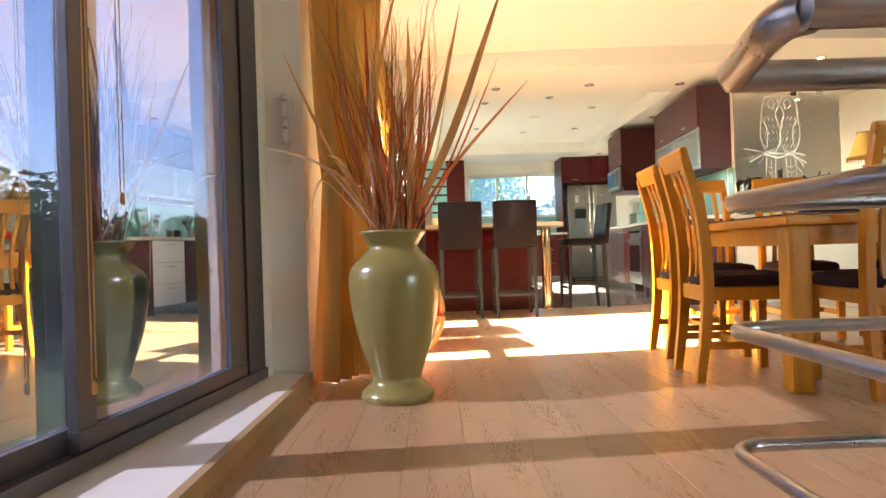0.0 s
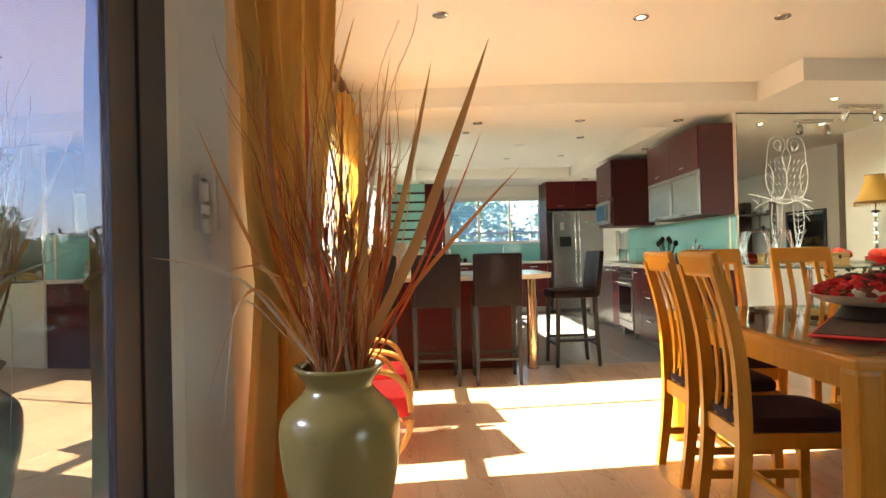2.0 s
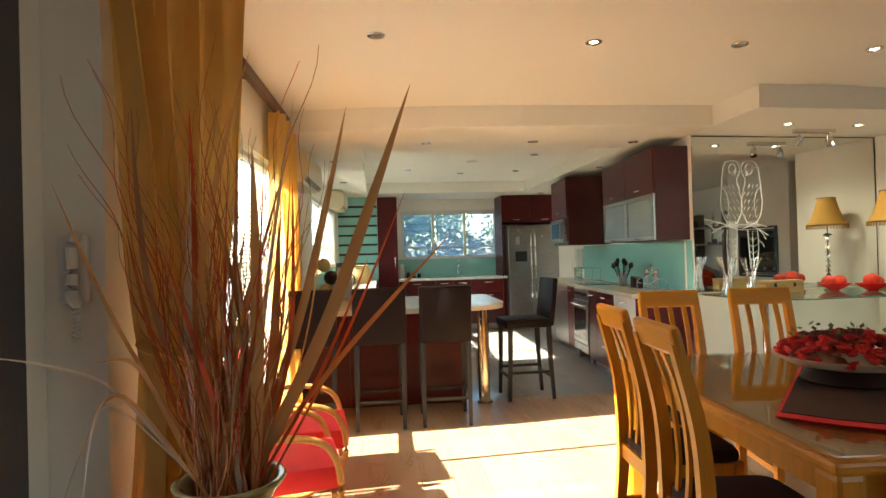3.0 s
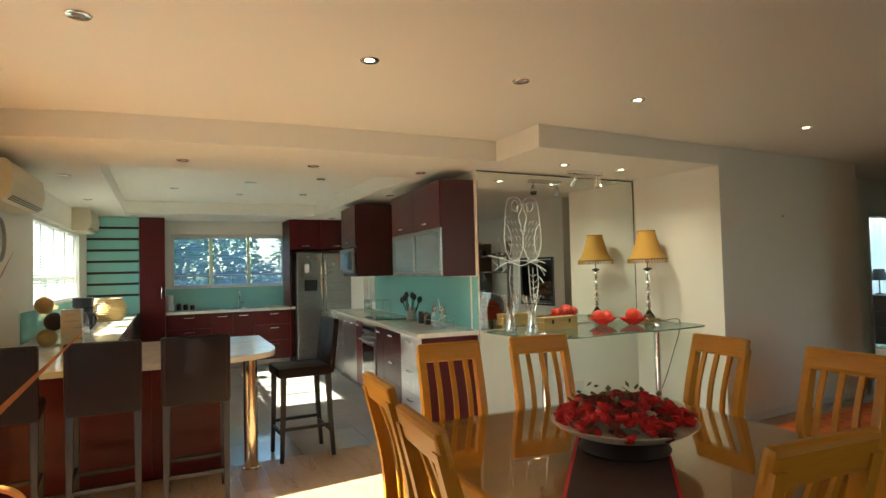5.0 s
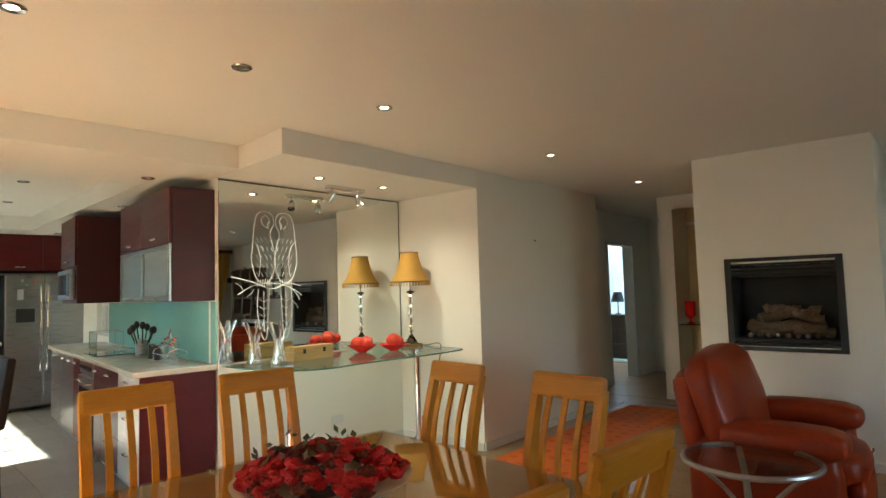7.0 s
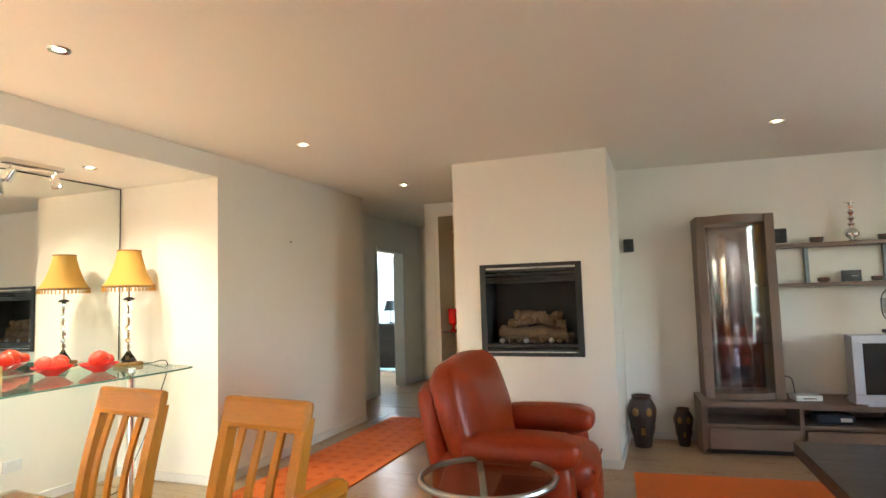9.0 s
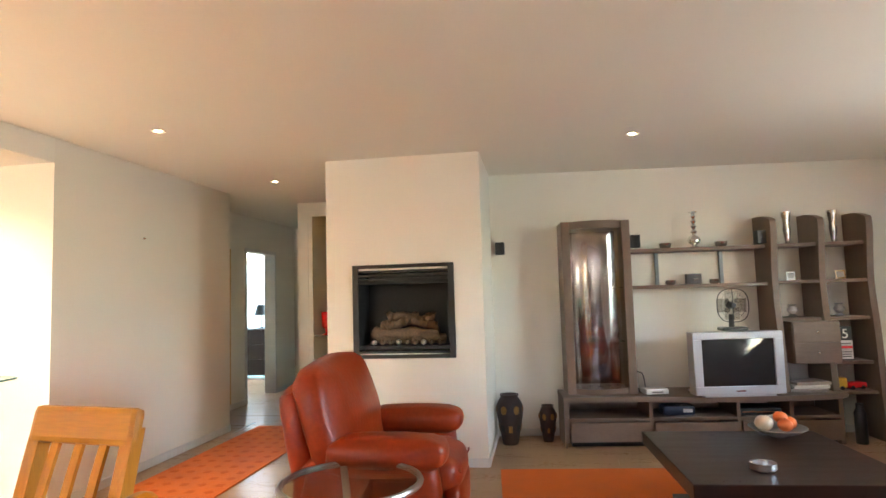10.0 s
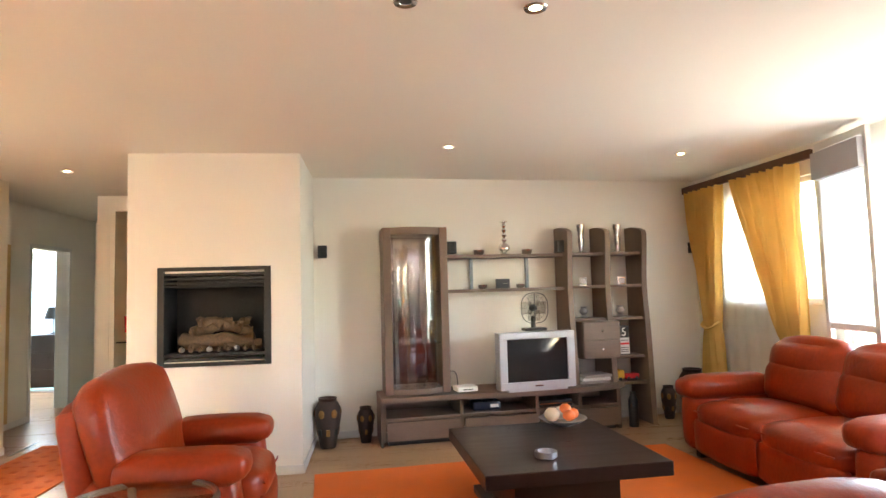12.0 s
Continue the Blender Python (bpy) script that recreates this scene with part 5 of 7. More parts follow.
def parrot(cx, flip):
    f = lambda pts: [(cx + flip * x, z) for x, z in pts]
    etched(f([(0.0, 2.14), (0.075, 2.12), (0.095, 2.04), (0.06, 1.96), (0.085, 1.86), (0.11, 1.72), (0.075, 1.60), (0.02, 1.55), (-0.06, 1.58), (-0.11, 1.72), (-0.10, 1.88), (-0.085, 2.02), (-0.06, 2.11)]), 0.008, True)
    etched(f([(0.02, 2.11), (0.055, 2.07), (0.04, 2.01), (0.0, 2.02), (-0.02, 2.07)]), 0.007, True)
    etched(f([(0.06, 2.06), (0.035, 2.035), (0.05, 2.0)]), 0.009)
    for i in range(5):
        for j in range(4):
            x, z = -0.07 + 0.042 * j + 0.008 * (i % 2), 1.92 - 0.07 * i
            etched(f([(x, z), (x + 0.012, z - 0.018), (x + 0.02, z - 0.04)]), 0.004)
    etched(f([(-0.10, 1.90), (-0.05, 1.84), (-0.03, 1.72), (-0.045, 1.60)]), 0.006)
    for i in range(6):
        x = -0.05 + 0.022 * i
        etched(f([(x, 1.58), (x - 0.012, 1.52)]), 0.007)
    etched(f([(-0.05, 1.50), (-0.06, 1.32), (-0.02, 1.12), (0.02, 1.10), (0.04, 1.30), (0.05, 1.50)]), 0.007)
    etched(f([(0.0, 1.48), (0.0, 1.15)]), 0.005)
    for i in range(5):
        z = 1.42 - 0.06 * i
        etched(f([(-0.045, z), (0.0, z - 0.025), (0.04, z)]), 0.004)


parrot(0.39, 1)
parrot(0.60, -1)
etched([(0.10, 1.60), (0.28, 1.56), (0.46, 1.50), (0.62, 1.545), (0.75, 1.52)], 0.012)
etched([(0.16, 1.46), (0.30, 1.53), (0.50, 1.545), (0.66, 1.50), (0.76, 1.44)], 0.010)
for a, b in (((0.14, 1.55), (0.20, 1.50)), ((0.66, 1.50), (0.74, 1.40)), ((0.66, 1.40), (0.72, 1.33)), ((0.30, 1.50), (0.24, 1.44))):
    etched([a, ((a[0] + b[0]) / 2 + 0.01, (a[1] + b[1]) / 2), b], 0.006)

shelf = thing("glass_console", ALC @ pose(0, 0, 0), "wavy glass console shelf on steel posts", "shelf")
bm = bmesh.new()
front = [(p.x, p.y) for p in spline([(0.11, 0.93, 0), (0.13, 0.55, 0), (0.25, 0.25, 0), (0.45, 0.12, 0), (0.75, 0.12, 0), (1.05, 0.10, 0), (1.45, 0.05, 0), (1.82, 0.06, 0), (1.93, 0.14, 0), (1.98, 0.40, 0)], 6)]
prism(bm, front + [(2.05, 0.70), (2.055, 1.005), (0.115, 1.005)], 0.91, 0.922)
part("glass_sheet", bm, SHELF_GLASS, shelf)
bm = bmesh.new()
tube(bm, [(x, y - 0.001, 0.916) for x, y in front], 0.006, 6)
part("polished_edge", bm, mat("green_glass_edge", (0.10, 0.22, 0.18), 0.15, bump=0.0), shelf, "dark green polished glass edge")
for x, y in ((0.33, 0.42), (1.62, 0.38)):
    bm = bmesh.new()
    lathe(bm, [(0.05, 0), (0.05, 0.008), (0.027, 0.012), (0.027, 0.908)], 24, pose(x, y, 0))
    part("post", bm, CHROME, shelf, smooth=True)
    bm = bmesh.new()
    lathe(bm, [(0.03, 0.9225), (0.03, 0.935), (0.02, 0.94)], 20, pose(x, y, 0))
    part("cap", bm, CHROME, shelf, smooth=True)


def table_lamp(m):
    th = thing("table_lamp", m, "crystal stem table lamp with fringed gold shade", "lamp")
    bm = bmesh.new()
    box(bm, -0.075, 0.075, -0.075, 0.075, 0, 0.03, bev=0.006)
    part("foot", bm, GOLD_PAINT, th, "dull gold square foot")
    bm = bmesh.new()
    lathe(bm, [(0.065, 0.03), (0.05, 0.06), (0.022, 0.10), (0.014, 0.12)], 6)
    part("crystal_base", bm, CRYSTAL, th)
    for i in range(8):
        z = 0.125 + 0.048 * i
        bm = bmesh.new()
        lathe(bm, [(0.008, z), (0.022, z + 0.012), (0.022, z + 0.032), (0.008, z + 0.046)], 8)
        part("crystal_bead", bm, CRYSTAL if i % 2 == 0 else CHROME, th)
    bm = bmesh.new()
    rod(bm, (0, 0, 0.10), (0, 0, 0.66), 0.005)
    part("stem", bm, GOLD_PAINT, th)
    bm = bmesh.new()
    lathe(bm, [(0.03, 0.505), (0.045, 0.515), (0.02, 0.53)], 14)
    part("collar", bm, BLACK_IRON, th, smooth=True)
    bm = bmesh.new()
    prof = spline([(0.185, 0, 0.615), (0.145, 0, 0.68), (0.115, 0, 0.76), (0.09, 0, 0.85), (0.082, 0, 0.89)], 5)
    lathe(bm, [(p.x, p.z) for p in prof], 36, caps=False)
    sh = part("shade", bm, SHADE, th, "bell shaped gold silk shade", True)
    for z, r in ((0.615, 0.186), (0.89, 0.083)):
        bm = bmesh.new()
        tube(bm, [(r * math.cos(2 * math.pi * k / 32), r * math.sin(2 * math.pi * k / 32), z) for k in range(32)], 0.006, 6, True)
        part("braid", bm, GOLD_PAINT, sh, "dark gold braid", True)
    for k in range(40):
        a = 2 * math.pi * k / 40
        bm = bmesh.new()
        rod(bm, (0.184 * math.cos(a), 0.184 * math.sin(a), 0.612), (0.186 * math.cos(a), 0.186 * math.sin(a), 0.575), 0.003, 0.0045, 5)
        part("fringe_bead", bm, SHADE, sh)


table_lamp(ALC @ pose(1.84, 0.66, 0.922))
bm = bmesh.new()
tube(bm, spline([(1.86, 0.70, 0.93), (1.98, 0.60, 0.928), (1.99, 0.42, 0.925), (1.90, 0.45, 0.60), (1.80, 0.50, 0.3), (1.70, 0.60, 0.02), (1.62, 0.9, 0.01)], 6), 0.004, 6)
tagged(part("lamp_cord", bm, BLACK, m=ALC), "thin black lamp cord hanging behind the glass shelf", "cable")


def crystal_vase(m, h):
    th = thing("crystal_vase", m, "flared clear glass candle vase on the shelf", "vase", "crystal vases")
    for k in range(7):
        a = 2 * math.pi * k / 7
        bm = bmesh.new()
        pts = spline([(0.05 * math.cos(a), 0.05 * math.sin(a), 0.012), (0.032 * math.cos(a + 0.3), 0.032 * math.sin(a + 0.3), h * 0.35), (0.036 * math.cos(a + 0.6), 0.036 * math.sin(a + 0.6), h * 0.62), (0.085 * math.cos(a + 0.9), 0.085 * math.sin(a + 0.9), h)], 5)
        tube(bm, pts, [0.011 - 0.004 * i / (len(pts) - 1) for i in range(len(pts))], 7, flat=0.6)
        part("flute", bm, CRYSTAL, th, smooth=True)
    bm = bmesh.new()
    lathe(bm, [(0.062, 0), (0.062, 0.01), (0.03, 0.02)], 24)
    part("foot", bm, CLEAR, th, smooth=True)


crystal_vase(ALC @ pose(0.27, 0.80, 0.923), 0.33)
crystal_vase(ALC @ pose(0.37, 0.63, 0.923), 0.32)
bx = thing("wooden_box", ALC @ pose(0.72, 0.72, 0.923, 0, 0, 3), "pale wooden box with two brass catches", "box")
part("box_body", boxes((-0.20, 0.20, -0.06, 0.06, 0, 0.07), bev=0.004), BOX_WOOD, bx)
part("lid", boxes((-0.20, 0.20, -0.06, 0.06, 0.073, 0.11), bev=0.004), BOX_WOOD, bx)
for x in (-0.10, 0.10):
    part("catch", boxes((x - 0.012, x + 0.012, -0.066, -0.059, 0.055, 0.09), bev=0.002), CARVED, bx, "small dark catch")


def fruit_bowl(m, fruits, bowl_mat, r=0.13, label="red glass bowl with red fruit on the shelf"):
    th = thing("fruit_bowl", m, label, "fruit bowl", "fruit bowls")
    bm = bmesh.new()
    lathe(bm, [(0.04, 0), (0.045, 0.006), (r * 0.75, 0.035), (r, 0.06), (r * 0.97, 0.064), (r * 0.7, 0.043), (0.03, 0.014)], 32)
    part("bowl", bm, bowl_mat, th, smooth=True)
    for x, y, z, rr, c in fruits:
        bm = bmesh.new()
        bmesh.ops.create_uvsphere(bm, u_segments=20, v_segments=12, radius=rr, matrix=Matrix.LocRotScale((x, y, z), None, (1, 1, 0.88)))
        part("fruit", bm, c, th, smooth=True)
        bm = bmesh.new()
        lathe(bm, [(0.008, z + rr * 0.84), (0.006, z + rr * 0.9), (0.001, z + rr * 0.93)], 6, pose(x, y, 0))
        part("stalk", bm, ROSE_L, th)


fruit_bowl(ALC @ pose(1.28, 0.72, 0.923), [(-0.055, 0, 0.085, 0.06, TOMATO), (0.06, 0.01, 0.085, 0.058, TOMATO), (0.0, -0.06, 0.08, 0.05, TOMATO)], RED_GLASS)
fruit_bowl(ALC @ pose(1.50, 0.55, 0.923), [(0, 0, 0.09, 0.07, TOMATO), (0.085, 0.02, 0.08, 0.045, TOMATO)], RED_GLASS)

tl = thing("track_light", ALC @ pose(1.12, 0.72, LOW), "steel two spot track light under the alcove soffit", "spotlight")
part("bar", boxes((-0.20, 0.20, -0.03, 0.03, -0.035, -0.001), bev=0.004), CHROME, tl)
for x, a in ((-0.15, 25), (0.15, -10)):
    bm = bmesh.new()
    rod(bm, (x, 0, -0.03), (x, 0, -0.075), 0.008)
    sp_arm = part("stem", bm, CHROME, tl)
    bm = bmesh.new()
    lathe(bm, [(0.022, 0.03), (0.03, 0.0), (0.036, -0.06), (0.03, -0.062), (0.024, -0.02)], 20, pose(x, 0, -0.09, a, a * 0.8, 0))
    part("spot", bm, CHROME, sp_arm, smooth=True)


def socket(m):
    th = thing("wall_socket", m, "white double wall socket above the skirting", "socket", "wall sockets")
    part("plate", boxes((-0.065, 0.065, -0.010, 0, -0.04, 0.04), bev=0.003), WHITE_PLASTIC, th)
    for x in (-0.03, 0.03):
        part("switch", boxes((x - 0.008, x + 0.008, -0.014, -0.009, 0.012, 0.03), bev=0.002), WHITE_PLASTIC, th)
    return th


so = socket(ALC @ pose(1.23, 1.028, 0.31))


# ---- downlights ----
def downlight(m, lit):
    th = thing("downlight", m, "small lit steel rimmed ceiling downlight" if lit else "small steel rimmed ceiling downlight", "downlight", "ceiling downlights")
    bm = bmesh.new()
    lathe(bm, [(0.048, 0), (0.05, -0.004), (0.046, -0.008), (0.026, -0.005), (0.024, -0.001)], 24, caps=False)
    part("rim", bm, CHROME, th, smooth=True)
    bm = bmesh.new()
    lathe(bm, [(0.025, -0.0015), (0.025, -0.003)], 20)
    part("lens", bm, LAMP_GLOW if lit else STEEL, th)


for x, y, lit in ((1.703, 4.477, 1), (2.61, 4.478, 0), (3.536, 4.526, 1), (5.419, 4.633, 1), (7.268, 4.77, 1), (6.58, 1.43, 1), (6.95, -0.65, 1), (4.25, 1.22, 1), (4.20, 1.75, 0), (0.45, 4.42, 0)):
    downlight(pose(x, y, HIGH), lit)
for x, y in ((0.9, 6.6), (1.9, 6.55), (2.9, 6.6), (0.0, 7.6), (0.0, 9.4), (3.2, 8.2), (3.2, 9.8), (3.3, 11.2), (0.4, 11.3)):
    downlight(pose(x, y, LOW), 0)
for x, y in ((0.9, 7.9), (1.7, 7.7), (2.4, 8.3), (0.9, 9.5), (1.7, 9.9), (2.5, 9.7)):
    downlight(pose(x, y, HIGH), 0)
for u in (0.69, 1.38):
    downlight(ALC @ pose(u, 0.52, LOW), 1)
# air vent in the kitchen tray
bm = bmesh.new()
lathe(bm, [(0.07, 0), (0.07, -0.012), (0.05, -0.016)], 20, pose(1.7, 8.8, HIGH))
tagged(part("ceiling_vent", bm, WHITE_PLASTIC, smooth=True), "small round white vent in the kitchen ceiling", "vent")
for u in (3.02,):
    bm = bmesh.new()
    lathe(bm, [(0.012, 0), (0.012, 0.006), (0.004, 0.02)], 10, ALC @ pose(u, -0.001, 1.93, 90, 0, 0))
    tagged(part("wall_hook", bm, CHROME), "tiny steel picture hook on the bare wall", "hook")

# ---- fireplace ----
fp = thing("gas_fireplace", ALC @ pose(3.28, -1.76, 0.865, 0, 0, -90), "black framed gas fireplace with ceramic logs", "fireplace")
W_, H_ = 0.86, 0.775
part("surround", boxes((0, 0.05, -0.02, 0.0, 0.0, H_), (W_ - 0.05, W_, -0.02, 0.0, 0.0, H_), (0.05, W_ - 0.05, -0.02, 0.0, H_ - 0.03, H_), (0.05, W_ - 0.05, -0.02, 0.0, 0, 0.03), bev=0.003), BLACK_IRON, fp)
for z in (0.05, 0.085, H_ - 0.055, H_ - 0.09, H_ - 0.125):
    part("louvre", boxes((0.05, W_ - 0.05, -0.018, 0.0, z - 0.009, z + 0.009), bev=0.004), BLACK_IRON, fp)
SOOT = mat("sooty_steel", (0.012, 0.011, 0.011), 0.7)
part("firebox_back", boxes((0.05, W_ - 0.05, 0.30, 0.32, 0.0, H_)), SOOT, fp)
part("firebox_side", boxes((0.04, 0.05, 0.0, 0.32, 0, H_)), SOOT, fp)
part("firebox_side", boxes((W_ - 0.05, W_ - 0.04, 0.0, 0.32, 0, H_)), SOOT, fp)
part("firebox_floor", boxes((0.05, W_ - 0.05, 0.0, 0.30, 0.08, 0.10)), SOOT, fp)
part("firebox_lid", boxes((0.05, W_ - 0.05, 0.0, 0.30, H_ - 0.16, H_ - 0.14)), SOOT, fp)
rnd = random.Random(2)
for x0, z0, x1, z1, r in ((0.14, 0.20, 0.70, 0.18, 0.055), (0.20, 0.25, 0.46, 0.31, 0.045), (0.42, 0.33, 0.68, 0.24, 0.045), (0.26, 0.34, 0.52, 0.33, 0.04), (0.16, 0.15, 0.42, 0.14, 0.04), (0.46, 0.14, 0.74, 0.15, 0.04), (0.55, 0.30, 0.66, 0.34, 0.035)):
    bm = bmesh.new()
    pts = [Vector((x0, 0.13, z0)).lerp(Vector((x1, 0.17, z1)), t / 12) + Vector((0, rnd.uniform(-0.008, 0.008), rnd.uniform(-0.008, 0.008))) for t in range(13)]
    tube(bm, pts, [r * rnd.uniform(0.85, 1.15) for _ in range(13)], 9)
    part("log", bm, LOG, fp, smooth=True)
for k in range(9):
    x = 0.16 + 0.07 * k
    bm = bmesh.new()
    bmesh.ops.create_icosphere(bm, subdivisions=1, radius=0.026, matrix=pose(x, 0.06, 0.125))
    part("ember", bm, LOG if k % 3 else PEWTER, fp)


def speaker(m):
    th = thing("small_speaker", m, "small black satellite speaker", "speaker", "small speakers")
    part("case", boxes((-0.045, 0.045, -0.09, 0, -0.06, 0.06), bev=0.006), BLACK, th)
    for z in (-0.028, 0.028):
        bm = bmesh.new()
        lathe(bm, [(0.026, 0), (0.022, 0.004), (0.006, -0.002)], 16, pose(0, -0.09, z, 90, 0, 0))
        part("cone", bm, BLACK_IRON, th, smooth=True)
    return th


spk = speaker(TVW @ pose(-0.12, -0.003, 1.81))
for x, y, z in ((3.93, -0.003, 1.80), (1.13, -0.18, 1.82), (2.27, -0.18, 1.82)):
    copy_thing(spk, TVW @ pose(x, y, z))


# ---- television wall unit ----
def unit():
    base = thing("tv_bench", TVW @ pose(0, 0, 0), "low grey oak television bench with drawers", "tv bench")
    bm = bmesh.new()
    out = [(p.x, p.y) for p in spline([(0.38, -0.50, 0), (1.0, -0.50, 0), (1.5, -0.56, 0), (2.0, -0.58, 0), (2.6, -0.53, 0), (2.82, -0.42, 0)], 6)]
    prism(bm, out + [(2.82, -0.03), (0.38, -0.03)], 0.395, 0.44)
    part("top", bm, GREY_OAK, base)
    for x in (0.40, 1.12, 1.86, 2.30):
        part("divider", boxes((x, x + 0.03, -0.47, -0.05, 0.04, 0.395), bev=0.003), GREY_OAK_V, base)
    part("end_panel", boxes((2.72, 2.76, -0.44, -0.05, 0.0, 0.395), bev=0.003), GREY_OAK_V, base)
    part("end_panel", boxes((0.38, 0.40, -0.49, -0.05, 0.0, 0.395), bev=0.003), GREY_OAK_V, base)
    part("bottom_shelf", boxes((0.43, 2.72, -0.46, -0.05, 0.225, 0.25), bev=0.003), GREY_OAK, base)
    part("back_panel", boxes((0.40, 2.72, -0.05, -0.03, 0.04, 0.395)), GREY_OAK, base)
    for a, b, y in ((0.43, 1.12, -0.49), (1.15, 1.86, -0.53), (1.89, 2.72, -0.50)):
        part("drawer", boxes((a + 0.004, b - 0.004, y, y + 0.022, 0.05, 0.22), bev=0.003), GREY_OAK, base)
    part("plinth", boxes((0.45, 2.70, -0.42, -0.06, 0, 0.04)), BLACK, base)

    disp = thing("display_cabinet", TVW @ pose(0.44, 0, 0.442), "tall grey oak display cabinet with curved glass door", "display cabinet")
    part("side", boxes((0, 0.075, -0.36, -0.03, 0, 1.57), bev=0.004), GREY_OAK_V, disp)
    part("side", boxes((0.545, 0.62, -0.36, -0.03, 0, 1.57), bev=0.004), GREY_OAK_V, disp)
    for z0, z1 in ((0.0, 0.05), (1.50, 1.57)):
        bm = bmesh.new()
        arc = [(p.x, p.y) for p in spline([(0.077, -0.34, 0), (0.19, -0.40, 0), (0.31, -0.42, 0), (0.43, -0.40, 0), (0.543, -0.34, 0)], 6)]
        prism(bm, arc + [(0.543, -0.03), (0.077, -0.03)], z0, z1)
        part("curved_rail", bm, GREY_OAK, disp)
    part("back", boxes((0.075, 0.545, -0.045, -0.03, 0.05, 1.50)), mat("cabinet_back_bronze", (0.28, 0.22, 0.18), 0.16, 1.0, vary=0.05, bump=0.0), disp, "bronze mirrored back panel")
    bm = bmesh.new()
    rows = [[bm.verts.new((x, y + 0.012, z)) for x, y in arc] for z in (0.05, 1.50)]
    for i in range(len(arc) - 1):
        bm.faces.new((rows[0][i], rows[0][i + 1], rows[1][i + 1], rows[1][i]))
    part("curved_door", bm, CLEAR, disp, "curved glass door", True)
    for z in (0.46, 0.95):
        bm = bmesh.new()
        prism(bm, [(x, y + 0.03) for x, y in arc] + [(0.543, -0.05), (0.077, -0.05)], z, z + 0.008)
        part("glass_shelf", bm, SHELF_GLASS, disp)
    r2 = random.Random(8)
    for z in (0.052, 0.47, 0.96):
        for k in range(5):
            x, y, h, r = 0.14 + 0.085 * k, -0.16 - 0.1 * r2.random(), r2.uniform(0.08, 0.26), r2.uniform(0.02, 0.035)
            g = thing("crystal_glass", TVW @ pose(0.44 + x, y, 0.442 + z), "clear crystal glass inside the display cabinet", "glass", "glasses in the display cabinet")
            bm = bmesh.new()
            lathe(bm, [(r, 0), (r * 0.2, 0.006), (r * 0.2, h * 0.45), (r, h * 0.6), (r * 0.9, h)], 14, caps=False)
            part("goblet", bm, CLEAR, g, smooth=True)

    # two wall shelves
    for z in (1.375, 1.715):
        sh = thing("wall_shelf", TVW @ pose(1.065, 0, z), "narrow grey oak wall shelf", "shelf", "wall shelves")
        part("board", boxes((0, 1.22, -0.27, -0.003, 0, 0.032), bev=0.003), GREY_OAK, sh)
    for x in (1.36, 1.96):
        st_ = thing("shelf_support", TVW @ pose(x, -0.02, 1.407), "frosted glass strip between wall shelves", "support", "shelf supports")
        part("strip", boxes((0, 0.03, -0.02, 0.017, 0, 0.308)), FROST, st_)

    tower = thing("shelf_tower", TVW @ pose(0, 0, 0), "grey oak shelf tower with curved uprights", "shelf tower")
    for k, x in enumerate((2.30, 2.71, 3.12)):
        bm = bmesh.new()
        z_low = 0.0 if k == 2 else 0.442
        prof = [(p.y, p.z) for p in spline([(0, -0.40, z_low), (0, -0.36, 0.9), (0, -0.32, 1.4), (0, -0.36, 1.90), (0, -0.30, 1.985), (0, -0.14, 2.02)], 5)] + [(-0.003, 2.02), (-0.003, z_low)]
        ring_loft(bm, [[Vector((xx, y, z)) for y, z in prof] for xx in (x, x + 0.055)])
        part("upright", bm, GREY_OAK_V, tower)
    for z in (1.05, 1.385, 1.72):
        for a, b in ((2.357, 2.708), (2.767, 3.118)):
            part("shelf_board", boxes((a, b, -0.31, -0.004, z, z + 0.028), bev=0.003), GREY_OAK, tower)
    part("shelf_board", boxes((2.767, 3.118, -0.31, -0.004, 0.66, 0.688), bev=0.003), GREY_OAK, tower)
    part("shelf_board", boxes((2.80, 3.118, -0.34, -0.004, 0.40, 0.428), bev=0.003), GREY_OAK, tower)
    part("drawer_case", boxes((2.40, 2.80, -0.40, -0.02, 0.68, 1.048), bev=0.003), GREY_OAK, tower)
    for z in (0.69, 0.87):
        d = part("drawer", boxes((2.405, 2.795, -0.42, -0.40, z, z + 0.172), bev=0.003), GREY_OAK, tower)
        bm = bmesh.new()
        bmesh.ops.create_uvsphere(bm, u_segments=10, v_segments=6, radius=0.012, matrix=pose(2.60, -0.43, z + 0.086))
        part("knob", bm, CHROME, d, smooth=True)


unit()

tv = thing("television", TVW @ pose(1.47, -0.60, 0.442, 0, 0, 3), "silver tube television on the bench", "television")
bm = bmesh.new()
ring_loft(bm, [[Vector((x, y, z)) for x, z in ((a, c), (b, c), (b, d), (a, d))] for y, a, b, c, d in ((0.0, 0.0, 0.76, 0.02, 0.545), (0.10, 0.0, 0.76, 0.02, 0.545), (0.18, 0.04, 0.72, 0.03, 0.52), (0.47, 0.16, 0.60, 0.06, 0.42))])
part("case", bm, SILVER_PLASTIC, tv)
part("bezel", boxes((0, 0.76, -0.03, -0.001, 0.485, 0.545), (0, 0.76, -0.03, -0.001, 0.02, 0.09), (0, 0.075, -0.029, -0.002, 0.09, 0.485), (0.685, 0.76, -0.029, -0.002, 0.09, 0.485), bev=0.006), SILVER_PLASTIC, tv)
bm = bmesh.new()
g = 10
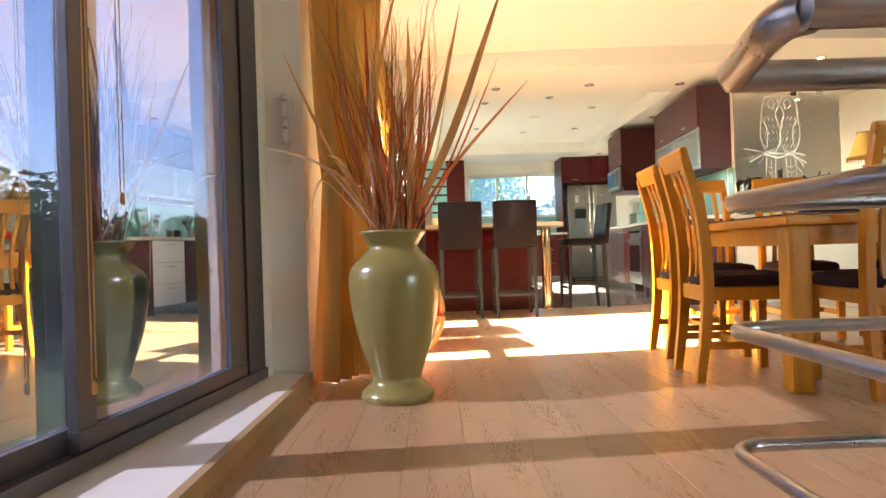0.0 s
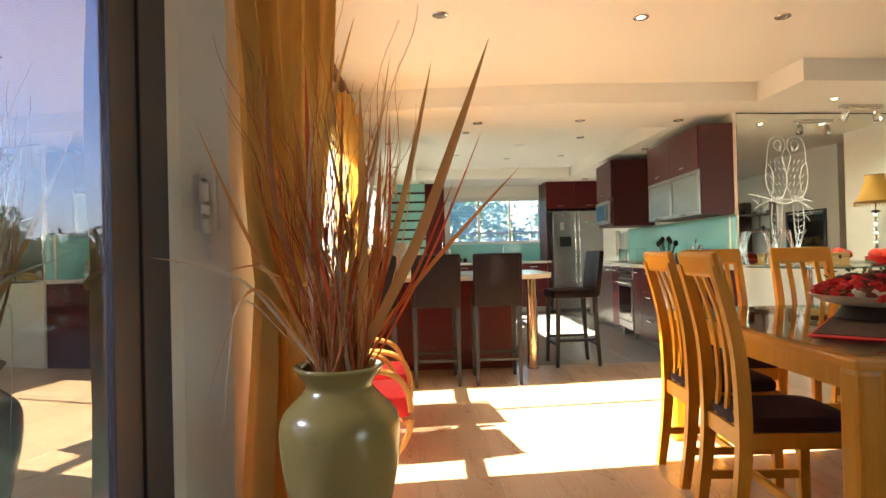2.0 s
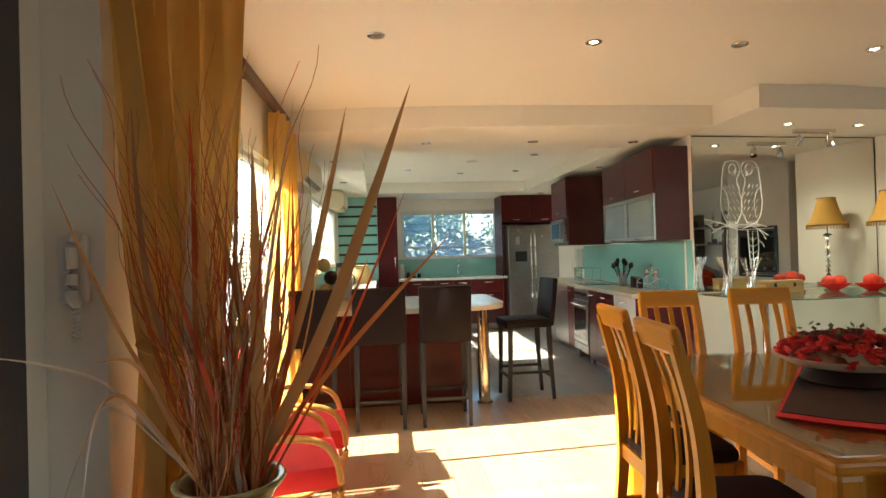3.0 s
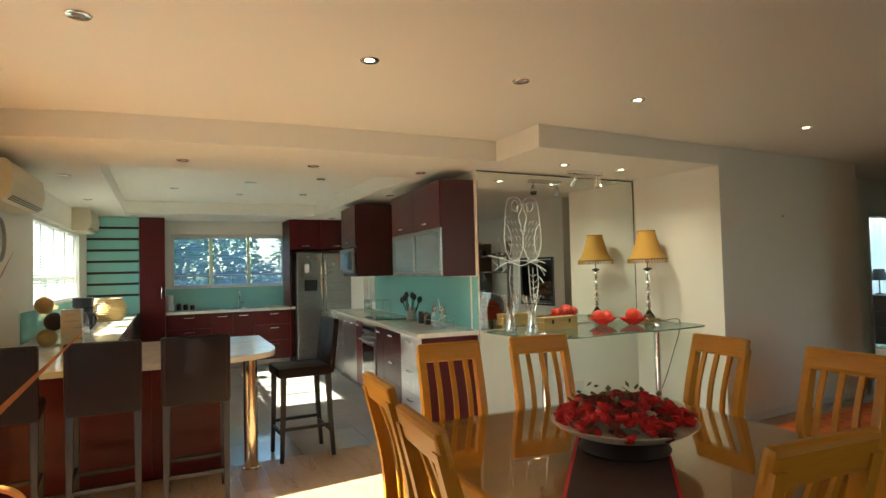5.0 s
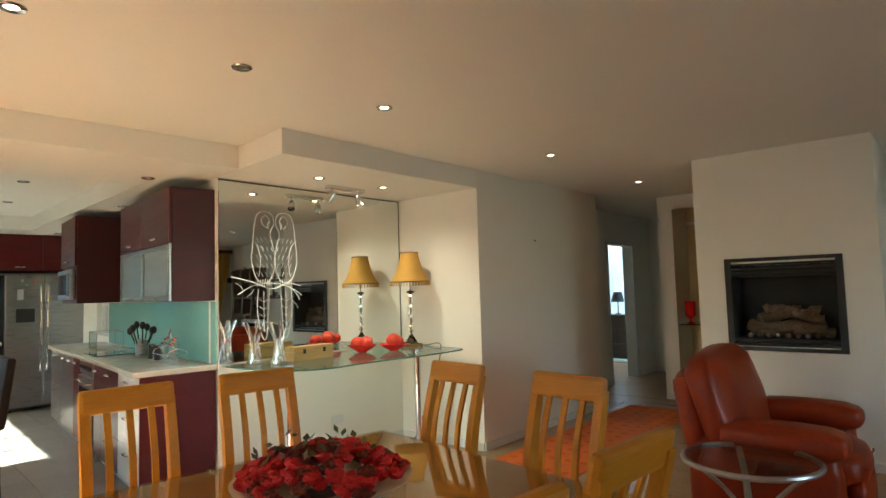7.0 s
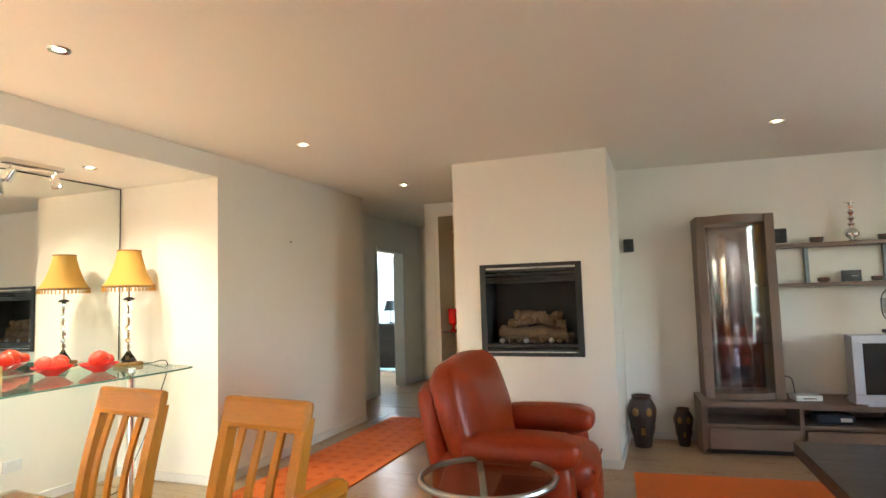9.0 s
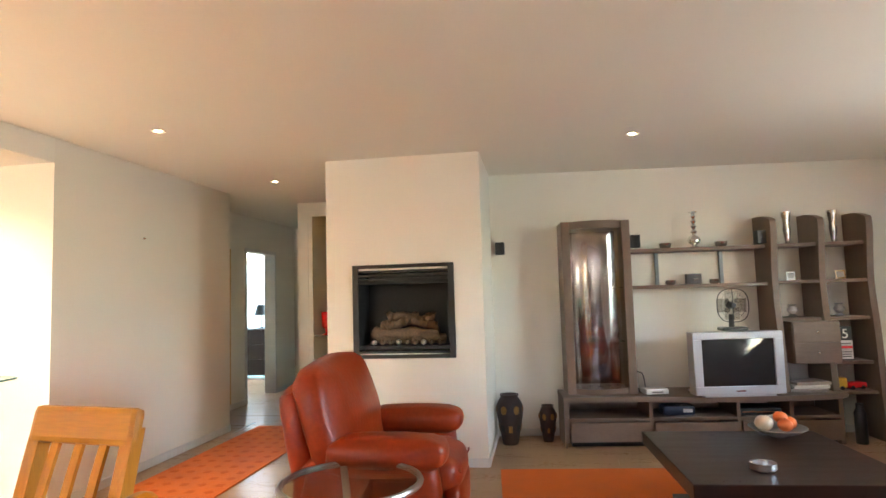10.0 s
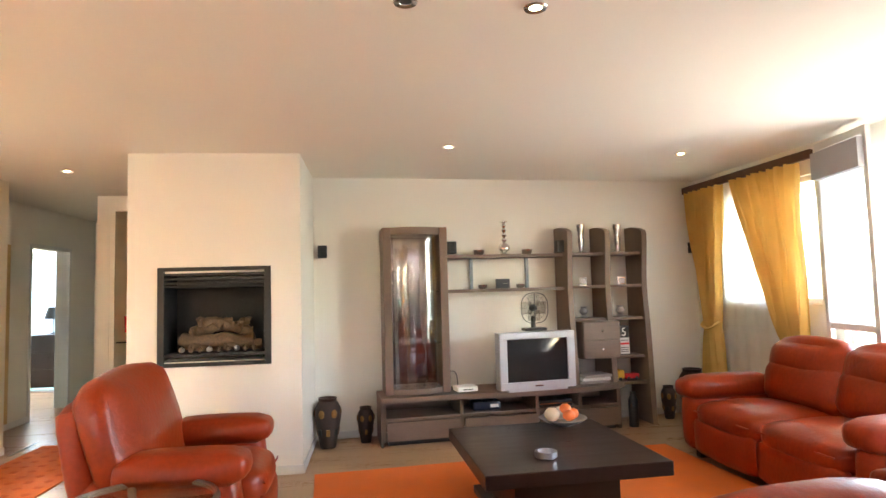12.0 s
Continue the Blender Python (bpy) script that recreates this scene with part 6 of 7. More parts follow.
rows = [[bm.verts.new((0.075 + 0.61 * i / g, -0.012 - 0.012 * (1 - ((i / g - 0.5) * 2) ** 2) * (1 - ((j / g - 0.5) * 2) ** 2), 0.09 + 0.395 * j / g)) for i in range(g + 1)] for j in range(g + 1)]
for a, b in zip(rows, rows[1:]):
    for i in range(g):
        bm.faces.new((a[i], a[i + 1], b[i + 1], b[i]))
part("screen", bm, DARK_GLASS, tv, "dark slightly bulging screen", True)
part("foot", boxes((0.08, 0.68, -0.02, 0.35, 0, 0.02), bev=0.004), SILVER_PLASTIC, tv)
part("badge", boxes((0.34, 0.42, -0.033, -0.029, 0.045, 0.055)), CHROME, tv)

fan = thing("desk_fan", TVW @ pose(1.89, -0.42, 0.988), "small dark desk fan standing on the television", "fan")
part("foot", boxes((-0.11, 0.11, -0.07, 0.07, 0, 0.03), bev=0.012), BLACK, fan)
bm = bmesh.new()
rod(bm, (0, 0.02, 0.03), (0, 0.02, 0.14), 0.025, 0.018)
part("neck", bm, BLACK, fan)
bm = bmesh.new()
lathe(bm, [(0.03, -0.05), (0.035, 0.0), (0.02, 0.06)], 16, pose(0, 0.0, 0.22, 90, 0, 0))
part("hub", bm, BLACK, fan, smooth=True)
grille = part("guard", boxes((-0.004, 0.004, -0.04, -0.034, 0.09, 0.36)), BLACK, fan)
for r in (0.135, 0.10, 0.07):
    bm = bmesh.new()
    tube(bm, [(r * math.copysign(abs(math.cos(t)) ** 0.75, math.cos(t)), -0.037, 0.22 + r * 1.08 * math.copysign(abs(math.sin(t)) ** 0.75, math.sin(t))) for t in (2 * math.pi * k / 40 for k in range(40))], 0.0010 if r < 0.13 else 0.004, 6, True)
    part("wire", bm, BLACK, grille)
for k in range(14):
    bm = bmesh.new()
    t = 2 * math.pi * k / 14
    rod(bm, (0.03 * math.cos(t), -0.04, 0.22 + 0.03 * math.sin(t)), (0.13 * math.cos(t), -0.037, 0.22 + 0.14 * math.sin(t)), 0.0010, n=4)
    part("spoke", bm, BLACK, grille)
for k in range(4):
    bm = bmesh.new()
    box(bm, 0.02, 0.125, -0.002, 0.002, -0.06, 0.06, bev=0.001, m=pose(0, -0.01, 0.22) @ Matrix.Rotation(k * math.pi / 2, 4, "Y") @ pose(0, 0, 0, 10, 0, 0))
    part("blade", bm, SMOKY, fan)


# ornaments of the unit
def ornament(name, m, profile, material, label, cat, group="", n=24):
    th = thing(name, m, label, cat, group)
    bm = bmesh.new()
    lathe(bm, profile, n)
    part("turned_body", bm, material, th, smooth=True)
    return th


ornament("candlestick", TVW @ pose(1.70, -0.15, 1.748), [(0.05, 0), (0.055, 0.006), (0.012, 0.02), (0.055, 0.05), (0.06, 0.07), (0.05, 0.10), (0.012, 0.125), (0.032, 0.15), (0.012, 0.175), (0.03, 0.20), (0.012, 0.225), (0.028, 0.25), (0.012, 0.275), (0.025, 0.295), (0.012, 0.32), (0.04, 0.335), (0.04, 0.34)], CHROME, "tall silver ball candlestick on the wall shelf", "candlestick")
for x in (1.43, 1.94):
    ornament("silver_dish", TVW @ pose(x, -0.15, 1.748), [(0.03, 0), (0.05, 0.01), (0.06, 0.05), (0.056, 0.05), (0.045, 0.015)], CHROME, "small silver votive dish on the wall shelf", "dish", "silver dishes")
for x in (1.46, 1.86):
    ornament("silver_dish", TVW @ pose(x, -0.15, 1.408), [(0.03, 0), (0.045, 0.01), (0.05, 0.04), (0.046, 0.04), (0.035, 0.015)], CHROME, "small silver votive dish on the wall shelf", "dish", "silver dishes")
ck = thing("small_clock", TVW @ pose(1.67, -0.15, 1.408), "small black square desk clock", "clock")
part("case", boxes((-0.07, 0.07, -0.02, 0.02, 0, 0.095), bev=0.004), BLACK, ck)
part("pointer", boxes((-0.003, 0.045, -0.023, -0.020, 0.045, 0.049)), CHROME, ck)
for x in (2.53, 2.94):
    ornament("silver_vase", TVW @ pose(x, -0.17, 1.75), [(0.045, 0), (0.048, 0.008), (0.02, 0.02), (0.03, 0.08), (0.035, 0.13), (0.028, 0.18), (0.04, 0.26), (0.046, 0.30), (0.04, 0.30), (0.02, 0.2)], CHROME, "tall fluted silver vase on the shelf tower", "vase", "silver vases", 10)
    ornament("silver_pot", TVW @ pose(x, -0.17, 1.08), [(0.03, 0), (0.04, 0.01), (0.018, 0.025), (0.045, 0.055), (0.045, 0.075), (0.025, 0.10), (0.04, 0.115), (0.03, 0.115)], PEWTER, "small round silver vase on the shelf tower", "vase", "small silver vases")
for x, w in ((2.50, 0.08), (2.93, 0.09)):
    pf = thing("photo_frame", TVW @ pose(x, -0.17, 1.415, -8, 0, 0), "small silver photo frame on the shelf tower", "photo frame", "photo frames")
    part("frame", boxes((0, w, -0.006, 0.006, 0, 0.08), bev=0.002), CHROME, pf)
    part("picture", boxes((0.012, w - 0.012, -0.009, -0.006, 0.012, 0.068)), PAPER, pf)
gb = thing("game_box", TVW @ pose(2.79, -0.26, 0.689), "black disc box with a white numeral five", "box")
part("carton", boxes((0, 0.19, 0, 0.12, 0.0, 0.295), bev=0.003), BLACK, gb)
part("front_label", boxes((0.075, 0.188, -0.004, -0.001, 0.01, 0.175), bev=0.001), PAPER, gb, "white printed label")
part("red_band", boxes((0.08, 0.183, -0.007, -0.0045, 0.105, 0.125)), RED_CLOTH, gb, "red band")
for z in (0.03, 0.05, 0.07, 0.145):
    part("print_line", boxes((0.09, 0.172, -0.0065, -0.0045, z, z + 0.007)), BLACK, gb, "dark line of small print")
for k in range(4):
    part("spine_line", boxes((0.012, 0.06, -0.003, -0.001, 0.03 + 0.06 * k, 0.04 + 0.06 * k)), PAPER, gb, "pale line of small print")
digit = bpy.data.curves.new("numeral", "FONT")
digit.body, digit.size, digit.extrude = "5", 0.12, 0.001
digit.materials.append(WHITE_PLASTIC)
num = new("numeral", digit)
num.parent = gb
num.matrix_basis = pose(0.10, -0.003, 0.195, 90, 0, 0)
tagged(num, "white numeral five")


for k in range(3):
    mg = thing("magazine", TVW @ pose(2.36 + 0.015 * k, -0.30, 0.442 + 0.028 * k, 0, 0, 4 * k - 4), "glossy magazine in a stack on the bench", "magazine", "stacked magazines")
    part("page_block", boxes((0, 0.30, -0.12, 0.10, 0, 0.026), bev=0.003), PAPER if k % 2 else mat("magazine_cover" + str(k), (0.3, 0.26, 0.24), 0.3), mg)
ro = thing("white_router", TVW @ pose(1.20, -0.36, 0.442, 0, 0, 6), "white set top box on the bench", "router")
part("case", boxes((-0.10, 0.10, -0.08, 0.08, 0.004, 0.05), bev=0.008), WHITE_PLASTIC, ro)
part("foot", boxes((-0.09, 0.09, -0.07, 0.07, 0, 0.004)), BLACK, ro)
part("light_strip", boxes((-0.05, 0.05, -0.083, -0.079, 0.02, 0.028)), BLACK, ro)
pl = thing("disc_player", TVW @ pose(2.08, -0.30, 0.25), "black disc player in the bench", "disc player")
part("case", boxes((-0.17, 0.17, -0.13, 0.12, 0.004, 0.06), bev=0.004), BLACK, pl)
part("front_trim", boxes((-0.16, 0.16, -0.134, -0.130, 0.03, 0.036)), CHROME, pl)
bb = thing("small_boombox", TVW @ pose(1.40, -0.30, 0.25), "dark blue portable player in the bench", "player")
part("case", boxes((-0.14, 0.14, -0.10, 0.08, 0, 0.085), bev=0.03), mat("navy_plastic", (0.02, 0.03, 0.06), 0.3), bb)
part("panel", boxes((0.03, 0.11, -0.104, -0.099, 0.03, 0.06)), WHITE_PLASTIC, bb)
toy = thing("toy_car", TVW @ pose(2.92, -0.22, 0.429, 0, 0, 10), "small red and yellow toy vehicle", "toy")
part("body", boxes((-0.02, 0.16, -0.05, 0.05, 0.015, 0.06), bev=0.01), RED_CLOTH, toy)
part("cab", boxes((-0.11, -0.02, -0.05, 0.05, 0.015, 0.11), bev=0.02), mat("yellow_plastic", (0.7, 0.38, 0.03), 0.4), toy)
for x in (-0.08, 0.02, 0.12):
    bm = bmesh.new()
    rod(bm, (x, -0.055, 0.018), (x, 0.055, 0.018), 0.018, n=14)
    part("wheel", bm, BLACK, toy)
bm = bmesh.new()
tube(bm, spline([(1.10, -0.30, 0.445), (1.02, -0.28, 0.50), (1.03, -0.22, 0.60), (1.14, -0.2, 0.60), (1.16, -0.22, 0.46)], 6), 0.005, 6)
tagged(part("cable_loop", bm, BLACK, m=TVW), "looped black cable on the bench", "cable")


# ---- carved floor vases ----
def carved_vase(m, h, r, label):
    th = thing("carved_vase", m, label, "vase", "carved floor vases")
    bm = bmesh.new()
    lathe(bm, [(r * 0.55, 0), (r * 0.6, h * 0.02), (r * 0.72, h * 0.2), (r, h * 0.6), (r * 0.97, h * 0.80), (r * 0.78, h * 0.9), (r * 0.66, h * 0.94), (r * 0.72, h), (r * 0.6, h), (r * 0.5, h * 0.9)], 28)
    b = part("vase_body", bm, CARVED, th, smooth=True)
    for k in range(6):
        a = 2 * math.pi * k / 6
        bm = bmesh.new()
        bmesh.ops.create_icosphere(bm, subdivisions=2, radius=1, matrix=Matrix.LocRotScale((r * 0.93 * math.cos(a), r * 0.93 * math.sin(a), h * 0.70), Euler((0, 0, a)), (0.014, r * 0.26, h * 0.10)))
        part("gold_patch", bm, GOLD_PAINT, b, smooth=True)
    for k in range(8):
        a = 2 * math.pi * k / 8
        bm = bmesh.new()
        box(bm, -0.006, 0.006, -r * 0.14, r * 0.14, -h * 0.07, h * 0.07, bev=0.003, m=pose(r * 0.80 * math.cos(a), r * 0.80 * math.sin(a), h * 0.33, 0, 12, math.degrees(a)))
        part("carved_lozenge", bm, BLACK_IRON if k % 2 else GOLD_PAINT, b)


carved_vase(TVW @ pose(-0.09, -0.30, 0), 0.45, 0.12, "dark carved wooden floor vase with gold patches")
carved_vase(TVW @ pose(0.26, -0.22, 0), 0.33, 0.078, "small dark carved wooden floor vase")
carved_vase(TVW @ pose(3.42, -0.22, 0), 0.34, 0.078, "small dark carved wooden floor vase")
carved_vase(TVW @ pose(3.72, -0.20, 0), 0.50, 0.14, "dark carved wooden floor vase with gold patches")
cn = thing("black_canister", TVW @ pose(2.90, -0.42, 0), "black cylinder bottle bag on the floor", "canister")
bm = bmesh.new()
lathe(bm, [(0.045, 0), (0.048, 0.01), (0.048, 0.26), (0.03, 0.30), (0.03, 0.34)], 18)
part("can", bm, BLACK, cn, smooth=True)


# ---- coffee table, rugs ----
CT = TVW @ pose(1.27, -2.28, 0, 0, 0, -2)
ct = thing("coffee_table", CT, "low square dark wenge coffee table", "coffee table")
part("top", boxes((-0.54, 0.54, -0.56, 0.56, 0.34, 0.42), bev=0.006), WENGE, ct)
part("neck", boxes((-0.32, 0.32, -0.34, 0.34, 0.06, 0.34), bev=0.004), WENGE, ct)
part("base", boxes((-0.40, 0.40, -0.42, 0.42, 0.012, 0.06), bev=0.004), WENGE, ct)
fb = fruit_bowl(CT @ pose(0.26, 0.40, 0.42), [(-0.08, 0, 0.085, 0.055, PLATTER), (0.0, 0.04, 0.085, 0.05, WHITE_PLASTIC), (0.03, -0.04, 0.08, 0.045, ORANGE), (0.08, 0.02, 0.08, 0.045, ORANGE), (0.02, 0.0, 0.12, 0.042, ORANGE)], PEWTER, 0.17, "silver dish with oranges on the coffee table")
at = thing("ashtray", CT @ pose(-0.12, -0.32, 0.421), "round cut glass ashtray on the coffee table", "ashtray")
bm = bmesh.new()
lathe(bm, [(0.055, 0), (0.065, 0.01), (0.065, 0.04), (0.05, 0.04), (0.045, 0.012)], 24)
part("dish", bm, PEWTER, at, smooth=True)

bm = bmesh.new()
box(bm, 0, 3.0, -1.9, 0, 0, 0.011, bev=0.003)
tagged(part("orange_rug", bm, RUG, m=TVW @ pose(-0.20, -1.12, 0.0005)), "plain bright orange wool rug under the coffee table", "rug")
run_ = thing("runner_rug", ALC @ pose(1.62, -0.22, 0.0005, 0, 0, 0), "long orange patterned runner beside the wall", "rug")
part("woven_body", boxes((0, 3.05, -0.78, 0, 0, 0.010), bev=0.003), RUG, run_)
for i in range(19):
    for j in range(5):
        x, y = 0.12 + 0.156 * i, -0.10 - 0.145 * j
        bm = bmesh.new()
        box(bm, -0.028, 0.028, -0.028, 0.028, 0.0095, 0.0115, bev=0.002, m=pose(x, y, 0, 0, 0, 45 if (i + j) % 2 else 0))
        part("woven_motif", bm, RUG_DARK, run_)
bm = bmesh.new()
box(bm, 0, 0.5, -0.012, 0.012, 0, 0.006, bev=0.002)
tagged(part("floor_strip", bm, CHROME, m=ALC @ pose(4.35, -0.10, 0, 0, 0, 2)), "thin metal threshold strip on the floor", "threshold", kind="structure")


# ---- leather seats ----
def cushion(bm, x0, x1, y0, y1, z0, z1, puff=0.05, m=None, cuts=7):
    """A stuffed block: a box with bulging faces and round corners."""
    n = cuts
    c, h = Vector(((x0 + x1) / 2, (y0 + y1) / 2, (z0 + z1) / 2)), Vector((abs(x1 - x0) / 2, abs(y1 - y0) / 2, abs(z1 - z0) / 2))
    bmesh.ops.create_cube(bm, size=2)
    bmesh.ops.subdivide_edges(bm, edges=list(bm.edges), cuts=n, use_grid_fill=True)
    vs = list(bm.verts)
    rad = min(h) * 0.75
    for v in vs:
        p = Vector((v.co.x * h.x, v.co.y * h.y, v.co.z * h.z))
        q = Vector([max(-(h[k] - rad), min(h[k] - rad, p[k])) for k in range(3)])
        d = p - q
        if d.length > 1e-6:
            p = q + d.normalized() * min(d.length, rad)
        u = [v.co[k] for k in range(3)]
        k = max(range(3), key=lambda t: abs(u[t]))
        o = [t for t in range(3) if t != k]
        p[k] += math.copysign(puff * (1 - u[o[0]] ** 2) * (1 - u[o[1]] ** 2), u[k])
        p += Vector(noise.noise_vector(p * 5 + c * 3)) * 0.006
        v.co = (m @ (p + c)) if m is not None else p + c
    return vs


def leather_seat(m, seats, label, name, sw=0.62):
    """An armchair or sofa that faces -y; x is its width, 0 at the middle."""
    th = thing(name, m, label, "armchair" if seats == 1 else "sofa")
    w = sw * seats / 2
    bm = bmesh.new()
    cushion(bm, -w - 0.02, w + 0.02, -0.36, 0.42, 0.06, 0.34, 0.02)
    part("base", bm, LEATHER_RED, th, smooth=True)
    for k in range(seats):
        x0, x1 = -w + sw * k + 0.005, -w + sw * (k + 1) - 0.005
        bm = bmesh.new()
        cushion(bm, x0, x1, -0.46, 0.22, 0.28, 0.47, 0.035)
        part("seat_cushion", bm, LEATHER_RED, th, smooth=True)
        bm = bmesh.new()
        cushion(bm, x0, x1, -0.48, -0.38, 0.08, 0.34, 0.02)
        part("foot_flap", bm, LEATHER_RED, th, smooth=True)
        if seats == 1:
            bm = bmesh.new()
            cushion(bm, x0 - 0.19, x1 + 0.19, -0.10, 0.11, 0.0, 0.56, 0.045, pose(0, 0.15, 0.40, -17, 0, 0))
            part("back_cushion", bm, LEATHER_RED, th, "broad smooth back cushion", True)
        else:
            bm = bmesh.new()
            cushion(bm, x0 - 0.01, x1 + 0.01, -0.13, 0.13, 0.0, 0.34, 0.05, pose(0, 0.24, 0.44, -14, 0, 0))
            part("lumbar_cushion", bm, LEATHER_RED, th, smooth=True)
            bm = bmesh.new()
            cushion(bm, x0 - 0.01, x1 + 0.01, -0.12, 0.13, 0.0, 0.30, 0.06, pose(0, 0.30, 0.63, -16, 0, 0))
            part("back_cushion", bm, LEATHER_RED, th, smooth=True)
        bm = bmesh.new()
        tube(bm, [(x0 + 0.03 + (x1 - x0 - 0.06) * i / 12, -0.478 + 0.006 * math.sin(i), 0.40) for i in range(13)], 0.006, 6)
        part("piping", bm, LEATHER_RED, th, "stitched seam", True)
    bm = bmesh.new()
    e = 0.17 if seats == 1 else 0.03
    cushion(bm, -w - e, w + e, -0.06, 0.10, 0.0, 0.66, 0.04, pose(0, 0.25 if seats == 1 else 0.40, 0.20, -12, 0, 0))
    part("back_shell", bm, LEATHER_RED, th, smooth=True)
    for s in (-1, 1):
        bm = bmesh.new()
        cushion(bm, s * (w + 0.015), s * (w + 0.235), -0.38 if seats == 1 else -0.44, 0.36, 0.05, 0.52, 0.02)
        part("arm_side", bm, LEATHER_RED, th, smooth=True)
        bm = bmesh.new()
        cushion(bm, s * (w - 0.005), s * (w + 0.245), -0.42 if seats == 1 else -0.48, 0.18 if seats == 1 else 0.30, 0.47, 0.61 if seats == 1 else 0.64, 0.02)
        part("arm_pad", bm, LEATHER_RED, th, "padded leather arm rest", True)
    for x in (-w - 0.1, w + 0.1):
        for y in (-0.34, 0.34):
            part("foot", boxes((x - 0.03, x + 0.03, y - 0.03, y + 0.03, 0, 0.07)), BLACK, th)
    return th


leather_seat(ALC @ pose(1.93, -2.36, 0, 0, 0, 2) @ Matrix.Diagonal((1, 1, 1.06, 1)), 1, "rust red leather armchair by the fireplace", "armchair", 0.58)
leather_seat(SW @ pose(2.38, -0.70, 0, 0, 0, 0), 2, "rust red leather two seat sofa under the curtains", "sofa", 0.72)
leather_seat(TVW @ pose(1.62, -4.02, 0, 0, 0, 180) @ Matrix.Diagonal((1, 1, 0.84, 1)), 2, "rust red leather sofa with its back to the room", "sofa", 0.72)


# ---- round glass side table ----
gt = thing("round_side_table", pose(4.56, 2.93, 0), "round glass side table with curved steel frame", "side table")
bm = bmesh.new()
lathe(bm, [(0.31, 0.548), (0.315, 0.553), (0.31, 0.558)], 48)
part("glass_disc", bm, SHELF_GLASS, gt)
bm = bmesh.new()
tube(bm, [(0.315 * math.cos(2 * math.pi * k / 48), 0.315 * math.sin(2 * math.pi * k / 48), 0.54) for k in range(48)], 0.015, 8, True)
part("rim", bm, PEWTER, gt, smooth=True)
for k in range(3):
    a = 2 * math.pi * k / 3 + 0.5
    bm = bmesh.new()
    tube(bm, spline([(0.29 * math.cos(a), 0.29 * math.sin(a), 0.53), (0.16 * math.cos(a), 0.16 * math.sin(a), 0.42), (0.05 * math.cos(a + 0.3), 0.05 * math.sin(a + 0.3), 0.25), (0.16 * math.cos(a + 0.5), 0.16 * math.sin(a + 0.5), 0.08), (0.26 * math.cos(a + 0.6), 0.26 * math.sin(a + 0.6), 0.012)], 6), 0.018, 8, flat=0.6)
    part("curved_leg", bm, PEWTER, gt, smooth=True)

# ---- niche and bedroom glimpses ----
ns = thing("niche_shelf", ALC @ pose(5.36, -1.43, 0.92), "glass shelf inside the wall niche", "shelf")
part("sheet", boxes((0.0, 0.45, 0, 0.88, 0, 0.012)), SHELF_GLASS, ns)
part("edge", boxes((-0.004, 0.0, 0, 0.88, -0.001, 0.013)), BLACK_IRON, ns)
ornament("red_vase", ALC @ pose(5.50, -0.70, 0.933), [(0.05, 0), (0.05, 0.008), (0.015, 0.02), (0.02, 0.06), (0.06, 0.10), (0.065, 0.28), (0.06, 0.28), (0.055, 0.11)], RED_GLASS, "red glass hurricane vase on the niche shelf", "vase")
pw = thing("framed_panel", ALC @ pose(5.815, -0.55, 0.95, 0, 0, -90), "white framed mirror panel in the niche", "mirror")
part("frame", boxes((0.0, 0.04, 0, 0.03, 0, 1.30), (0.30, 0.34, 0, 0.03, 0, 1.30), (0.04, 0.30, 0.001, 0.029, 1.26, 1.30), bev=0.003), WHITE_GLOSS, pw)
part("sheet", boxes((0.04, 0.30, 0.01, 0.014, 0, 1.26)), MIRROR, pw)
dcase = thing("door_frame", ALC @ pose(6.0, 0.62, 0), "white painted door frame to the bedroom", "door frame", kind="structure")
part("jamb", boxes((-0.05, 0.0, -0.012, 0.16, 0, 2.05), bev=0.003), SKIRT, dcase)
part("jamb", boxes((0.86, 0.91, -0.012, 0.16, 0, 2.05), bev=0.003), SKIRT, dcase)
part("head", boxes((-0.05, 0.91, -0.012, 0.16, 2.052, 2.10), bev=0.003), SKIRT, dcase)
bm = bmesh.new()
box(bm, 0, 0.62, -0.012, -0.002, 0, 2.05, bev=0.003)
tagged(part("passage_door", bm, BEIGE_PAINT, m=ALC @ pose(4.95, 0.62, 0)), "closed tan door in the passage", "door")
dr = thing("bedroom_dresser", ALC @ pose(9.15, 2.1, 0, 0, 0, -90), "dark wooden dresser in the bedroom", "dresser")
part("case", boxes((-0.5, 0.5, -0.3, 0.3, 0, 0.85), bev=0.006), WENGE, dr)
for z in (0.05, 0.32, 0.59):
    part("drawer", boxes((-0.48, 0.48, -0.32, -0.301, z, z + 0.24), bev=0.003), WENGE, dr)
lampb = thing("bedroom_lamp", ALC @ pose(9.15, 1.95, 0.851), "small dark bedside lamp on the dresser", "lamp")
bm = bmesh.new()
lathe(bm, [(0.06, 0), (0.06, 0.01), (0.01, 0.03), (0.01, 0.28)], 16)
part("stand", bm, BLACK, lampb, smooth=True)
bm = bmesh.new()
lathe(bm, [(0.14, 0.25), (0.08, 0.45)], 20, caps=False)
part("shade", bm, BLACK_IRON, lampb, smooth=True)


# ---- outdoors ----
bm = bmesh.new()
bmesh.ops.create_grid(bm, x_segments=1, y_segments=1, size=400, matrix=pose(0, 0, -0.3))
tagged(part("ground", bm, LAWN), "green lawn round the house", "ground", kind="structure")
bm = bmesh.new()
box(bm, -0.9, 10.5, -7.5, -3.25, -0.28, -0.02)
tagged(part("pavement_terrace", bm, PATIO), "brown paved terrace before the south doors", "pavement", kind="structure")


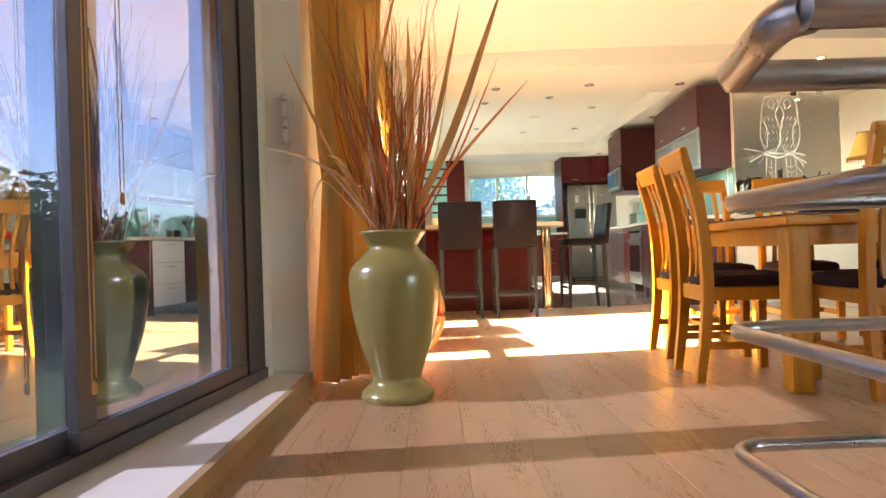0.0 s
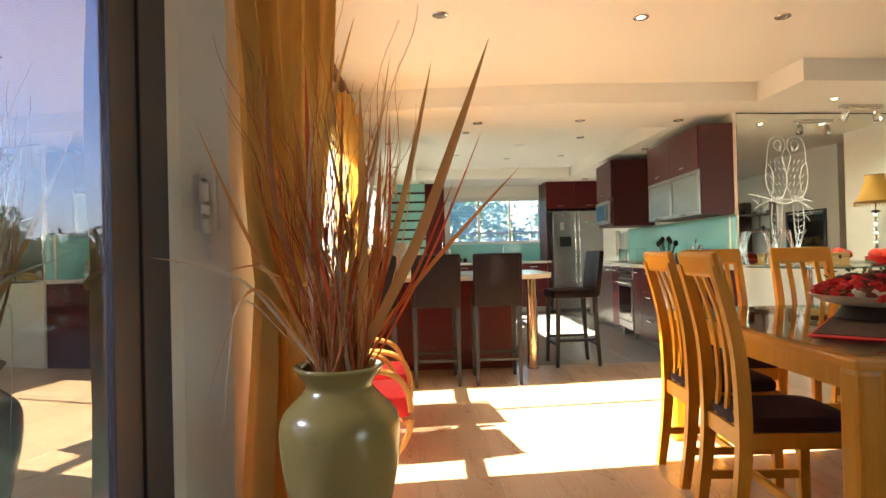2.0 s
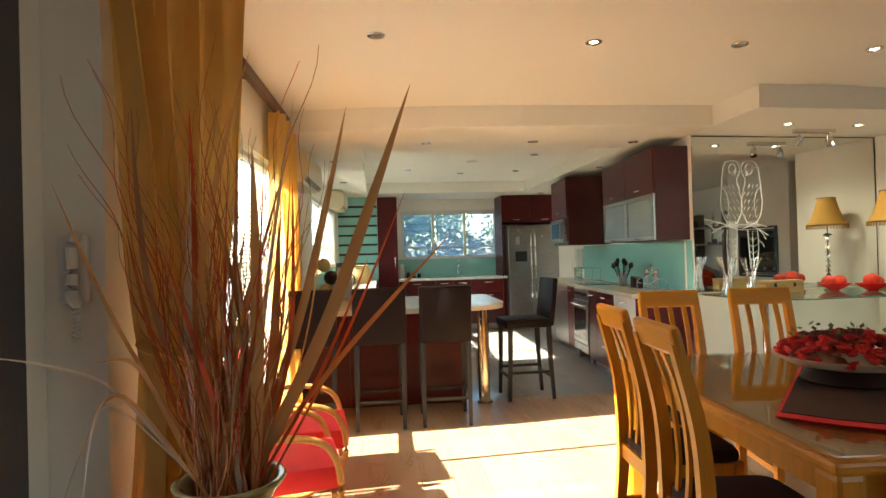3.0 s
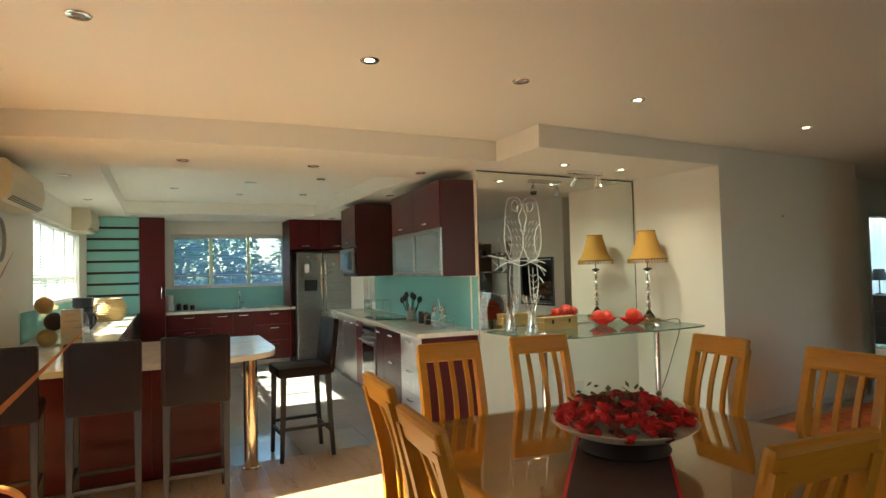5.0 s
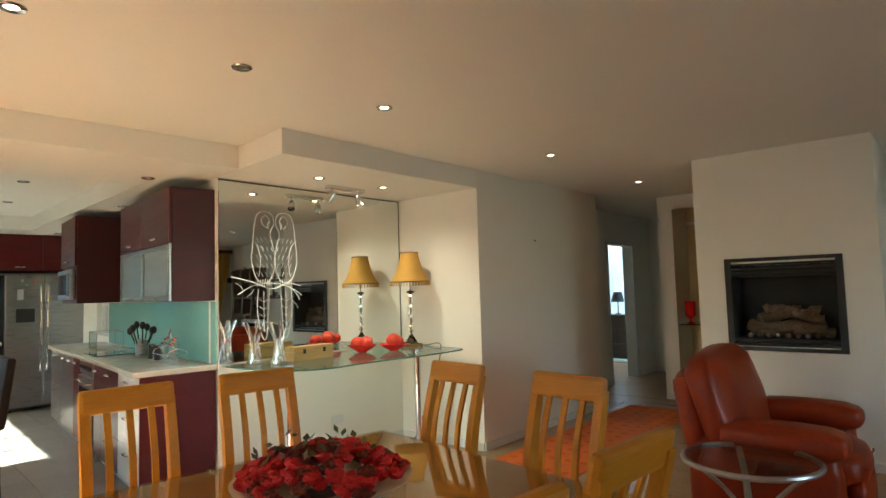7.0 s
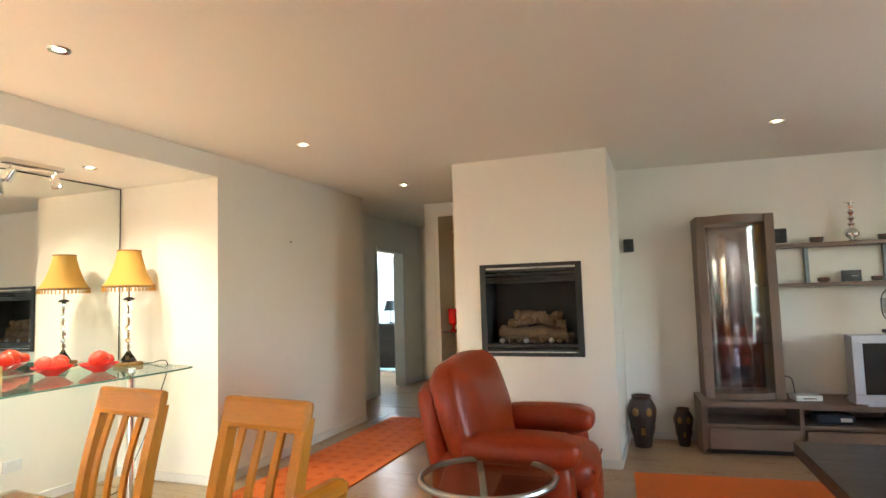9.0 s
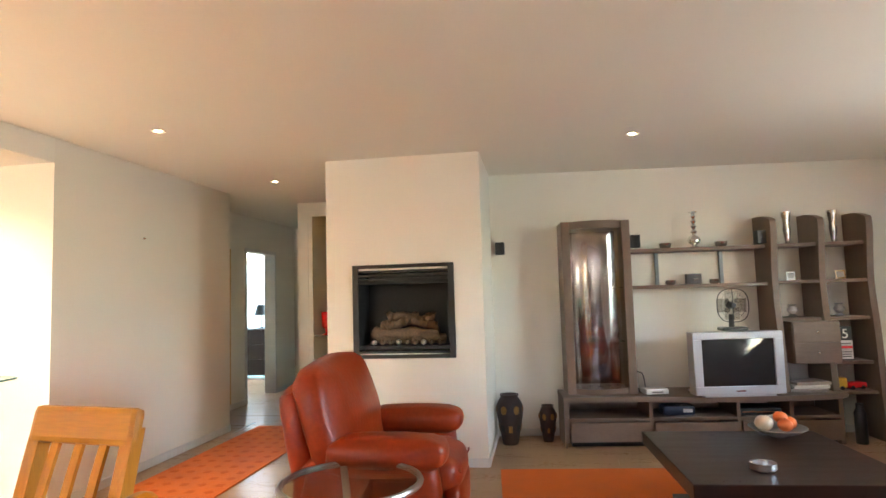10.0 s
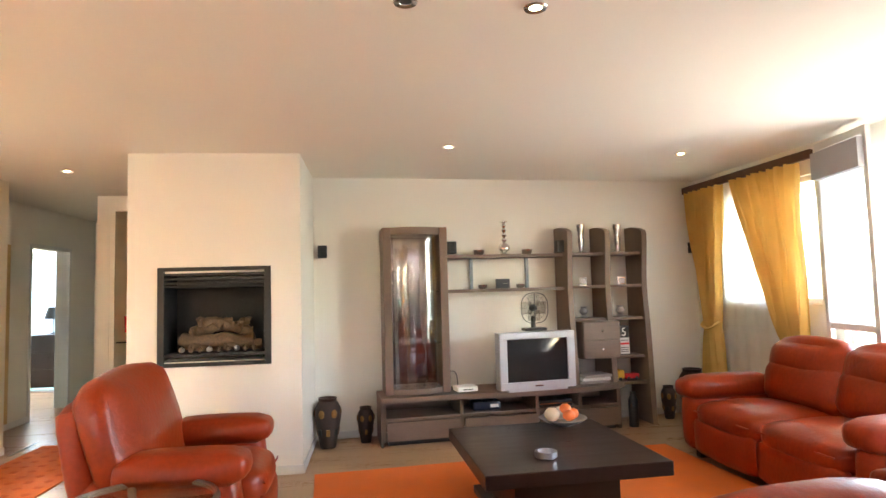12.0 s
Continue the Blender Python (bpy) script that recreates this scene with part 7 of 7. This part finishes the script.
def leaf_mass(name, blobs, count, size, seed, label, material, cat):
    """Hedge or tree crown of many small leaves scattered through soft blobs."""
    rnd = random.Random(seed)
    verts, faces = [], []
    for cx, cy, cz, rx, ry, rz in blobs:
        for _ in range(count):
            a, u, s = rnd.uniform(0, 6.283), rnd.uniform(-1, 1), rnd.random() ** 0.25
            q = math.sqrt(1 - u * u)
            c = Vector((cx + rx * s * q * math.cos(a), cy + ry * s * q * math.sin(a), cz + rz * s * u))
            d = Vector((rnd.uniform(-1, 1), rnd.uniform(-1, 1), rnd.uniform(-0.7, 1))).normalized()
            e = d.orthogonal().normalized()
            l = size * rnd.uniform(0.6, 1.3)
            i = len(verts)
            verts += [c, c + d * l * 0.5 + e * l * 0.28, c + d * l, c + d * l * 0.5 - e * l * 0.28]
            faces.append((i, i + 1, i + 2, i + 3))
    me = bpy.data.meshes.new(name)
    me.from_pydata(verts, [], faces)
    me.materials.append(material)
    ob = new(name, me)
    return tagged(ob, label, cat, kind="stuff") if cat else ob


r3 = random.Random(5)
leaf_mass("hedge", [(-7.5 + r3.uniform(-0.5, 0.5), -8 + 1.1 * i, 0.55 + r3.uniform(-0.1, 0.2), 0.9, 0.9, 1.25 + r3.uniform(-0.2, 0.35)) for i in range(32)], 1300, 0.17, 6, "dense dark green garden hedge", LEAF, "hedge")
leaf_mass("shrubs", [(-0.5 + 0.85 * i + r3.uniform(-0.2, 0.2), 16.2 + r3.uniform(-0.6, 0.8), 1.3 + r3.uniform(-0.5, 1.0), 0.8, 0.8, 1.2) for i in range(9)], 1300, 0.13, 7, "green shrubs behind the kitchen", LEAF, "shrub")
leaf_mass("bright_shrub", [(4.6, 17.5, 2.4, 1.2, 1.0, 1.6), (5.2, 18.5, 3.2, 1.0, 1.0, 1.2)], 1400, 0.14, 8, "sunlit yellow green shrub behind the kitchen", LEAF_SUNLIT, "shrub")
leaf_mass("side_shrubs", [(-6.5 + r3.uniform(-0.5, 0.5), 6.0 + 1.2 * i, 1.0 + r3.uniform(-0.3, 0.5), 0.9, 0.9, 1.1) for i in range(5)], 900, 0.13, 9, "green shrubs beyond the terrace", LEAF_SUNLIT, "shrub")


def tree(x, y, h, seed):
    rnd = random.Random(seed)
    th = thing("tree", pose(x, y, -0.3), "leafy garden tree behind the house", "tree", "garden trees")
    bm = bmesh.new()
    tube(bm, spline([(0, 0, 0), (0.08, 0.05, h * 0.25), (-0.05, 0.1, h * 0.5), (0.05, 0, h * 0.75)], 5), [0.16 - 0.008 * i for i in range(16)], 9)
    part("trunk", bm, BARK, th, smooth=True)
    blobs = []
    for k in range(7):
        a = k * 0.9
        t = Vector((1.2 * math.cos(a), 1.2 * math.sin(a), h * rnd.uniform(0.6, 1.0)))
        bm = bmesh.new()
        rod(bm, (0, 0, h * rnd.uniform(0.35, 0.6)), t, 0.06, 0.015, 6)
        part("limb", bm, BARK, th)
        blobs.append((t.x, t.y, t.z, 0.9, 0.9, 0.7))
    c = leaf_mass("crown", blobs, 700, 0.15, seed, "", LEAF, "")
    c.parent = th


tree(1.2, 18.5, 4.2, 21)
tree(-9.5, 9.0, 4.5, 22)


# ---- floor pieces: laminate boards and kitchen tiles ----
def board_mesh(name, length, width, material, gap, top=0.0, thick=0.010):
    bm = bmesh.new()
    a, b = width / 2 - gap, length / 2 - gap
    c = 0.0003
    ring_loft(bm, [[Vector((x * (a - i), y * (b - i), z)) for x, y in ((-1, -1), (1, -1), (1, 1), (-1, 1))] for z, i in ((top - thick, 0), (top - c, 0), (top, c))])
    bmesh.ops.recalc_face_normals(bm, faces=bm.faces)
    me = bpy.data.meshes.new(name)
    bm.to_mesh(me)
    bm.free()
    me.materials.append(material)
    return me


def lay(name, me, x, y, turn=0.0):
    ob = new(name, me)
    ob.location, ob.rotation_euler = (x, y, 0), (0, 0, radians(turn))
    ob.parent = SUB


def inside(x, y):
    """The laminate's area: all rooms but the kitchen."""
    return y < 6.56 and x > -0.62 or x > 3.6


PW, PL = 0.196, 1.29
plank = board_mesh("plank", PL, PW, PLANK, 0.0006)
tile_edge = 6.56
rest_v, rest_f = [], []
count = 0
half = {}
for i in range(-4, 64):
    x = -0.52 + PW * i + PW / 2
    off = (i * 0.43) % PL
    j = -3
    while True:
        y0 = -3.1 + off + PL * j
        j += 1
        if y0 > 9.5:
            break
        y1 = y0 + PL
        lim = tile_edge if x < 3.45 else 9.4
        a, b = max(y0, -3.1), min(y1, lim)
        if b - a < 0.06 or x < -0.62 or x > 11.5:
            continue
        near = -0.6 < x < 3.4 and 0.8 < (a + b) / 2 < 6.6 or 3.4 < x < 8.0 and -0.6 < (a + b) / 2 < 5.6
        key = round(b - a, 2)
        if near and count < 300:
            if key not in half:
                half[key] = board_mesh("plank", b - a, PW, PLANK, 0.0006)
            lay("plank", half[key], x, (a + b) / 2)
            count += 1
        else:
            g_, w_, k_ = 0.0012, PW / 2, len(rest_v)
            rest_v += [(x - w_ + g_, a + g_, 0), (x + w_ - g_, a + g_, 0), (x + w_ - g_, b - g_, 0), (x - w_ + g_, b - g_, 0),
                       (x - w_ + g_, a + g_, -0.01), (x + w_ - g_, a + g_, -0.01), (x + w_ - g_, b - g_, -0.01), (x - w_ + g_, b - g_, -0.01)]
            rest_f += [tuple(k_ + q for q in f) for f in ((0, 1, 2, 3), (0, 4, 5, 1), (1, 5, 6, 2), (2, 6, 7, 3), (3, 7, 4, 0))]
me = bpy.data.meshes.new("further_planks")
me.from_pydata(rest_v, [], rest_f)
me.materials.append(PLANK)
ob = tagged(new("further_planks", me), kind="stuff")
ob.parent = SUB

TS = 0.60
tile = board_mesh("tile", TS, TS, TILE, 0.0018)
for i in range(8):
    for j in range(10):
        x, y = -0.62 + TS * (i + 0.5), tile_edge + TS * (j + 0.5)
        if x < 4.0:
            lay("tile", tile, x, y)
